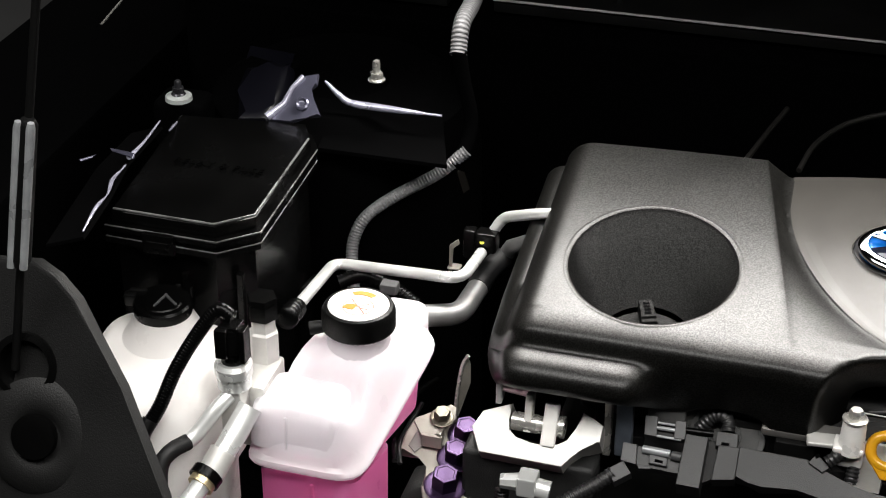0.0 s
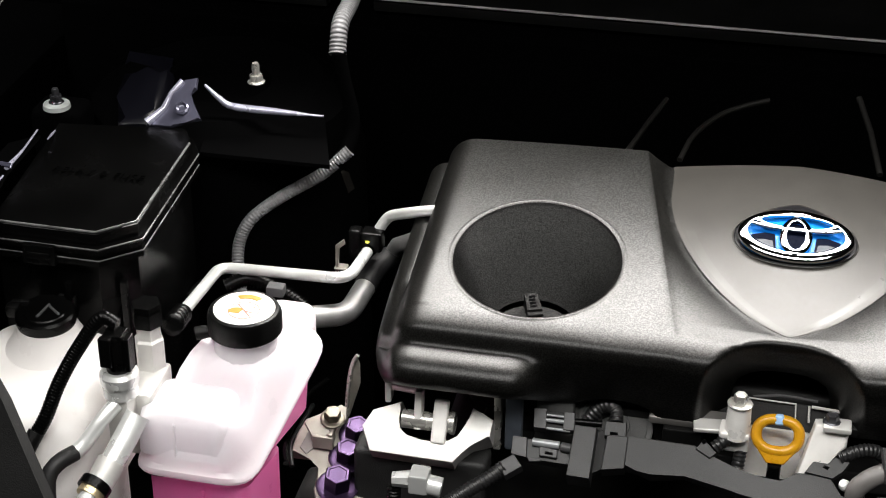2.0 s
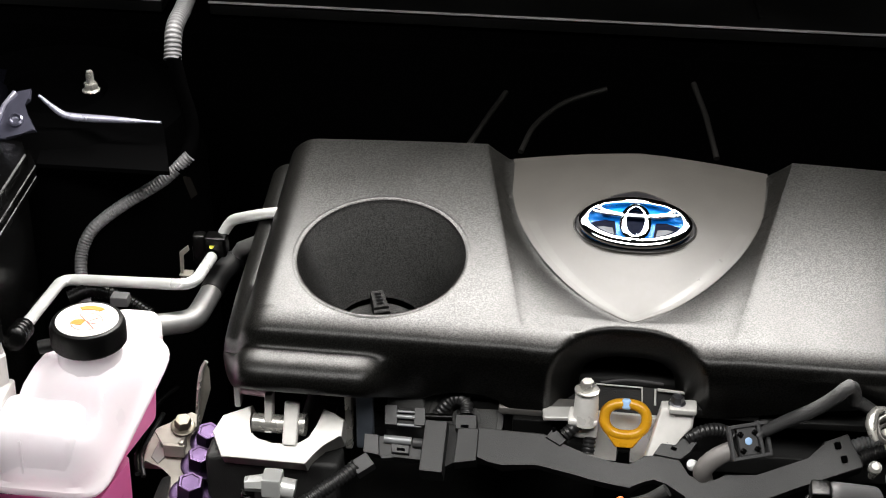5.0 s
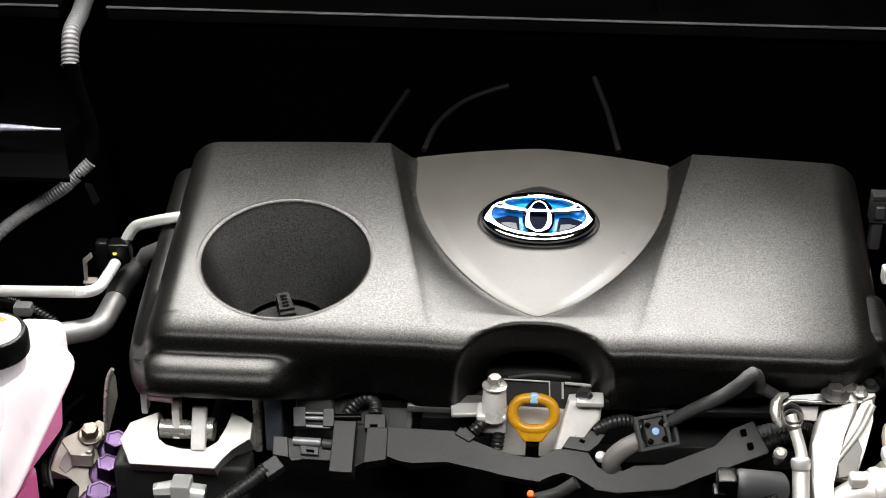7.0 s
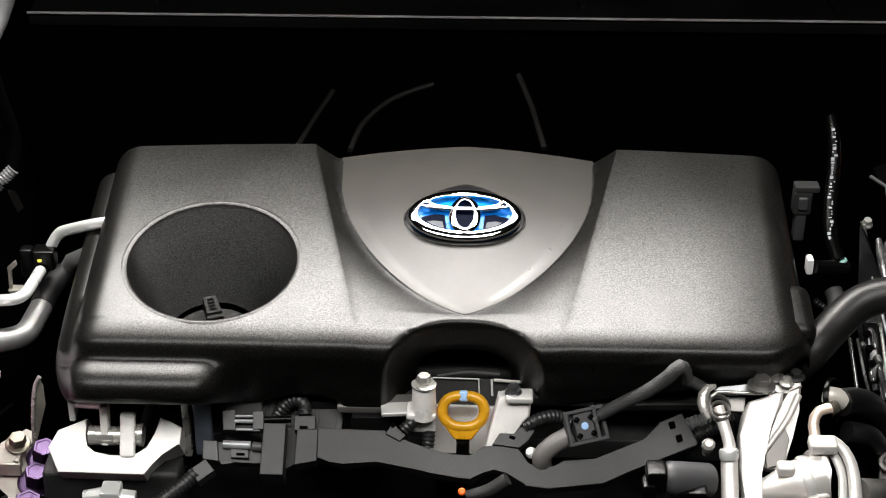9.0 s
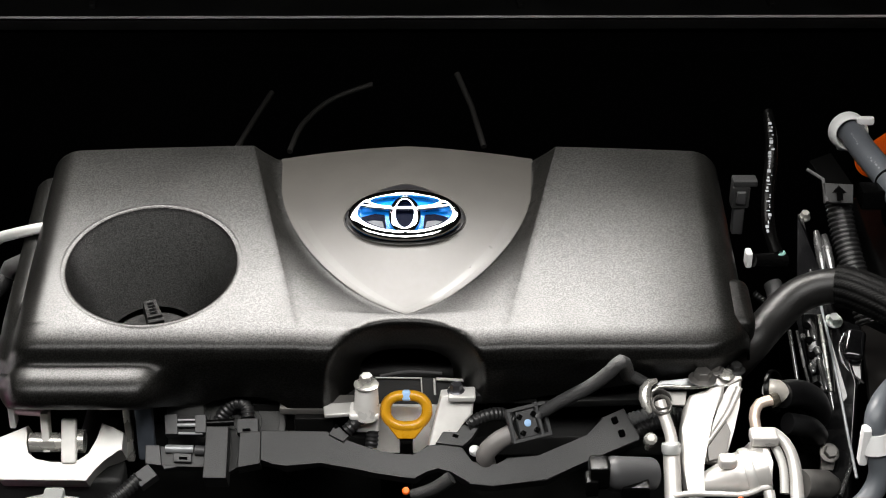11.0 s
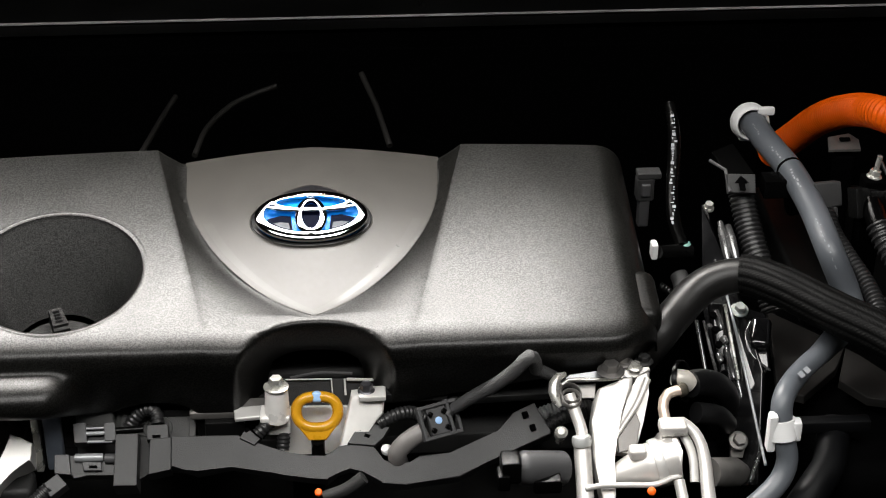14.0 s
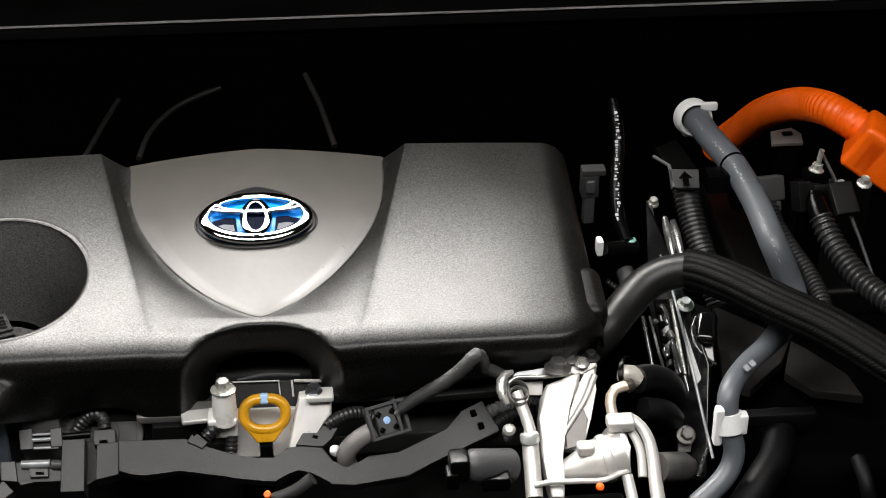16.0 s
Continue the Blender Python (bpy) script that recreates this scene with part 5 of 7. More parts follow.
def front_corner():
    """Soft dark panel in the near corner with the bonnet stay."""
    o = thing("front_corner_panel", (-0.62, 0.86, 0.74), "dark grey grained plastic front corner panel", "trim panel")
    edge = [(-0.6569, 0.9200, 1.0613), (-0.6040, 0.9200, 1.0665), (-0.5858, 0.9200, 1.0576), (-0.5693, 0.9100, 1.0471), (-0.5539, 0.9000, 1.0282), (-0.5286, 0.8800, 0.9993), (-0.4898, 0.8500, 0.9370), (-0.4724, 0.8350, 0.8947), (-0.6414, 0.8350, 0.8558)]
    part("panel", plate(edge, 0.012, 0.004), M_PANEL, o)
    part("hole", lathe([(0.024, -0.012), (0.024, 0.0015), (0.019, 0.003), (0.016, -0.004)], 32, frame_to((-0.6029, 0.8880, 0.9991), PANEL_N)), M_BLACK, o, "black rubber stay grommet")
    part("boss", lathe([(0.043, -0.003), (0.038, 0.0005), (0.030, 0.0030), (0.023, 0.0030), (0.018, 0.0005), (0.012, -0.003)], 48, frame_to((-0.5876, 0.8680, 0.9542), PANEL_N)), M_PANEL, o, "raised round boss")
    # black disc stands in for the dark of the boss's recess
    part("plug", lathe([(0.017, -0.004), (0.016, 0.003), (0.008, 0.005)], 28, frame_to((-0.5904, 0.8670, 0.9558), PANEL_N)), M_BLACK, o)
    part("post", rbox((0.12, 0.06, 0.20), 0.01, 2, pose(-0.63, 0.825, 0.60)), M_BAY, o)
    s = thing("bonnet_stay", (-0.6114, 0.8920, 0.9997), "thin dark bonnet stay with a silvery grip sleeve", "bonnet stay")
    part("rod", sweep([Vector((-0.6101, 0.8870, 0.9960)), Vector((-0.5925, 0.9000, 1.1327)), Vector((-0.5757, 0.9150, 1.2644)), Vector((-0.5641, 0.9300, 1.3691))], 0.0030, 12), M_BLACKM, s)
    part("sleeve", sweep([Vector((-0.5967, 0.8900, 1.0812)), Vector((-0.5957, 0.8900, 1.0858)), Vector((-0.5850, 0.9020, 1.1818)), Vector((-0.5845, 0.9020, 1.1859))], lambda i, k: (0.0055, 0.0068, 0.0068, 0.0045)[i], 20), M_BLACKM, s, "dark sleeve")
    # pale strips painted for the highlights down both sides of the sleeve
    for dx in (-0.0046, 0.0046):
        part("sleeve_highlight", sweep([Vector((-0.5967 + dx, 0.8850, 1.0812)), Vector((-0.5850 + dx, 0.8970, 1.1818)), Vector((-0.5845 + dx, 0.8970, 1.1859))], lambda i, k: (0.0028, 0.0032, 0.0022)[i], 14), M_STEELR, s, "silvery strip for the highlight on the sleeve")


# grey for the highlights on the black box's edges
M_EDGEB = material("black_edge_highlight", (0.10, 0.10, 0.10), 0.3, vary=0.5, stain=60)
# pale colour for highlights on the dark blue pressed edges
M_LIP = material("blue_grey_lip_highlight", (0.50, 0.50, 0.62), 0.25, metal=0.5, vary=0.3, coat=0.4, stain=30)
# lighter copy of the loom black, standing in for light on the ribs
M_LOOML = material("lit_grey_loom", (0.19, 0.19, 0.195), 0.36, vary=0.3, grain=0.1)
M_DUCT = material("brown_grey_duct", (0.016, 0.0145, 0.013), 0.8, spec=0.06, vary=0.4, grain=0.2, stain=18)
M_YDOT = material("yellow_paint", (0.75, 0.68, 0.05), 0.5, vary=0.1)
M_DULL = material("dull_aluminium", (0.27, 0.27, 0.27), 0.42, metal=0.75, vary=0.25, grain=0.3, stain=40)
M_LOOM = material("grey_black_loom", (0.017, 0.017, 0.0175), 0.36, vary=0.25, grain=0.1)
M_BRIGHTB = material("blue_grey_pressed_metal", (0.11, 0.11, 0.155), 0.25, metal=0.5, vary=0.3, coat=0.4, stain=30)
M_STEELR = material("brushed_steel", (0.30, 0.31, 0.32), 0.35, metal=0.4, vary=0.25, stain=60)
M_ZINC = material("pale_zinc", (0.70, 0.74, 0.72), 0.4, metal=0.5, vary=0.15, stain=60)
coolant_reservoir()
washer_tank()
fuse_box()
ac_fittings()
pipes()
looms_left()
strut_tower()
front_corner()


# ---- brackets, plugs and looms along the front of the engine ----
def bracket_front():
    o = thing("lifting_bracket", (-0.3058, 1.1200, 0.7758), "cast aluminium bracket with a U-shaped notch", "bracket")
    u = [(-0.3118, 1.1418, 0.8524), (-0.3134, 1.1360, 0.8481), (-0.3135, 1.1299, 0.8435), (-0.3111, 1.1224, 0.8379), (-0.3037, 1.1181, 0.8346), (-0.2908, 1.1172, 0.8340), (-0.2780, 1.1171, 0.8339), (-0.2681, 1.1177, 0.8343), (-0.2604, 1.1220, 0.8375), (-0.2561, 1.1322, 0.8452), (-0.2528, 1.1433, 0.8535), (-0.2442, 1.1405, 0.8514), (-0.2346, 1.1368, 0.8487), (-0.2352, 1.1247, 0.8396), (-0.2501, 1.1192, 0.8354), (-0.2561, 1.1119, 0.8300), (-0.2620, 1.1047, 0.8246), (-0.3311, 1.1055, 0.8252), (-0.3412, 1.1218, 0.8374), (-0.3346, 1.1337, 0.8463)]
    part("casting", plate(u, 0.026, 0.0016), M_CAST, o)
    # same aluminium as the casting; dark M_IRON stands in for its shade
    part("web", joined(rbox((0.112, 0.030, 0.12), 0.005, 3, Matrix.Translation(Vector((-0.2923, 1.1191, 0.7968)) + Vector((0, 0.012, -0.10))))), M_IRON, o, "casting below, its shade put into a dark metal")
    part("post", rbox((0.06, 0.03, 0.48), 0.004, 2, pose(-0.27, 1.175, 0.30)), M_IRON, o)
    # bright clevis and pin seen in the notch
    k = Vector((-0.2796, 1.1280, 0.8490))
    part("tab", rbox((0.0120, 0.008, 0.036), 0.0020, 3, Matrix.Translation(k + Vector((0.003, -0.0105, -0.0165))) @ pose(0, 0, 0, -30, 0, 0)), M_BOSS, o, "bright upright tab")
    part("tab", rbox((0.0065, 0.012, 0.034), 0.0015, 2, Matrix.Translation(k + Vector((-0.0165, 0.004, -0.014))) @ pose(0, 0, 0, -12, 0, 0)), M_BOSS, o, "bright upright tab")
    part("pin", sweep([k + Vector((-0.030, 0.006, -0.008)), k + Vector((0.010, 0.006, -0.008))], 0.0078, 20), M_STEEL, o, "polished pin")
    part("pin_end", sweep([k + Vector((0.008, 0.005, -0.006)), k + Vector((0.014, 0.005, -0.006))], 0.0095, 18), M_STEEL, o)
    part("sleeve", sweep([k + Vector((-0.042, 0.02, 0.020)), k + Vector((-0.018, 0.02, 0.018))], 0.009, 16), M_PINKM, o, "pinkish plated sleeve")
    part("sleeve_end", rbox((0.005, 0.012, 0.026), 0.001, 2, Matrix.Translation(k + Vector((-0.043, 0.014, 0.004)))), M_ALU, o)
    # drain fitting below
    q = Vector((-0.2845, 1.0850, 0.8174))
    part("fitting", joined(rbox((0.016, 0.018, 0.018), 0.002, 2, Matrix.Translation(q + Vector((0, 0, -0.008)))), sweep([q + Vector((-0.022, -0.002, 0.0)), q + Vector((-0.004, 0, 0.001))], lambda i, s: (0.006, 0.0078)[i], 8), sweep([q + Vector((0.004, 0, -0.002)), q + Vector((0.018, 0, -0.004))], 0.0085, 16)), M_ALU, o, "bright pipe fitting")
    part("fitting_hose", conduit([q + Vector((-0.02, -0.004, -0.006)), q + Vector((-0.020, -0.006, -0.03)), q + Vector((-0.018, -0.004, -0.08))], 0.0058, 0.003), M_BLACK, o)


def engine_mount():
    o = thing("engine_mount", (-0.3766, 1.1213, 0.7741), "dull steel engine mount with purple flange bolts", "engine mount")
    top = [(-0.4027, 1.1669, 0.8036), (-0.3758, 1.1836, 0.8102), (-0.3705, 1.1818, 0.8086), (-0.3677, 1.1713, 0.8021), (-0.3717, 1.1647, 0.7987), (-0.3664, 1.1588, 0.7947), (-0.3457, 1.1580, 0.7918), (-0.3358, 1.1111, 0.7634), (-0.3769, 1.1016, 0.7627), (-0.3830, 1.1158, 0.7716), (-0.3790, 1.1319, 0.7805), (-0.3903, 1.1388, 0.7859), (-0.4093, 1.1368, 0.7869), (-0.4075, 1.1538, 0.7965)]
    part("base_plate", plate(top, 0.010, 0.003), M_PLATE, o)
    part("clip_plate", plate([(-0.4001, 1.1534, 0.8094), (-0.3728, 1.1733, 0.8178), (-0.3676, 1.1720, 0.8164), (-0.3656, 1.1628, 0.8109), (-0.3816, 1.1464, 0.8009), (-0.3845, 1.1422, 0.7988), (-0.3909, 1.1447, 0.8010)], 0.004, 0.001), M_PLATE, o)
    part("pocket", plate([(-0.4017, 1.1422, 0.7909), (-0.3979, 1.1555, 0.7982), (-0.3906, 1.1577, 0.7986), (-0.3895, 1.1444, 0.7907), (-0.3949, 1.1380, 0.7877)], 0.003, 0.001), M_CASTD, o, "darker pressed pocket")
    part("hook", joined(rbox((0.018, 0.004, 0.012), 0.001, 2, Matrix.Translation(Vector((-0.3814, 1.1436, 0.7923)))), rbox((0.004, 0.012, 0.012), 0.001, 2, Matrix.Translation(Vector((-0.3753, 1.1492, 0.7948))))), M_PLATE, o)
    part("bolt", hex_bolt((-0.3774, 1.1607, 0.8110), (0.1, -0.25, 0.95), 0.0072, 0.008, 0.0105), M_BRASSB, o, "dull yellow hexagon bolt")
    part("bolt", hex_bolt((-0.3623, 1.1169, 0.7745), (0.1, -0.2, 0.97), 0.0118, 0.015, 0.0180, 10), M_PURPLE, o, "purple flange bolt")
    part("bolt", hex_bolt((-0.3591, 1.1400, 0.7876), (0.1, -0.2, 0.97), 0.0108, 0.013, 0.0165, 20), M_PURPLE, o, "purple flange bolt")
    part("bolt", hex_bolt((-0.3555, 1.1590, 0.7982), (0.1, -0.2, 0.97), 0.0108, 0.013, 0.0160, 5), M_PURPLE, o, "purple flange bolt")
    part("pillar", rbox((0.09, 0.08, 0.44), 0.01, 2, pose(-0.365, 1.15, 0.30)), M_IRON, o)
    # upright steel tab and thin cable beside it
    t = [(-0.3742, 1.2350, 0.8277), (-0.3715, 1.2350, 0.8184), (-0.3729, 1.2350, 0.8002), (-0.3764, 1.2150, 0.7741), (-0.3811, 1.2150, 0.7736), (-0.3817, 1.2250, 0.8000), (-0.3797, 1.2350, 0.8188)]
    part("upright_tab", plate(t, 0.003, 0.0008), M_PLATE, o)
    part("tab_edge", tube([(-0.3733, 1.2320, 0.8298), (-0.3778, 1.2300, 0.8211), (-0.3798, 1.2220, 0.8023), (-0.3798, 1.2120, 0.7741)], 0.0019, 10), M_STEEL, o, "bright steel edge of the upright tab")
    part("edge_trim", tube([(-0.4069, 1.1200, 0.7891), (-0.4139, 1.1400, 0.7911), (-0.4190, 1.1800, 0.7852), (-0.4203, 1.2300, 0.7801), (-0.4130, 1.2700, 0.7719)], 0.0028, 10), M_BLACK, o, "black edge cable")
    part("edge_trim", tube([(-0.4039, 1.1250, 0.7828), (-0.4106, 1.1450, 0.7878), (-0.4126, 1.1800, 0.7829), (-0.4125, 1.2200, 0.7787)], 0.0022, 10), M_RUBBER, o, "black edge cable")


def harness_tray():
    o = thing("harness_tray", (-0.0267, 1.1132, 0.8237), "dark grey plastic wiring tray along the engine front", "wiring tray")
    top = [(-0.1255, 1.1424, 0.8456), (-0.0723, 1.1418, 0.8451), (-0.0549, 1.1352, 0.8402), (-0.0345, 1.1293, 0.8357), (-0.0164, 1.1254, 0.8328), (-0.0023, 1.1248, 0.8324), (0.0087, 1.1322, 0.8379), (0.0346, 1.1342, 0.8394), (0.0438, 1.1205, 0.8291), (0.0546, 1.1189, 0.8279), (0.0655, 1.1188, 0.8278), (0.0730, 1.1243, 0.8320), (0.0979, 1.1240, 0.8318), (0.1383, 1.1379, 0.8422), (0.1496, 1.1503, 0.8515), (0.1685, 1.1570, 0.8565), (0.1804, 1.1382, 0.8424), (0.1802, 1.1351, 0.8401), (0.1271, 1.1180, 0.8273), (0.1044, 1.1086, 0.8202), (0.0705, 1.1061, 0.8183), (0.0614, 1.1047, 0.8173), (0.0421, 1.1064, 0.8186), (0.0278, 1.1155, 0.8254), (0.0170, 1.1179, 0.8271), (0.0084, 1.1157, 0.8255), (-0.0007, 1.1099, 0.8212), (-0.0120, 1.1111, 0.8221), (-0.0345, 1.1140, 0.8242), (-0.0426, 1.1156, 0.8254), (-0.0770, 1.1216, 0.8299), (-0.1045, 1.1178, 0.8271), (-0.1149, 1.1209, 0.8294), (-0.1253, 1.1218, 0.8301)]
    part("tray", plate(top, 0.016, 0.0012), M_GREYPL, o)
    part("end_block", plate([(-0.1681, 1.1351, 0.8551), (-0.1501, 1.1349, 0.8549), (-0.1505, 1.1007, 0.8293), (-0.1692, 1.1009, 0.8294)], 0.026, 0.0014), M_GREYPL, o)
    part("end_step", plate([(-0.1421, 1.1402, 0.8464), (-0.1253, 1.1400, 0.8463), (-0.1251, 1.1186, 0.8302), (-0.1430, 1.1159, 0.8281)], 0.018, 0.0012), M_GREYPL, o)
    part("end_gap", plate([(-0.1544, 1.1494, 0.8433), (-0.1407, 1.1477, 0.8420), (-0.1416, 1.1236, 0.8239), (-0.1549, 1.1170, 0.8190)], 0.008, 0.001), M_BLACKM, o)
    part("slot", rbox((0.0045, 0.0055, 0.003), 0.0005, 1, Matrix.Translation(Vector((0.1601, 1.1481, 0.8501))) @ pose(0, 0, 0, 37, 0, 20)), M_BAY, o, "dark moulded slot")
    part("slot", rbox((0.0045, 0.0055, 0.003), 0.0005, 1, Matrix.Translation(Vector((0.1654, 1.1393, 0.8435))) @ pose(0, 0, 0, 37, 0, 20)), M_BAY, o, "dark moulded slot")
    part("stay", rbox((0.02, 0.02, 0.20), 0.003, 2, pose(-0.02, 1.155, 0.61)), M_BAY, o)
    # loom clips on the far edge
    part("branch_clip", plate([(-0.0707, 1.1370, 0.8453), (-0.0653, 1.1441, 0.8506), (-0.0539, 1.1361, 0.8446), (-0.0589, 1.1320, 0.8415)], 0.010, 0.001), M_GREYPL, o, "square loom clip")
    part("branch_clip", plate([(0.0155, 1.1311, 0.8408), (0.0267, 1.1461, 0.8521), (0.0498, 1.1409, 0.8482), (0.0446, 1.1342, 0.8431), (0.0372, 1.1290, 0.8392)], 0.010, 0.001), M_GREYPL, o, "angled loom clip")
    part("slot", plate([(-0.0671, 1.1421, 0.8499), (-0.0640, 1.1436, 0.8510), (-0.0621, 1.1417, 0.8495), (-0.0653, 1.1399, 0.8481)], 0.001, 0.0002), M_BAY, o, "dark moulded slot")
    part("slot", plate([(0.0248, 1.1403, 0.8485), (0.0298, 1.1425, 0.8502), (0.0311, 1.1406, 0.8487), (0.0261, 1.1384, 0.8471)], 0.001, 0.0002), M_BAY, o, "dark moulded slot")
    part("slot", plate([(0.0301, 1.1369, 0.8459), (0.0342, 1.1357, 0.8450), (0.0328, 1.1338, 0.8436), (0.0287, 1.1350, 0.8445)], 0.001, 0.0002), M_BAY, o, "dark moulded slot")
    part("branch_loom", conduit([(-0.0563, 1.1400, 0.8462), (-0.0498, 1.1435, 0.8514), (-0.0426, 1.1484, 0.8538), (-0.0373, 1.1523, 0.8504), (-0.0356, 1.1512, 0.8422), (-0.0367, 1.1422, 0.8279)], 0.0054, 0.0034, 0.13), M_LOOM, o)
    part("branch_loom", conduit([(0.0413, 1.1441, 0.8494), (0.0495, 1.1462, 0.8534), (0.0592, 1.1499, 0.8550), (0.0691, 1.1545, 0.8521), (0.0767, 1.1578, 0.8446)], 0.0056, 0.0034, 0.13), M_LOOM, o)
    part("end_loom", conduit([(0.1726, 1.1583, 0.8425), (0.1865, 1.1623, 0.8455), (0.2030, 1.1649, 0.8450), (0.2177, 1.1694, 0.8408)], 0.0060, 0.0034, 0.14), M_LOOML, o)
    part("end_loom", conduit([(0.1781, 1.1496, 0.8360), (0.1922, 1.1562, 0.8409), (0.2123, 1.1629, 0.8409)], 0.0060, 0.0034, 0.14), M_LOOM, o)


def plugs_front():
    o = thing("connector_plug", (-0.1902, 1.1100, 0.8285), "dark grey two-part wiring plugs on the tray", "connector", "connector plugs")
    part("side_tab", plate([(-0.2032, 1.1482, 0.8574), (-0.1930, 1.1486, 0.8577), (-0.1913, 1.1353, 0.8477), (-0.2015, 1.1352, 0.8476)], 0.010, 0.001), M_GREYPL2, o)
    part("side_tab", plate([(-0.1786, 1.1480, 0.8572), (-0.1699, 1.1483, 0.8575), (-0.1684, 1.1362, 0.8484), (-0.1776, 1.1361, 0.8483)], 0.010, 0.001), M_GREYPL2, o)
    part("upper_plug", plate([(-0.1944, 1.1517, 0.8538), (-0.1785, 1.1515, 0.8536), (-0.1772, 1.1400, 0.8450), (-0.1929, 1.1398, 0.8449)], 0.010, 0.001), M_BLACKM, o)
    for p, q, r in (((-0.1932, 1.1470, 0.8527), (-0.1784, 1.1471, 0.8528), 0.0011), ((-0.1925, 1.1427, 0.8508), (-0.1777, 1.1428, 0.8509), 0.0018), ((-0.1968, 1.1382, 0.8461), (-0.1719, 1.1380, 0.8460), 0.0012)):
        part("rod", sweep([Vector(p), Vector(q)], r, 10), M_STEELR, o, "bright rod")
    part("bridge", sweep([Vector((-0.1693, 1.1456, 0.8505)), Vector((-0.1473, 1.1464, 0.8510))], 0.0030, 10), M_BLACK, o)
    part("lower_plug", plate([(-0.2058, 1.1306, 0.8392), (-0.1687, 1.1296, 0.8385), (-0.1676, 1.1164, 0.8286), (-0.2035, 1.1170, 0.8290)], 0.012, 0.0012), M_GREYPL, o, "grey latched plug")
    part("plug_tube", sweep([Vector((-0.2006, 1.1270, 0.8390)), Vector((-0.1784, 1.1267, 0.8388))], 0.0034, 14), M_STEELR, o, "pale lit plug barrel")
    part("plug_tube", sweep([Vector((-0.1769, 1.1260, 0.8383)), Vector((-0.1691, 1.1256, 0.8380))], 0.0040, 14), M_GREYPL2, o)
    part("latch", joined(plate([(-0.1944, 1.1228, 0.8384), (-0.1796, 1.1222, 0.8379), (-0.1791, 1.1166, 0.8337), (-0.1934, 1.1168, 0.8339)], 0.004, 0.0008), plate([(-0.2025, 1.1162, 0.8309), (-0.1933, 1.1163, 0.8309), (-0.1912, 1.1149, 0.8299), (-0.2011, 1.1137, 0.8290)], 0.003, 0.0006)), M_GREYPL2, o)
    part("latch_slot", plate([(-0.1893, 1.1198, 0.8367), (-0.1828, 1.1196, 0.8366), (-0.1825, 1.1178, 0.8352), (-0.1890, 1.1179, 0.8353)], 0.001, 0.0002), M_BAY, o)
    part("boot_top", plate([(-0.2172, 1.1298, 0.8411), (-0.2056, 1.1296, 0.8410), (-0.2034, 1.1161, 0.8308), (-0.2165, 1.1173, 0.8317)], 0.014, 0.0012), M_GREYPL2, o)
    part("boot", plate([(-0.2266, 1.1062, 0.8284), (-0.2137, 1.1141, 0.8344), (-0.2055, 1.1066, 0.8287), (-0.2179, 1.0987, 0.8228)], 0.014, 0.0014), M_GREYPL2, o, "angled grey boot")
    part("lead", conduit([(-0.2204, 1.1078, 0.8246), (-0.2309, 1.0993, 0.8182), (-0.2453, 1.0898, 0.8111), (-0.2616, 1.0786, 0.8027)], 0.0062, 0.0034, 0.13), M_LOOM, o, "grey-black corrugated lead")
    o2 = thing("connector_plug", (-0.1350, 1.1400, 0.8301), "small dark square plug with a curled loom", "connector", "connector plugs")
    part("plug_body", plate([(-0.1448, 1.1480, 0.8535), (-0.1279, 1.1484, 0.8538), (-0.1270, 1.1389, 0.8467), (-0.1443, 1.1381, 0.8461)], 0.014, 0.0012), M_GREYPL, o2)
    part("plug_slot", plate([(-0.1401, 1.1407, 0.8487), (-0.1337, 1.1408, 0.8489), (-0.1335, 1.1389, 0.8475), (-0.1399, 1.1388, 0.8473)], 0.001, 0.0002), M_BAY, o2)
    part("curled_loom", conduit([(-0.1363, 1.1506, 0.8517), (-0.1373, 1.1574, 0.8568), (-0.1420, 1.1609, 0.8594), (-0.1485, 1.1621, 0.8578), (-0.1546, 1.1603, 0.8527), (-0.1606, 1.1578, 0.8446)], 0.0056, 0.0036, 0.13), M_LOOM, o2)
    # dark ledge pieces of the engine front that show between the looms
    o3 = thing("engine_bracket", (-0.1108, 1.1600, 0.8414), "dark metal strips across the engine front", "bracket")
    part("strip", rbox((0.055, 0.006, 0.030), 0.002, 2, Matrix.Translation(Vector((-0.0790, 1.1650, 0.8239)))), M_BLACKM, o3)
    part("strip", rbox((0.10, 0.010, 0.008), 0.002, 2, Matrix.Translation(Vector((-0.0881, 1.1700, 0.8476)))), M_IRON, o3)
    part("strip", rbox((0.014, 0.010, 0.07), 0.002, 2, Matrix.Translation(Vector((-0.2197, 1.1500, 0.8133)))), M_BLUEST, o3, "blue-grey steel strip")
    part("strip", rbox((0.006, 0.010, 0.06), 0.001, 2, Matrix.Translation(Vector((-0.2330, 1.1500, 0.8121)))), M_STEEL, o3)


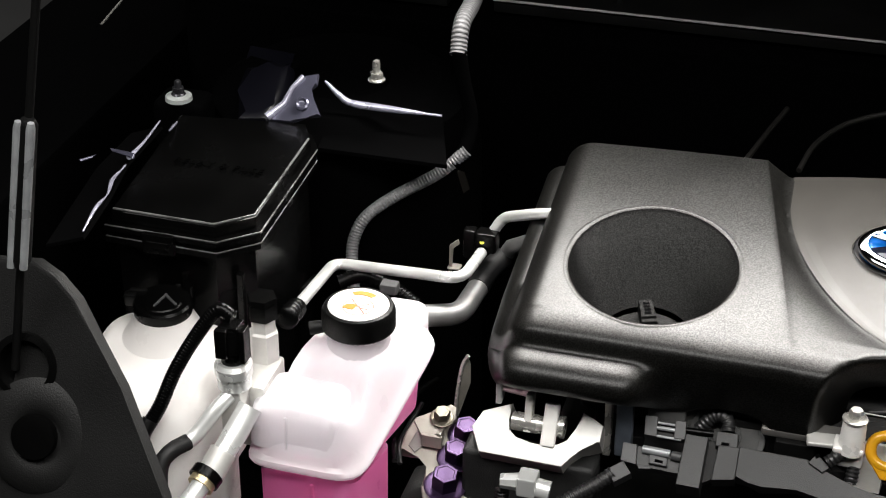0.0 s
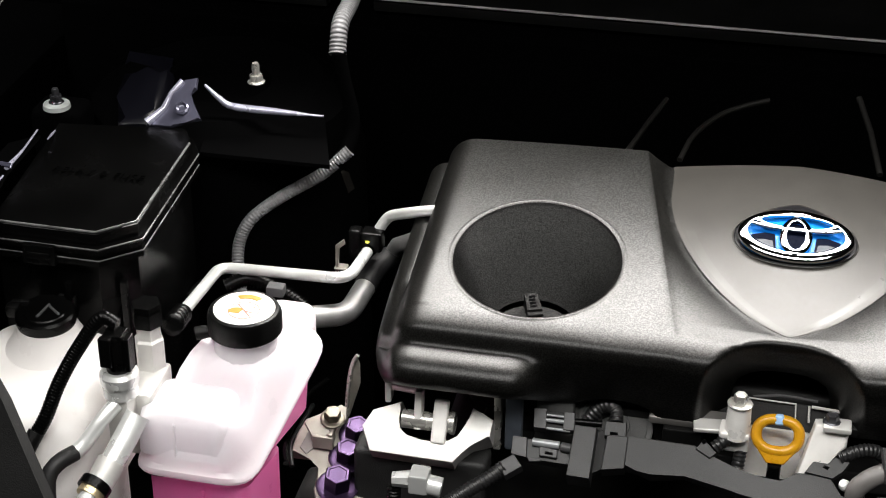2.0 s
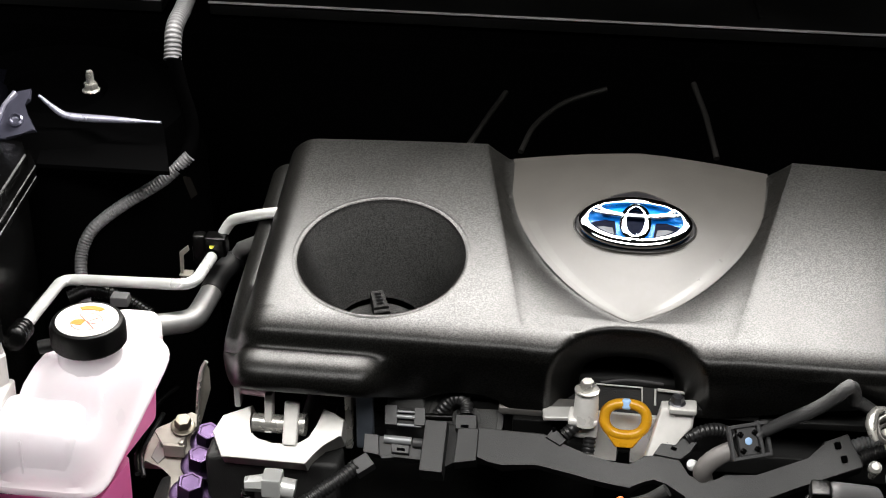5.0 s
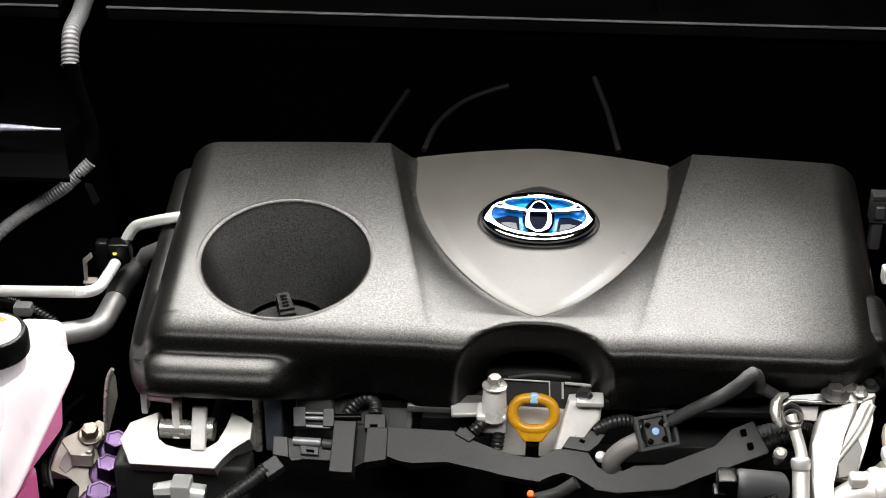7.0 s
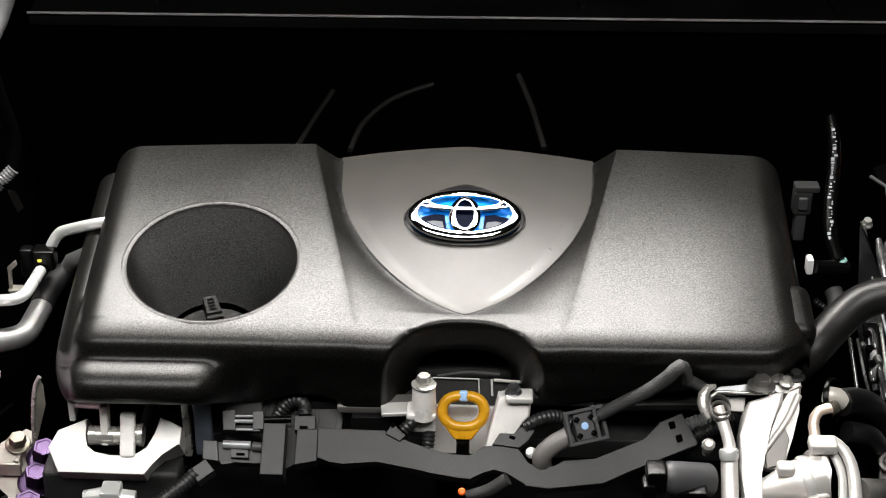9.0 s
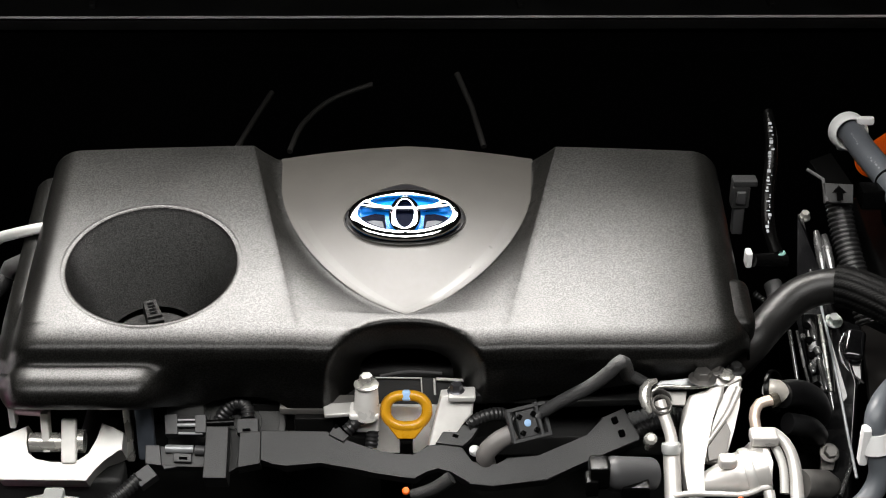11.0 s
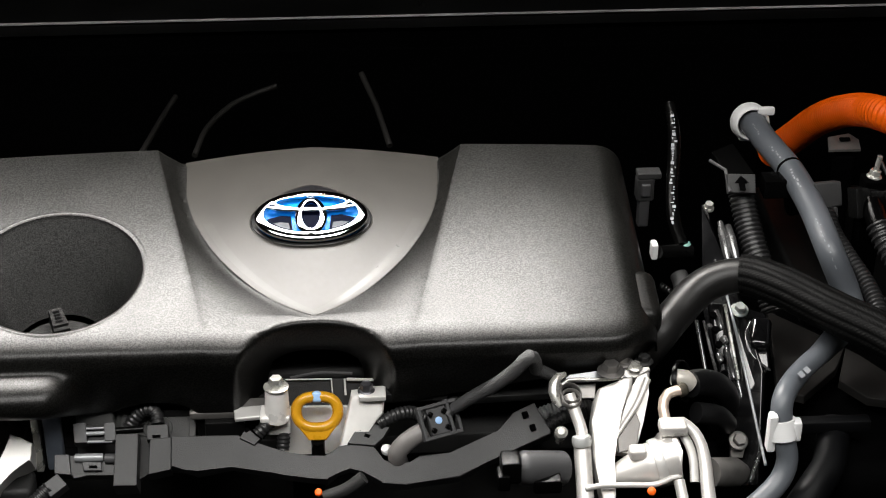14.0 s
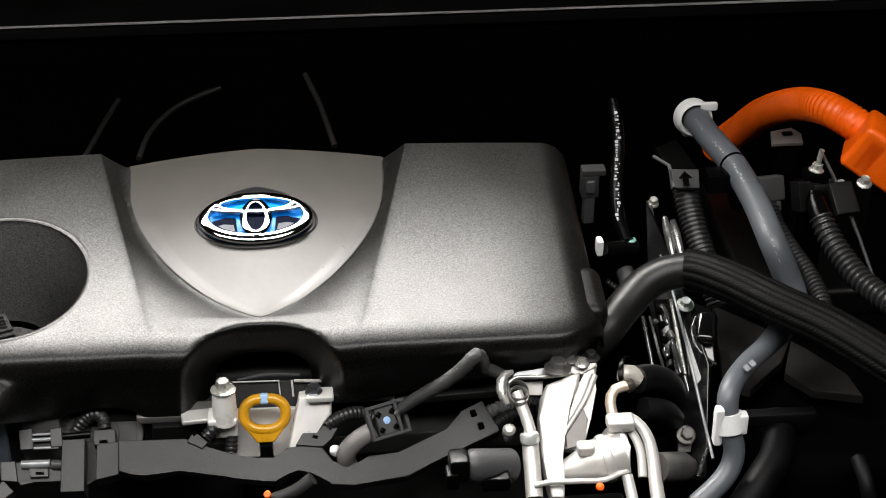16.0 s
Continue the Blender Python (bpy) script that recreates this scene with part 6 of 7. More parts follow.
def cable_clip():
    """Square open clip on the thick lead beside the dipstick."""
    o = thing("cable_clip", (0.0889, 1.1300, 0.8408), "black square clip holding a grey sleeved lead", "cable clip")
    c = Vector((0.0883, 1.1320, 0.8593))
    m = Matrix.Translation(c) @ pose(0, 0, 0, 52, 0, 22)
    frame_pts = [rbox((0.034, 0.003, 0.006), 0.0006, 1, m @ pose(0, 0.0125, 0)), rbox((0.034, 0.003, 0.006), 0.0006, 1, m @ pose(0, -0.0125, 0)), rbox((0.003, 0.025, 0.006), 0.0006, 1, m @ pose(-0.0155, 0, 0)), rbox((0.003, 0.025, 0.006), 0.0006, 1, m @ pose(0.0155, 0, 0)), rbox((0.016, 0.022, 0.004), 0.0006, 1, m @ pose(-0.001, 0, 0)), rbox((0.003, 0.028, 0.006), 0.0006, 1, m @ pose(0.009, 0.001, 0))]
    part("clip_frame", joined(*frame_pts), M_GREYPL2, o)
    part("pin", lathe([(0.0030, 0.003), (0.0030, 0.0046), (0.002, 0.0052)], 18, m @ pose(-0.001, 0, 0)), M_PALEBLUE, o, "pale blue pin")
    for dx, dy in ((-0.007, 0.006), (0.005, 0.006), (-0.007, -0.007), (0.005, -0.007)):
        part("rib", rbox((0.004, 0.004, 0.003), 0.0006, 1, m @ pose(dx, dy, 0.0035, 0, 0, 45)), M_BLACK, o)
    part("lead_sleeve", tube([(0.1010, 1.1340, 0.8686), (0.1159, 1.1320, 0.8812), (0.1370, 1.1290, 0.8971), (0.1513, 1.1270, 0.9120), (0.1583, 1.1280, 0.9204), (0.1637, 1.1340, 0.9143), (0.1671, 1.1400, 0.8996)], lambda i, s: 0.0048 + 0.0008 * min(s * 3, 1), 16), M_SLEEVE, o, "grey fabric-sleeved lead")
    part("lead_neck", tube([(0.0946, 1.1350, 0.8622), (0.1060, 1.1410, 0.8675)], 0.0046, 14), M_GREYPL2, o)
    part("grey_hose", tube([(0.0789, 1.1280, 0.8533), (0.0655, 1.1250, 0.8469), (0.0553, 1.1220, 0.8362), (0.0575, 1.1300, 0.8165)], 0.0078, 16), M_DULLH, o, "pale grey looped hose")
    part("hose_tip", lathe([(0.0042, 0), (0.0048, 0.003), (0.0034, 0.006)], 18, frame_to((0.0480, 1.1300, 0.8317), (-0.4, -0.3, 0.8))), M_WHITEPL, o)
    part("tail", tube([(0.1651, 1.1390, 0.9024), (0.1785, 1.1420, 0.8929), (0.1923, 1.1450, 0.8812)], 0.0050, 12), M_SLEEVE, o)


M_PINKM = material("pinkish_plated_steel", (0.55, 0.40, 0.46), 0.35, metal=0.8, vary=0.3, stain=60)
M_BRASSB = material("olive_zinc_steel", (0.12, 0.108, 0.085), 0.4, metal=0.8, vary=0.25, stain=60)
M_BLUEST = material("blue_grey_steel", (0.20, 0.23, 0.28), 0.4, metal=0.6, vary=0.25, stain=40)
M_SLEEVE = material("grey_fabric_sleeve", (0.035, 0.035, 0.036), 0.6, vary=0.25, grain=0.7, grain_size=900, stain=60)
M_DULLH = material("pale_grey_hose", (0.17, 0.16, 0.155), 0.45, vary=0.2, stain=50)
bracket_front()
engine_mount()
harness_tray()
plugs_front()
cable_clip()


# ---- pump bracket, hoses, looms and power cable on the off side ----
def pump_bracket():
    o = thing("pump_bracket", (0.2269, 1.0900, 0.8109), "bright cast aluminium pump and bracket group", "bracket")
    part("top_plate", plate([(0.1890, 1.1427, 0.8870), (0.1949, 1.1462, 0.8898), (0.2182, 1.1486, 0.8906), (0.2344, 1.1497, 0.8906), (0.2421, 1.1448, 0.8857), (0.2221, 1.1427, 0.8851), (0.1958, 1.1413, 0.8854)], 0.005, 0.001), M_STEELR, o, "grey steel top plate")
    part("plate_lip", tube([(0.1853, 1.1310, 0.8833), (0.1877, 1.1359, 0.8874), (0.1944, 1.1387, 0.8895), (0.2145, 1.1391, 0.8886), (0.2367, 1.1404, 0.8885)], 0.0016, 10), M_STEEL, o, "bright plate edge")
    part("top_wall", plate([(0.1994, 1.1439, 0.8812), (0.2166, 1.1450, 0.8811), (0.2146, 1.1355, 0.8729), (0.2008, 1.1355, 0.8737)], 0.004, 0.001), M_STEELD, o)
    part("boss", plate([(0.2345, 1.1493, 0.8870), (0.2398, 1.1545, 0.8914), (0.2608, 1.1552, 0.8908), (0.2616, 1.1510, 0.8870), (0.2481, 1.1468, 0.8840), (0.2377, 1.1447, 0.8828)], 0.008, 0.002), M_CASTW, o, "pale cast boss")
    for p, r, mat in (((0.2272, 1.1423, 0.8938), 0.0072, M_STEELD), ((0.2394, 1.1579, 0.8914), 0.0056, M_STEELD), ((0.2571, 1.1606, 0.8897), 0.0050, M_IRON), ((0.2484, 1.1507, 0.8907), 0.0040, M_STEEL)):
        part("bolt", hex_bolt(p, r=r, h=r * 0.9, flange=r * 1.55), mat, o, "steel flange bolt")
    # cast arm, its web and the pocket between, shade put into its metal
    part("arm", plate([(0.2177, 1.1345, 0.8844), (0.2352, 1.1394, 0.8876), (0.2462, 1.1425, 0.8898), (0.2442, 1.1338, 0.8822), (0.2342, 1.1198, 0.8706), (0.2255, 1.1048, 0.8582), (0.2252, 1.0908, 0.8464), (0.2246, 1.0750, 0.8334), (0.2241, 1.0638, 0.8244), (0.2133, 1.0638, 0.8251), (0.2115, 1.0750, 0.8343), (0.2079, 1.0942, 0.8505), (0.2093, 1.1135, 0.8667), (0.2132, 1.1275, 0.8785)], 0.014, 0.0035), M_CASTW, o, "pale cast arm")
    part("arm_web", plate([(0.2480, 1.1492, 0.8846), (0.2615, 1.1534, 0.8876), (0.2586, 1.1380, 0.8740), (0.2522, 1.1205, 0.8590), (0.2462, 1.1058, 0.8467), (0.2386, 1.1002, 0.8424), (0.2287, 1.1012, 0.8439), (0.2281, 1.1107, 0.8520), (0.2364, 1.1261, 0.8648), (0.2459, 1.1394, 0.8760)], 0.010, 0.0025), M_CASTW, o, "pale cast web")
    part("arm_pocket", plate([(0.2459, 1.1233, 0.8674), (0.2491, 1.1163, 0.8611), (0.2439, 1.1009, 0.8482), (0.2299, 1.0978, 0.8464), (0.2296, 1.1065, 0.8539)], 0.003, 0.001), M_CASTD, o, "cast pocket, its shade put into a darker metal")
    part("arm_rib", tube([(0.2574, 1.1421, 0.8856), (0.2482, 1.1278, 0.8735), (0.2364, 1.1148, 0.8629), (0.2276, 1.1057, 0.8557)], lambda i, s: 0.0030 - 0.0012 * s, 12), M_CASTW, o)
    # hooked clamp and the tube it holds
    part("hook", tube([(0.1907, 1.1392, 0.8948), (0.1836, 1.1371, 0.8934), (0.1802, 1.1308, 0.8881), (0.1808, 1.1238, 0.8820), (0.1844, 1.1189, 0.8776)], lambda i, s: 0.0018 + 0.0030 * math.sin(math.pi * s), 14), M_STEEL, o, "bright bent hook")
    part("clamp", oval(0.0082, 0.0082, 0.0026, 0.0050, frame_to((0.1929, 1.1296, 0.8816), (0.15, -0.5, 0.85))), M_STEELD, o, "dark spring clamp")
    part("clamp", oval(0.0076, 0.0076, 0.0024, 0.0040, frame_to((0.1932, 1.1248, 0.8805), (0.15, -0.5, 0.85))), M_STEELD, o, "dark spring clamp")
    part("tube", tube([(0.1925, 1.1296, 0.8816), (0.1953, 1.1219, 0.8748), (0.1988, 1.1128, 0.8668), (0.2007, 1.1058, 0.8607), (0.2000, 1.0960, 0.8525), (0.1998, 1.0820, 0.8409), (0.1995, 1.0638, 0.8261)], lambda i, s: 0.0048 + 0.0020 * min(max((s - 0.42) / 0.06, 0), 1), 18), M_CASTW, o, "bright steel tube")
    part("tube_collar", lathe([(0.0070, -0.002), (0.0078, 0.0), (0.0078, 0.004), (0.0070, 0.006)], 24, frame_to((0.1995, 1.0965, 0.8577), (-0.1, 0.4, 0.9))), M_ALU, o)
    part("stud", lathe([(0.0030, -0.012), (0.0030, -0.002), (0.0052, 0.0), (0.0052, 0.006), (0.003, 0.008)], 14, frame_to((0.1834, 1.1044, 0.8606), (0.0, -0.5, 0.85))), M_STEEL, o)
    # pump: cone, flange ring, body, head and levers
    c = Vector((0.2555, 1.0913, 0.8385))
    axis = Vector((0.93, 0.10, 0.22))
    part("barrel", lathe([(0.0050, -0.040), (0.0075, -0.034), (0.0085, -0.030), (0.0165, -0.006), (0.0178, -0.002), (0.0178, 0.020)], 32, frame_to(c, axis)), M_CASTW, o, "pale cast pump barrel")
    part("flange", lathe([(0.0188, -0.002), (0.0198, 0.0), (0.0198, 0.004), (0.0188, 0.006)], 36, frame_to(c + axis * 0.003, axis)), M_CAST, o, "cast flange ring")
    part("lug", rbox((0.014, 0.012, 0.010), 0.003, 3, Matrix.Translation(Vector((0.2425, 1.0875, 0.8489)))), M_CASTW, o)
    part("body", plate([(0.2615, 1.1019, 0.8629), (0.2772, 1.1033, 0.8631), (0.2790, 1.0900, 0.8518), (0.2775, 1.0732, 0.8379), (0.2627, 1.0704, 0.8366), (0.2622, 1.0865, 0.8499)], 0.020, 0.004), M_CASTW, o, "pale cast pump body")
    part("head", rbox((0.022, 0.016, 0.010), 0.0028, 3, Matrix.Translation(Vector((0.2724, 1.1036, 0.8605)))), M_CASTW, o)
    part("lever", sweep(spline([(0.2802, 1.1102, 0.8657), (0.2887, 1.1053, 0.8610), (0.2947, 1.0962, 0.8528), (0.2966, 1.0843, 0.8426), (0.2965, 1.0710, 0.8316), (0.2971, 1.0570, 0.8201)], 0.006), lambda i, s: 0.0048 + 0.0018 * s, 14, 0.8), M_CASTW, o, "pale curved lever")
    part("lever", sweep(spline([(0.2781, 1.1073, 0.8602), (0.2837, 1.1010, 0.8544), (0.2877, 1.0905, 0.8453), (0.2872, 1.0748, 0.8321)], 0.006), 0.0042, 14, 0.7), M_CAST, o, "grey curved lever")
    part("lower_lip", tube([(0.1989, 1.0655, 0.8370), (0.2112, 1.0676, 0.8379), (0.2327, 1.0683, 0.8369), (0.2544, 1.0690, 0.8360), (0.2676, 1.0732, 0.8386)], 0.0024, 10), M_CASTW, o, "bright lower flange edge")
    part("drop_pipe", sweep([Vector((0.2744, 1.0748, 0.8347)), Vector((0.2768, 1.0594, 0.8219))], 0.0046, 14), M_CASTW, o)
    part("pedestal", rbox((0.10, 0.04, 0.46), 0.004, 2, pose(0.24, 1.13, 0.30)), M_IRON, o)
    part("lamp_dot", lathe([(0.0035, 0), (0.003, 0.002), (0.001, 0.003)], 12, frame_to((0.2503, 1.0608, 0.8360), (0, -0.7, 0.7))), M_ORANGE, o, "small orange cap")
    part("fitting_pipe", tube([(0.2690, 1.1128, 0.8623), (0.2676, 1.1233, 0.8715), (0.2713, 1.1303, 0.8774), (0.2791, 1.1331, 0.8794), (0.2848, 1.1338, 0.8797)], 0.0044, 16), M_COPPER, o, "bronzed bent pipe")
    part("fitting_ring", lathe([(0.0058, 0), (0.0058, 0.004), (0.005, 0.006)], 20, frame_to((0.2819, 1.1331, 0.8793), (0.8, 0.3, 0.1))), M_BRASSB, o)
    part("union", sweep([Vector((0.2805, 1.1500, 0.8812)), Vector((0.2891, 1.1500, 0.8778)), Vector((0.2950, 1.1500, 0.8735))], lambda i, s: (0.0070, 0.0088, 0.0078)[i], 18), M_WPLATE, o, "pale plated union")
    part("union_clamp", oval(0.0165, 0.0165, 0.003, 0.004, frame_to((0.2876, 1.1550, 0.8728), (0.75, -0.4, 0.35))), M_BLACK, o, "black spring clamp")
    part("elbow", tube([(0.2940, 1.1500, 0.8736), (0.3076, 1.1600, 0.8680), (0.3241, 1.1750, 0.8527), (0.3355, 1.1900, 0.8318), (0.3427, 1.2100, 0.8037), (0.3437, 1.2250, 0.7779)], 0.0112, 18), M_RUBBER, o, "black rubber elbow")
    part("elbow", tube([(0.2976, 1.1350, 0.8558), (0.3107, 1.1400, 0.8502), (0.3215, 1.1500, 0.8401), (0.3335, 1.1700, 0.8180)], 0.0088, 18), M_RUBBER, o, "black rubber stub")
    part("motor", sweep([Vector((0.1479, 1.0700, 0.8558)), Vector((0.1505, 1.0700, 0.8556)), Vector((0.1823, 1.0850, 0.8429))], lambda i, s: (0.011, 0.0138, 0.0138)[i], 24), M_GREYPL2, o, "dark grey cylindrical actuator")
    part("motor_cap", joined(rbox((0.016, 0.02, 0.02), 0.003, 2, Matrix.Translation(Vector((0.1399, 1.0650, 0.8510)))), rbox((0.010, 0.016, 0.014), 0.002, 2, Matrix.Translation(Vector((0.1341, 1.0600, 0.8471)))), rbox((0.022, 0.016, 0.012), 0.002, 2, Matrix.Translation(Vector((0.1686, 1.0650, 0.8394))))), M_BLACK, o)
    part("cylinder", sweep([Vector((0.3042, 1.1000, 0.8211)), Vector((0.3292, 1.1150, 0.8090)), Vector((0.3377, 1.1200, 0.8045))], lambda i, s: (0.0125, 0.0125, 0.008)[i], 18), M_STEELD, o, "dull steel barrel")


def side_rail():
    """Black pressed frame with ribs and bolts beside the engine."""
    o = thing("side_frame", (0.3416, 1.1200, 0.7844), "black painted ribbed steel frame with bolts", "bracket")
    part("web", plate([(0.3410, 1.3450, 0.9285), (0.3515, 1.2900, 0.9013), (0.3621, 1.2000, 0.8533), (0.3655, 1.1500, 0.7653), (0.3473, 1.1500, 0.7667), (0.3375, 1.2000, 0.8200), (0.3267, 1.2700, 0.8685)], 0.006), M_GLOSSB, o)
    part("outer_plate", plate([(0.3501, 1.2650, 0.8788), (0.3795, 1.2500, 0.8747), (0.3763, 1.2100, 0.8456), (0.3579, 1.2000, 0.8245), (0.3564, 1.2150, 0.8436)], 0.008, 0.002), M_GLOSSB, o)
    # M_RODS parts carry the gloss frame's highlights in their paler metal
    for a, b in (((0.3400, 1.3400, 0.9284), (0.3436, 1.2950, 0.8988)), ((0.3410, 1.2620, 0.8784), (0.3607, 1.1650, 0.7842)), ((0.3220, 1.2620, 0.8621), (0.3286, 1.2150, 0.8161)), ((0.3622, 1.1600, 0.7938), (0.3476, 1.1300, 0.7850))):
        part("rib", sweep([Vector(a), Vector(a).lerp(Vector(b), 0.5), Vector(b)], 0.0020, 10), M_RODS, o)
    near_eye = lambda q, k=0.012: Vector(q) + (Vector((0, 0, 1.68)) - Vector(q)).normalized() * k
    for a, b in (((0.3504, 1.3250, 0.9246), (0.3536, 1.2950, 0.9011)), ((0.3565, 1.3200, 0.9241), (0.3612, 1.2920, 0.8996))):
        a, b = near_eye(a), near_eye(b)
        part("rod", sweep([a, a.lerp(b, 0.3), a.lerp(b, 0.7), b], lambda i, s: (0.0025, 0.0040, 0.0040, 0.0025)[i], 14), M_RODS, o)
    # slotted channel along the plate
    part("channel", plate([near_eye(q) for q in ((0.3334, 1.2680, 0.8763), (0.3455, 1.2680, 0.8755), (0.3529, 1.2220, 0.8251), (0.3400, 1.2220, 0.8236))], 0.010, 0.003), M_GLOSSB, o, "gloss black slotted channel")
    # bright strip painted for the highlight along the frame's edge
    part("channel_lip", sweep([near_eye((0.3470, 1.2660, 0.8755), 0.014), near_eye((0.3538, 1.2220, 0.8262), 0.014)], 0.0016, 10), M_STEEL, o, "lip with its highlight put into bright steel")
    a, b = near_eye((0.3355, 1.2620, 0.8700), 0.0135), near_eye((0.3426, 1.2260, 0.8284), 0.0135)
    for k in (0.05, 0.28, 0.52, 0.76, 0.98):
        part("slot", lathe([(0.0032, -0.001), (0.0032, 0.0012), (0.002, 0.0014)], 14, frame_to(a.lerp(b, k), (0, -0.35, 0.94))), M_BAY, o, "dark slot")
    part("pocket", sweep(spline([(0.3651, 1.2450, 0.8701), (0.3595, 1.2350, 0.8623), (0.3620, 1.2250, 0.8530), (0.3690, 1.2150, 0.8475), (0.3757, 1.2050, 0.8462)], 0.004), 0.0011, 10), M_RODS, o, "pocket edge, highlight put into paler steel")
    part("outer_lip", sweep(spline([(0.3474, 1.2650, 0.8847), (0.3474, 1.2275, 0.8765), (0.3486, 1.1900, 0.8609), (0.3538, 1.1525, 0.8292), (0.3544, 1.1150, 0.8152)], 0.006), 0.0013, 10), M_STEELR, o, "lip with its highlight put into bright steel")
    part("inner_lip", sweep([Vector((0.3254, 1.2500, 0.8692)), Vector((0.3291, 1.2250, 0.8503)), Vector((0.3309, 1.2000, 0.8408))], 0.0014, 10), M_RODS, o)
    for a, b, r in (((0.3362, 1.2620, 0.8785), (0.3395, 1.2400, 0.8661), 0.0032), ((0.3391, 1.2350, 0.8635), (0.3419, 1.2300, 0.8579), 0.0030), ((0.3416, 1.2280, 0.8563), (0.3440, 1.2000, 0.8429), 0.0026), ((0.3284, 1.2450, 0.8693), (0.3295, 1.2400, 0.8667), 0.0026), ((0.3343, 1.2250, 0.8529), (0.3354, 1.2150, 0.8496), 0.0028)):
        p, q = Vector(a), Vector(b)
        part("bead", sweep([p, p.lerp(q, 0.2), p.lerp(q, 0.8), q], lambda i, k: (0.4, 1.0, 1.0, 0.4)[i] * r, 12), M_RODS, o, "paler bead for a glint on the pressed frame")
    part("pocket_dome", rbox((0.018, 0.030, 0.010), 0.005, 3, Matrix.Translation(Vector((0.3721, 1.2350, 0.8615))) @ pose(0, 0, 0, 25, 0, -15)), M_GLOSSB, o)
    part("bolt", hex_bolt((0.3574, 1.2560, 0.8753), (0.0, -0.35, 0.94), 0.0048, 0.005, 0.0078), M_ZINC, o, "zinc flange bolt")
    part("bolt", joined(hex_bolt((0.3436, 1.1650, 0.8033), (0.1, -0.6, 0.8), 0.0058, 0.005, 0.0085), plate([(0.3386, 1.1750, 0.8094), (0.3527, 1.1700, 0.8019), (0.3479, 1.1600, 0.7889), (0.3372, 1.1600, 0.7897)], 0.003)), M_STEELD, o, "steel bolt on a lug")
    part("bolt", joined(hex_bolt((0.3436, 1.3450, 0.9272), (0, -0.3, 0.95), 0.0040, 0.005, 0.0052)), M_STEEL, o, "small steel bolt")
    part("leg", rbox((0.03, 0.05, 0.46), 0.004, 2, pose(0.345, 1.20, 0.30)), M_BAY, o)


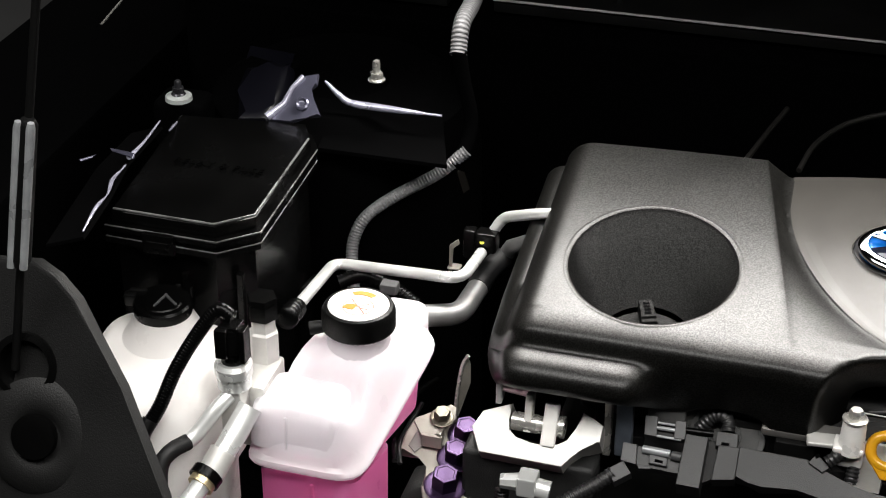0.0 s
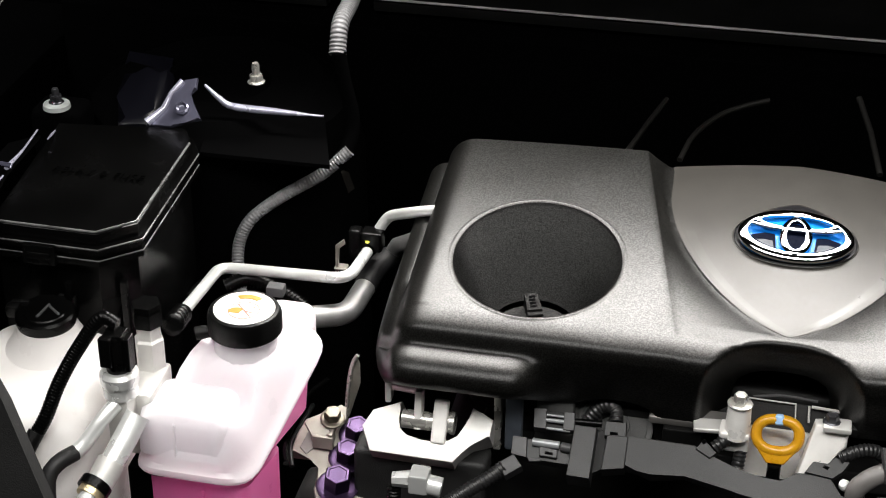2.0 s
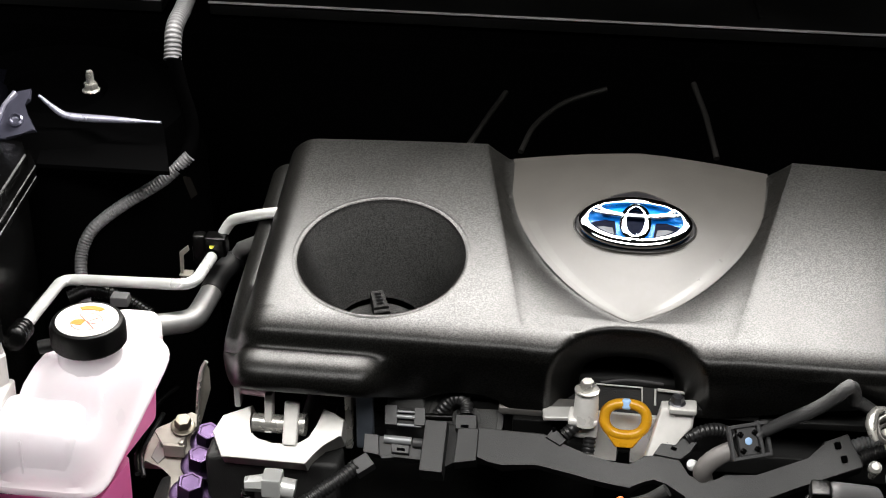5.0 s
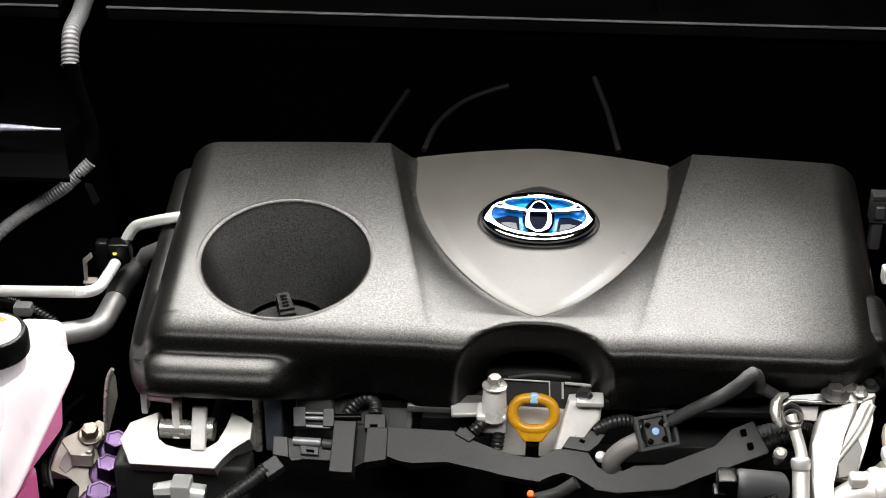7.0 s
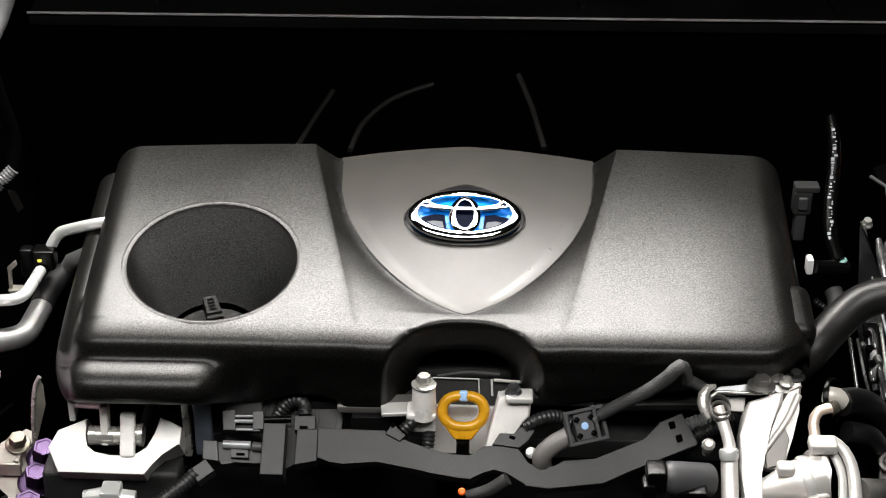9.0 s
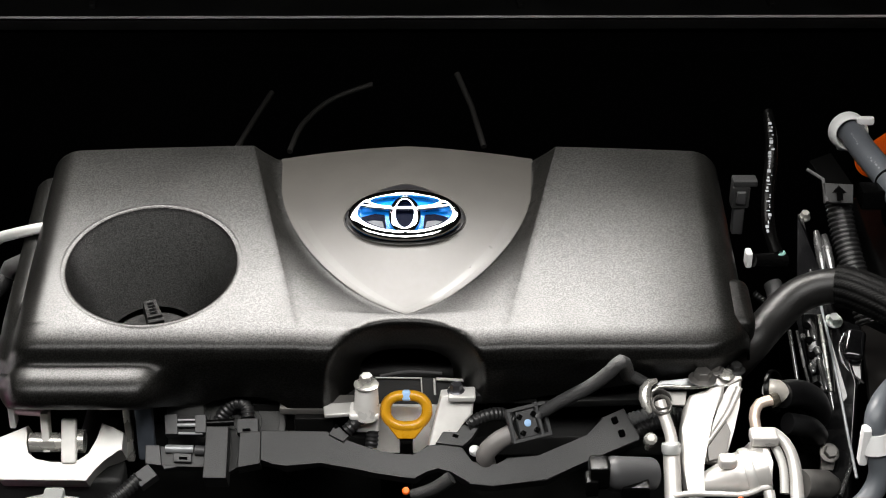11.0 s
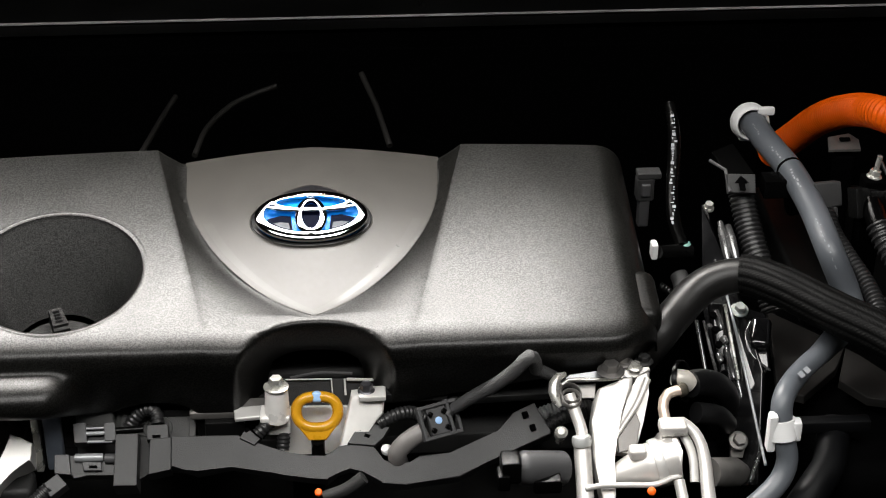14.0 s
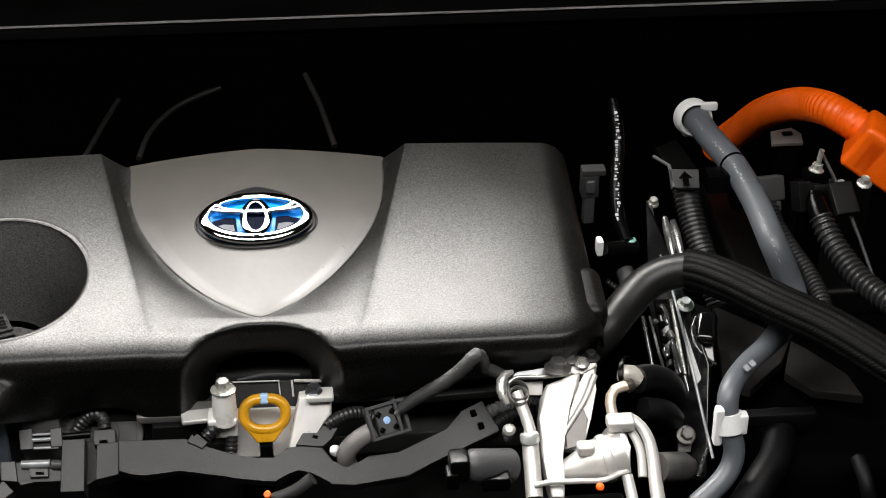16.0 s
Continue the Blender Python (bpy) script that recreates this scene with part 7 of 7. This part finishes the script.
def hoses_right():
    o = thing("heater_hose", (0.3642, 1.0900, 0.8230), "slate grey rubber heater hose with white clips", "hose")
    main = [(0.3991, 1.4700, 0.9526), (0.4015, 1.4450, 0.9627), (0.4050, 1.4050, 0.9634), (0.4161, 1.3520, 0.9598), (0.4230, 1.3000, 0.9513), (0.4260, 1.2450, 0.9400), (0.4414, 1.2366, 0.9060), (0.4453, 1.2294, 0.8920), (0.4344, 1.2088, 0.8840), (0.4103, 1.1771, 0.8840), (0.3772, 1.1324, 0.8920), (0.3566, 1.0980, 0.8924), (0.3558, 1.0870, 0.8704), (0.3605, 1.0800, 0.8476), (0.3517, 1.0700, 0.8308), (0.3266, 1.0550, 0.8164)]
    part("hose_run", tube(main, lambda i, s: 0.0118 - 0.0031 * min(max((s - 0.55) / 0.12, 0), 1), 20), M_HOSE, o)
    line = spline(main, 0.004)

    def near(p):
        return min(range(1, len(line) - 1), key=lambda i: (line[i] - Vector(p)).length)

    def band(p, r, w, name, mat, label):
        i = near(p)
        d = (line[i + 1] - line[i - 1]).normalized()
        return part(name, sweep([line[i] - d * w / 2, line[i] + d * w / 2], r, 28), mat, o, label)
    band((0.4161, 1.3520, 0.9598), 0.0124, 0.0022, "paint_line", M_BLACK, "black painted line")
    band((0.3561, 1.0870, 0.8714), 0.0112, 0.016, "clip", M_WHITEPL, "white nylon hose clip")
    part("clip_lug", joined(rbox((0.007, 0.010, 0.034), 0.002, 2, Matrix.Translation(Vector((0.3466, 1.0850, 0.8538)))), rbox((0.007, 0.010, 0.018), 0.002, 2, Matrix.Translation(Vector((0.3662, 1.0850, 0.8754)) + Vector((0, 0, -0.012))))), M_WHITEPL, o, "white clip lug")
    i = near((0.4016, 1.4450, 0.9616))
    d = (line[i + 1] - line[i - 1]).normalized()
    part("clip", joined(oval(0.0150, 0.0150, 0.006, 0.014, frame_to(Vector((0.3995, 1.4500, 0.9616)), d)), rbox((0.016, 0.006, 0.008), 0.002, 2, Matrix.Translation(Vector((0.4126, 1.4400, 0.9722)))), rbox((0.012, 0.01, 0.03), 0.003, 2, Matrix.Translation(Vector((0.3971, 1.4500, 0.9415))))), M_WHITEPL, o, "white nylon clip")

    fine = spline(main, 0.0012)

    def printed(a, b, seed):
        """Unreadable white print along the hose."""
        ia, ib = (min(range(len(fine)), key=lambda i: (fine[i] - Vector(p)).length) for p in (a, b))
        part("print", print_on(fine, 0.0118, ia, ib, seed), M_WPRINT, o, "white printed marks")
    printed((0.4019, 1.4200, 0.9667), (0.4039, 1.4000, 0.9631), 1)
    printed((0.4076, 1.3800, 0.9631), (0.4118, 1.3600, 0.9599), 2)
    printed((0.4147, 1.3400, 0.9587), (0.4203, 1.3150, 0.9518), 3)
    printed((0.4232, 1.2700, 0.9455), (0.4246, 1.2200, 0.9353), 4)
    part("paint_mark", ring_bars((0.3804, 1.1178, 0.9070), (0.3703, 1.1098, 0.9050), (0, -0.6, 0.8), [0.005, 0.005], 0.005, 0.002), M_WPRINT, o, "white painted mark")
    # braided hose over the frame
    h = thing("braided_hose", (0.3286, 1.2500, 0.8923), "thick black rubber hose with a braided sleeve", "hose")
    run = [(0.2528, 1.1999, 0.8550), (0.2639, 1.1989, 0.8720), (0.2746, 1.1961, 0.8900), (0.2949, 1.2180, 0.9000), (0.3171, 1.2355, 0.9120), (0.3391, 1.2386, 0.9200), (0.3592, 1.2317, 0.9240), (0.3841, 1.2056, 0.9260), (0.4126, 1.1690, 0.9260), (0.4450, 1.1347, 0.9240), (0.4746, 1.0953, 0.9200), (0.5189, 1.0376, 0.9100)]
    part("hose_run", tube(run, 0.0150, 22), M_RUBBER2, h)
    ln = spline(run, 0.0013)
    k0 = min(range(len(ln)), key=lambda i: (ln[i] - Vector((0.3510, 1.2361, 0.9230))).length)
    part("braid", braid(ln[k0:], 0.0174), M_BRAID, h, "black braided sleeve")
    # lower dark hose and a stub beside the white clip
    s = thing("lower_hose", (0.3762, 1.0600, 0.8338), "dark rubber hose below the casing", "hose")
    part("hose_run", tube([(0.4167, 1.1450, 0.8288), (0.4104, 1.1250, 0.8276), (0.4011, 1.1000, 0.8240), (0.3853, 1.0800, 0.8177), (0.3664, 1.0600, 0.8064)], 0.0135, 18), M_HOSED, s)
    part("hose_clip", rbox((0.07, 0.012, 0.012), 0.003, 2, Matrix.Translation(Vector((0.4061, 1.1300, 0.8369)))), M_HOSED, s)
    e = thing("wiring_lead", (0.4694, 1.0600, 0.8544), "thin black lead beside the casing", "wiring lead")
    part("lead_run", tube([(0.4622, 1.0800, 0.8344), (0.4637, 1.0600, 0.8270), (0.4677, 1.0500, 0.8063)], 0.006, 12), M_HOSED, e)


def vacuum_tube():
    o = thing("vacuum_tube", (0.3147, 1.3100, 0.9091), "thin black tube with white print and an elbow", "tube")
    run = [(0.3172, 1.4200, 0.9949), (0.3176, 1.4000, 0.9846), (0.3165, 1.3800, 0.9632), (0.3118, 1.3550, 0.9420), (0.3101, 1.3300, 0.9240), (0.3146, 1.3100, 0.9103)]
    part("tube_run", tube(run, lambda i, s: 0.0048 + 0.0012 * min(s * 4, 1), 16, 0.004), M_BLACK, o)
    fine = spline(run, 0.0010)
    part("print", print_on(fine, 0.0060, 16, len(fine) - 22, 9, 0.0046), M_WPRINT, o, "white printed marks")
    part("ring", lathe([(0.0075, 0), (0.0082, 0.002), (0.0075, 0.005)], 20, frame_to((0.3145, 1.3120, 0.9103), (0.25, -0.3, -0.9))), M_TEAL, o, "pale green retaining ring")
    part("elbow", sweep([Vector((0.2926, 1.3000, 0.9099)), Vector((0.3087, 1.3050, 0.9072)), Vector((0.3226, 1.3080, 0.9046)), Vector((0.3242, 1.3080, 0.9045))], lambda i, s: (0.0060, 0.0066, 0.0066, 0.004)[i], 16), M_BLACK, o, "black elbow")
    part("elbow_lock", rbox((0.006, 0.012, 0.015), 0.002, 2, Matrix.Translation(Vector((0.2888, 1.3050, 0.9020)))), M_WHITEPL, o, "white lock")
    part("pipe_down", tube([(0.3114, 1.3000, 0.8862), (0.3134, 1.2900, 0.8804), (0.3110, 1.2800, 0.8691)], 0.008, 12), M_GREYPL, o)
    part("small_loom", conduit([(0.2888, 1.2700, 0.8940), (0.2971, 1.2650, 0.8896), (0.3022, 1.2600, 0.8878)], 0.004, 0.003), M_BLACK, o)
    s = thing("sensor_plug", (0.2921, 1.3800, 0.9180), "small grey sensor plug at the cover's edge", "sensor plug")
    m = Matrix.Translation(Vector((0.2924, 1.3850, 0.9300)))
    part("plug_body", joined(rbox((0.016, 0.014, 0.022), 0.0015, 2, m @ pose(0, 0, -0.012)), rbox((0.022, 0.014, 0.006), 0.0015, 2, m @ pose(0.003, 0, 0.010))), M_GREYPL, s)
    part("plug_window", rbox((0.008, 0.004, 0.012), 0.0008, 1, m @ pose(0, -0.008, -0.006)), M_GREYPL2, s)
    part("plug_foot", rbox((0.010, 0.010, 0.03), 0.001, 1, m @ pose(0, 0, -0.04)), M_GREYPL2, s)


def looms_right():
    o = thing("wiring_loom", (0.3776, 1.3000, 0.8881), "thick black corrugated loom below an arrow-marked cover", "wiring loom", "wiring looms")
    part("loom_run", conduit([(0.3694, 1.3350, 0.9467), (0.3725, 1.3200, 0.9290), (0.3768, 1.3000, 0.9113), (0.3826, 1.2800, 0.8938), (0.3898, 1.2600, 0.8707)], 0.0118, 0.0044, 0.12, 20), M_LOOM, o)
    part("loom_cover", plate([(0.3523, 1.3250, 0.9726), (0.3776, 1.3250, 0.9713), (0.3773, 1.3150, 0.9575), (0.3531, 1.3150, 0.9588)], 0.008, 0.0015), M_GREYPL, o, "dark grey marked cover")
    part("cover_back", plate([(0.3452, 1.3600, 0.9764), (0.3661, 1.3700, 0.9799), (0.3784, 1.3300, 0.9686), (0.3536, 1.3300, 0.9688)], 0.008, 0.0015), M_BLACK, o)
    # paler grey strip stands in for light on the cover's lip
    part("cover_edge", sweep([Vector((0.3419, 1.3500, 0.9726)), Vector((0.3531, 1.3350, 0.9707)), Vector((0.3540, 1.3150, 0.9593))], 0.0016, 8), M_GREYPL2, o, "cover edge, its light put into paler grey")
    m = frame_to((0.3642, 1.3180, 0.9667), (0, -0.5, 0.86))
    part("arrow", prism([(-0.0025, -0.008), (0.0025, -0.008), (0.0025, 0.0), (0.006, 0.0), (0.0, 0.007), (-0.006, 0.0), (-0.0025, 0.0)], 0.0008, 0, 2, m), M_BAY, o, "black arrow mark")
    p = thing("wiring_loom", (0.4375, 1.2900, 0.9307), "slim black corrugated loom with a grey plug", "wiring loom", "wiring looms")
    part("loom_run", conduit([(0.4389, 1.3100, 0.9450), (0.4407, 1.2900, 0.9333), (0.4491, 1.2650, 0.9216), (0.4592, 1.2400, 0.9103), (0.4644, 1.2150, 0.8997), (0.4633, 1.1900, 0.8874)], 0.0078, 0.0040, 0.16, 16), M_LOOM, p)
    m = Matrix.Translation(Vector((0.4394, 1.3150, 0.9536))) @ pose(0, 0, 0, -25, 0, 8)
    part("plug", joined(rbox((0.024, 0.016, 0.022), 0.002, 2, m @ pose(0, 0, -0.010)), rbox((0.014, 0.018, 0.010), 0.0015, 2, m @ pose(0.0, 0.0, -0.020))), M_GREYPL, p, "dark grey plug")
    part("plug_side", rbox((0.022, 0.016, 0.026), 0.004, 2, Matrix.Translation(Vector((0.4360, 1.3800, 0.9013))) @ pose(0, 0, 0, 0, -12, 0)), M_BLACK, p)
    q = thing("wiring_loom", (0.4887, 1.2700, 0.9390), "black corrugated loom with a black plug", "wiring loom", "wiring looms")
    part("loom_run", conduit([(0.4719, 1.2650, 0.9511), (0.4767, 1.2500, 0.9398), (0.4852, 1.2300, 0.9286), (0.4955, 1.2050, 0.9207), (0.5137, 1.1700, 0.9163)], 0.0108, 0.0056, 0.18, 18), M_LOOM, q)
    part("taped_neck", tube([(0.4722, 1.2900, 0.9597), (0.4720, 1.2750, 0.9539), (0.4739, 1.2600, 0.9466)], 0.0095, 14), M_BLACK, q)
    m = Matrix.Translation(Vector((0.4736, 1.2950, 0.9608))) @ pose(0, 0, 0, -25, 0, 6)
    part("plug", joined(rbox((0.034, 0.018, 0.022), 0.0015, 2, m @ pose(0, 0, -0.012)), rbox((0.018, 0.020, 0.014), 0.001, 2, m @ pose(0.004, -0.002, -0.008)), rbox((0.006, 0.02, 0.026), 0.001, 2, m @ pose(-0.016, -0.002, -0.016))), M_BLACKM, q, "black latched plug")


def inverter():
    """Black casing with lid, lugs and studs under the looms."""
    o = thing("inverter_case", (0.60, 1.30, 0.30), "black inverter casing with bolted lugs", "inverter")
    part("case", rbox((0.36, 0.44, 0.52), 0.02, 3, pose(0.585, 1.31, 0.30)), M_BAY, o)
    part("lid", rbox((0.30, 0.22, 0.03), 0.006, 3, pose(0.58, 1.42, 0.818)), M_BLACKM, o)
    part("side_cover", plate([(0.3995, 1.3164, 0.8350), (0.4550, 1.2540, 0.8350), (0.4379, 1.2197, 0.8350), (0.4003, 1.1805, 0.8350), (0.3795, 1.1910, 0.8350)], 0.008, 0.002), M_COVERB, o, "dark grey side cover")
    part("side_cover", plate([(0.4519, 1.2448, 0.8400), (0.4608, 1.2313, 0.8400), (0.4860, 1.1901, 0.8400), (0.4901, 1.1560, 0.8400), (0.4501, 1.1683, 0.8400), (0.4332, 1.1954, 0.8400)], 0.008, 0.002), M_COVERB, o)
    part("lug", plate([(0.4649, 1.4100, 0.9626), (0.4855, 1.4150, 0.9627), (0.4925, 1.4050, 0.9614), (0.4906, 1.3900, 0.9597), (0.4610, 1.3900, 0.9588)], 0.003, 0.001), M_STEELD, o, "grey pressed lug")
    part("lug_slot", rbox((0.010, 0.005, 0.002), 0.0008, 1, Matrix.Translation(Vector((0.4785, 1.4030, 0.9619))) @ pose(0, 0, 0, 15, 0, 0)), M_BAY, o)
    part("lug_post", rbox((0.018, 0.014, 0.12), 0.003, 2, Matrix.Translation(Vector((0.4785, 1.4000, 0.9599)) + Vector((0, 0, -0.13)))), M_BAY, o)
    a = Vector((0.4746, 1.3000, 0.9781))
    part("stud", joined(hex_bolt(a, (0.15, 0.0, 1), 0.0052, 0.005, 0.0068), sweep([a, a + Vector((0.003, 0, 0.020))], 0.0023, 14)), M_STEEL, o, "bright steel stud with nut")
    part("stud_post", rbox((0.02, 0.02, 0.12), 0.003, 2, Matrix.Translation(a + Vector((0, 0, -0.12)))), M_BAY, o)
    part("stud", joined(hex_bolt((0.5078, 1.2700, 0.9795), (0, -0.3, 1), 0.0046, 0.005, 0.0066)), M_STEEL, o, "steel nut")
    part("stud", joined(hex_bolt((0.4904, 1.2800, 0.9724), (0, -0.3, 1), 0.0036, 0.004, 0.0050)), M_STEEL, o, "small steel bolt")
    part("stud", joined(hex_bolt((0.4061, 1.3500, 0.9499), (0, -0.3, 1), 0.0046, 0.005, 0.0062)), M_STEEL, o, "small steel bolt")
    part("strip", rbox((0.022, 0.03, 0.008), 0.002, 2, Matrix.Translation(Vector((0.4898, 1.2700, 0.9640))) @ pose(0, 0, 0, 40, 0, 10)), M_BLACKM, o)
    part("edge", sweep([Vector((0.4825, 1.3100, 0.9875)), Vector((0.4938, 1.2800, 0.9639)), Vector((0.5026, 1.2500, 0.9383)), Vector((0.5082, 1.2200, 0.9165))], 0.0016, 8), M_GREYPL, o)
    part("small_box", rbox((0.04, 0.02, 0.018), 0.002, 2, Matrix.Translation(Vector((0.4084, 1.3400, 0.9419)))), M_BLACK, o)
    c = thing("power_cable", (0.5131, 1.3300, 0.9729), "orange high-voltage cable with its orange connector", "power cable")
    part("cable", conduit([(0.4676, 1.6000, 0.8491), (0.4784, 1.5600, 0.8881), (0.4846, 1.5000, 0.9371), (0.4950, 1.4400, 0.9747), (0.5035, 1.3850, 0.9970), (0.5196, 1.3600, 0.9958), (0.5366, 1.3450, 0.9877)], 0.0158, 0.0046, 0.06, 22), M_ORANGE, c)
    m = Matrix.Translation(Vector((0.5462, 1.3250, 0.9749))) @ pose(0, 0, 0, 0, 30, -22)
    con = part("connector", joined(rbox((0.066, 0.046, 0.040), 0.005, 3, m @ pose(0.004, 0, -0.020)), rbox((0.030, 0.046, 0.046), 0.006, 3, m @ pose(-0.020, 0, -0.022))), M_ORANGE, c, "boxy orange connector")
    part("latch", joined(rbox((0.016, 0.020, 0.008), 0.002, 2, m @ pose(0.006, 0.0, 0.019)), rbox((0.004, 0.03, 0.010), 0.001, 2, m @ pose(-0.002, -0.006, 0.018))), M_ORANGE, con)
    part("foot", rbox((0.03, 0.03, 0.16), 0.003, 2, Matrix.Translation(Vector((0.5357, 1.3250, 0.9771)) + Vector((0.02, 0, -0.17)))), M_BAY, c)


def firewall_pipes():
    """Faint thin lines on the firewall behind the cover."""
    o = thing("brake_pipe", (-0.1083, 1.5500, 0.9105), "thin dark brake pipes on the firewall", "pipe")
    part("pipe_run", sweep([Vector((-0.1735, 1.5000, 0.9183)), Vector((-0.1581, 1.5500, 0.9287)), Vector((-0.1443, 1.5800, 0.9405))], 0.0028, 10), M_FAINT, o)
    part("pipe_run", tube([(-0.1228, 1.5000, 0.9151), (-0.1130, 1.5400, 0.9235), (-0.0921, 1.5700, 0.9321), (-0.0701, 1.5850, 0.9376), (-0.0449, 1.5950, 0.9425)], 0.0028, 10), M_FAINT, o)
    part("pipe_run", sweep([Vector((0.0395, 1.5800, 0.9612)), Vector((0.0533, 1.5500, 0.9399)), Vector((0.0645, 1.5000, 0.9206))], 0.0030, 10), M_FAINT, o)


# paler than M_GLOSSB, for highlights on the black frame
M_RODS = material("frame_highlight_steel", (0.20, 0.20, 0.20), 0.22, metal=0.8, vary=0.3, stain=60)
M_COVERB = material("brown_grey_plastic", (0.0115, 0.0108, 0.0102), 0.7, spec=0.2, vary=0.25, grain=0.2, grain_size=1200, stain=20)
M_GLOSSB = material("gloss_black_steel", (0.006, 0.006, 0.0065), 0.16, vary=0.3, coat=0.5, stain=30)
M_RUBBER2 = material("grey_black_rubber", (0.0075, 0.0072, 0.0070), 0.42, spec=0.35, vary=0.25, grain=0.15, grain_size=600)
M_BRAID = material("black_braid", (0.0016, 0.0016, 0.0016), 0.6, vary=0.3, spec=0.11, grain=0.2, grain_size=900, stain=30)
M_HOSED = material("dark_hose_rubber", (0.0022, 0.0023, 0.0027), 0.5, spec=0.16, vary=0.25, stain=30)
M_WPLATE = material("pale_plated_steel", (0.72, 0.68, 0.62), 0.35, metal=0.6, vary=0.2, stain=60)
M_STEELD = material("worn_steel", (0.26, 0.25, 0.24), 0.45, metal=0.8, vary=0.35, stain=40)
M_FAINT = material("grey_coated_pipe", (0.01326, 0.01241, 0.01156), 0.6, spec=0.2, vary=0.2)
pump_bracket()
side_rail()
hoses_right()
vacuum_tube()
looms_right()
inverter()
firewall_pipes()
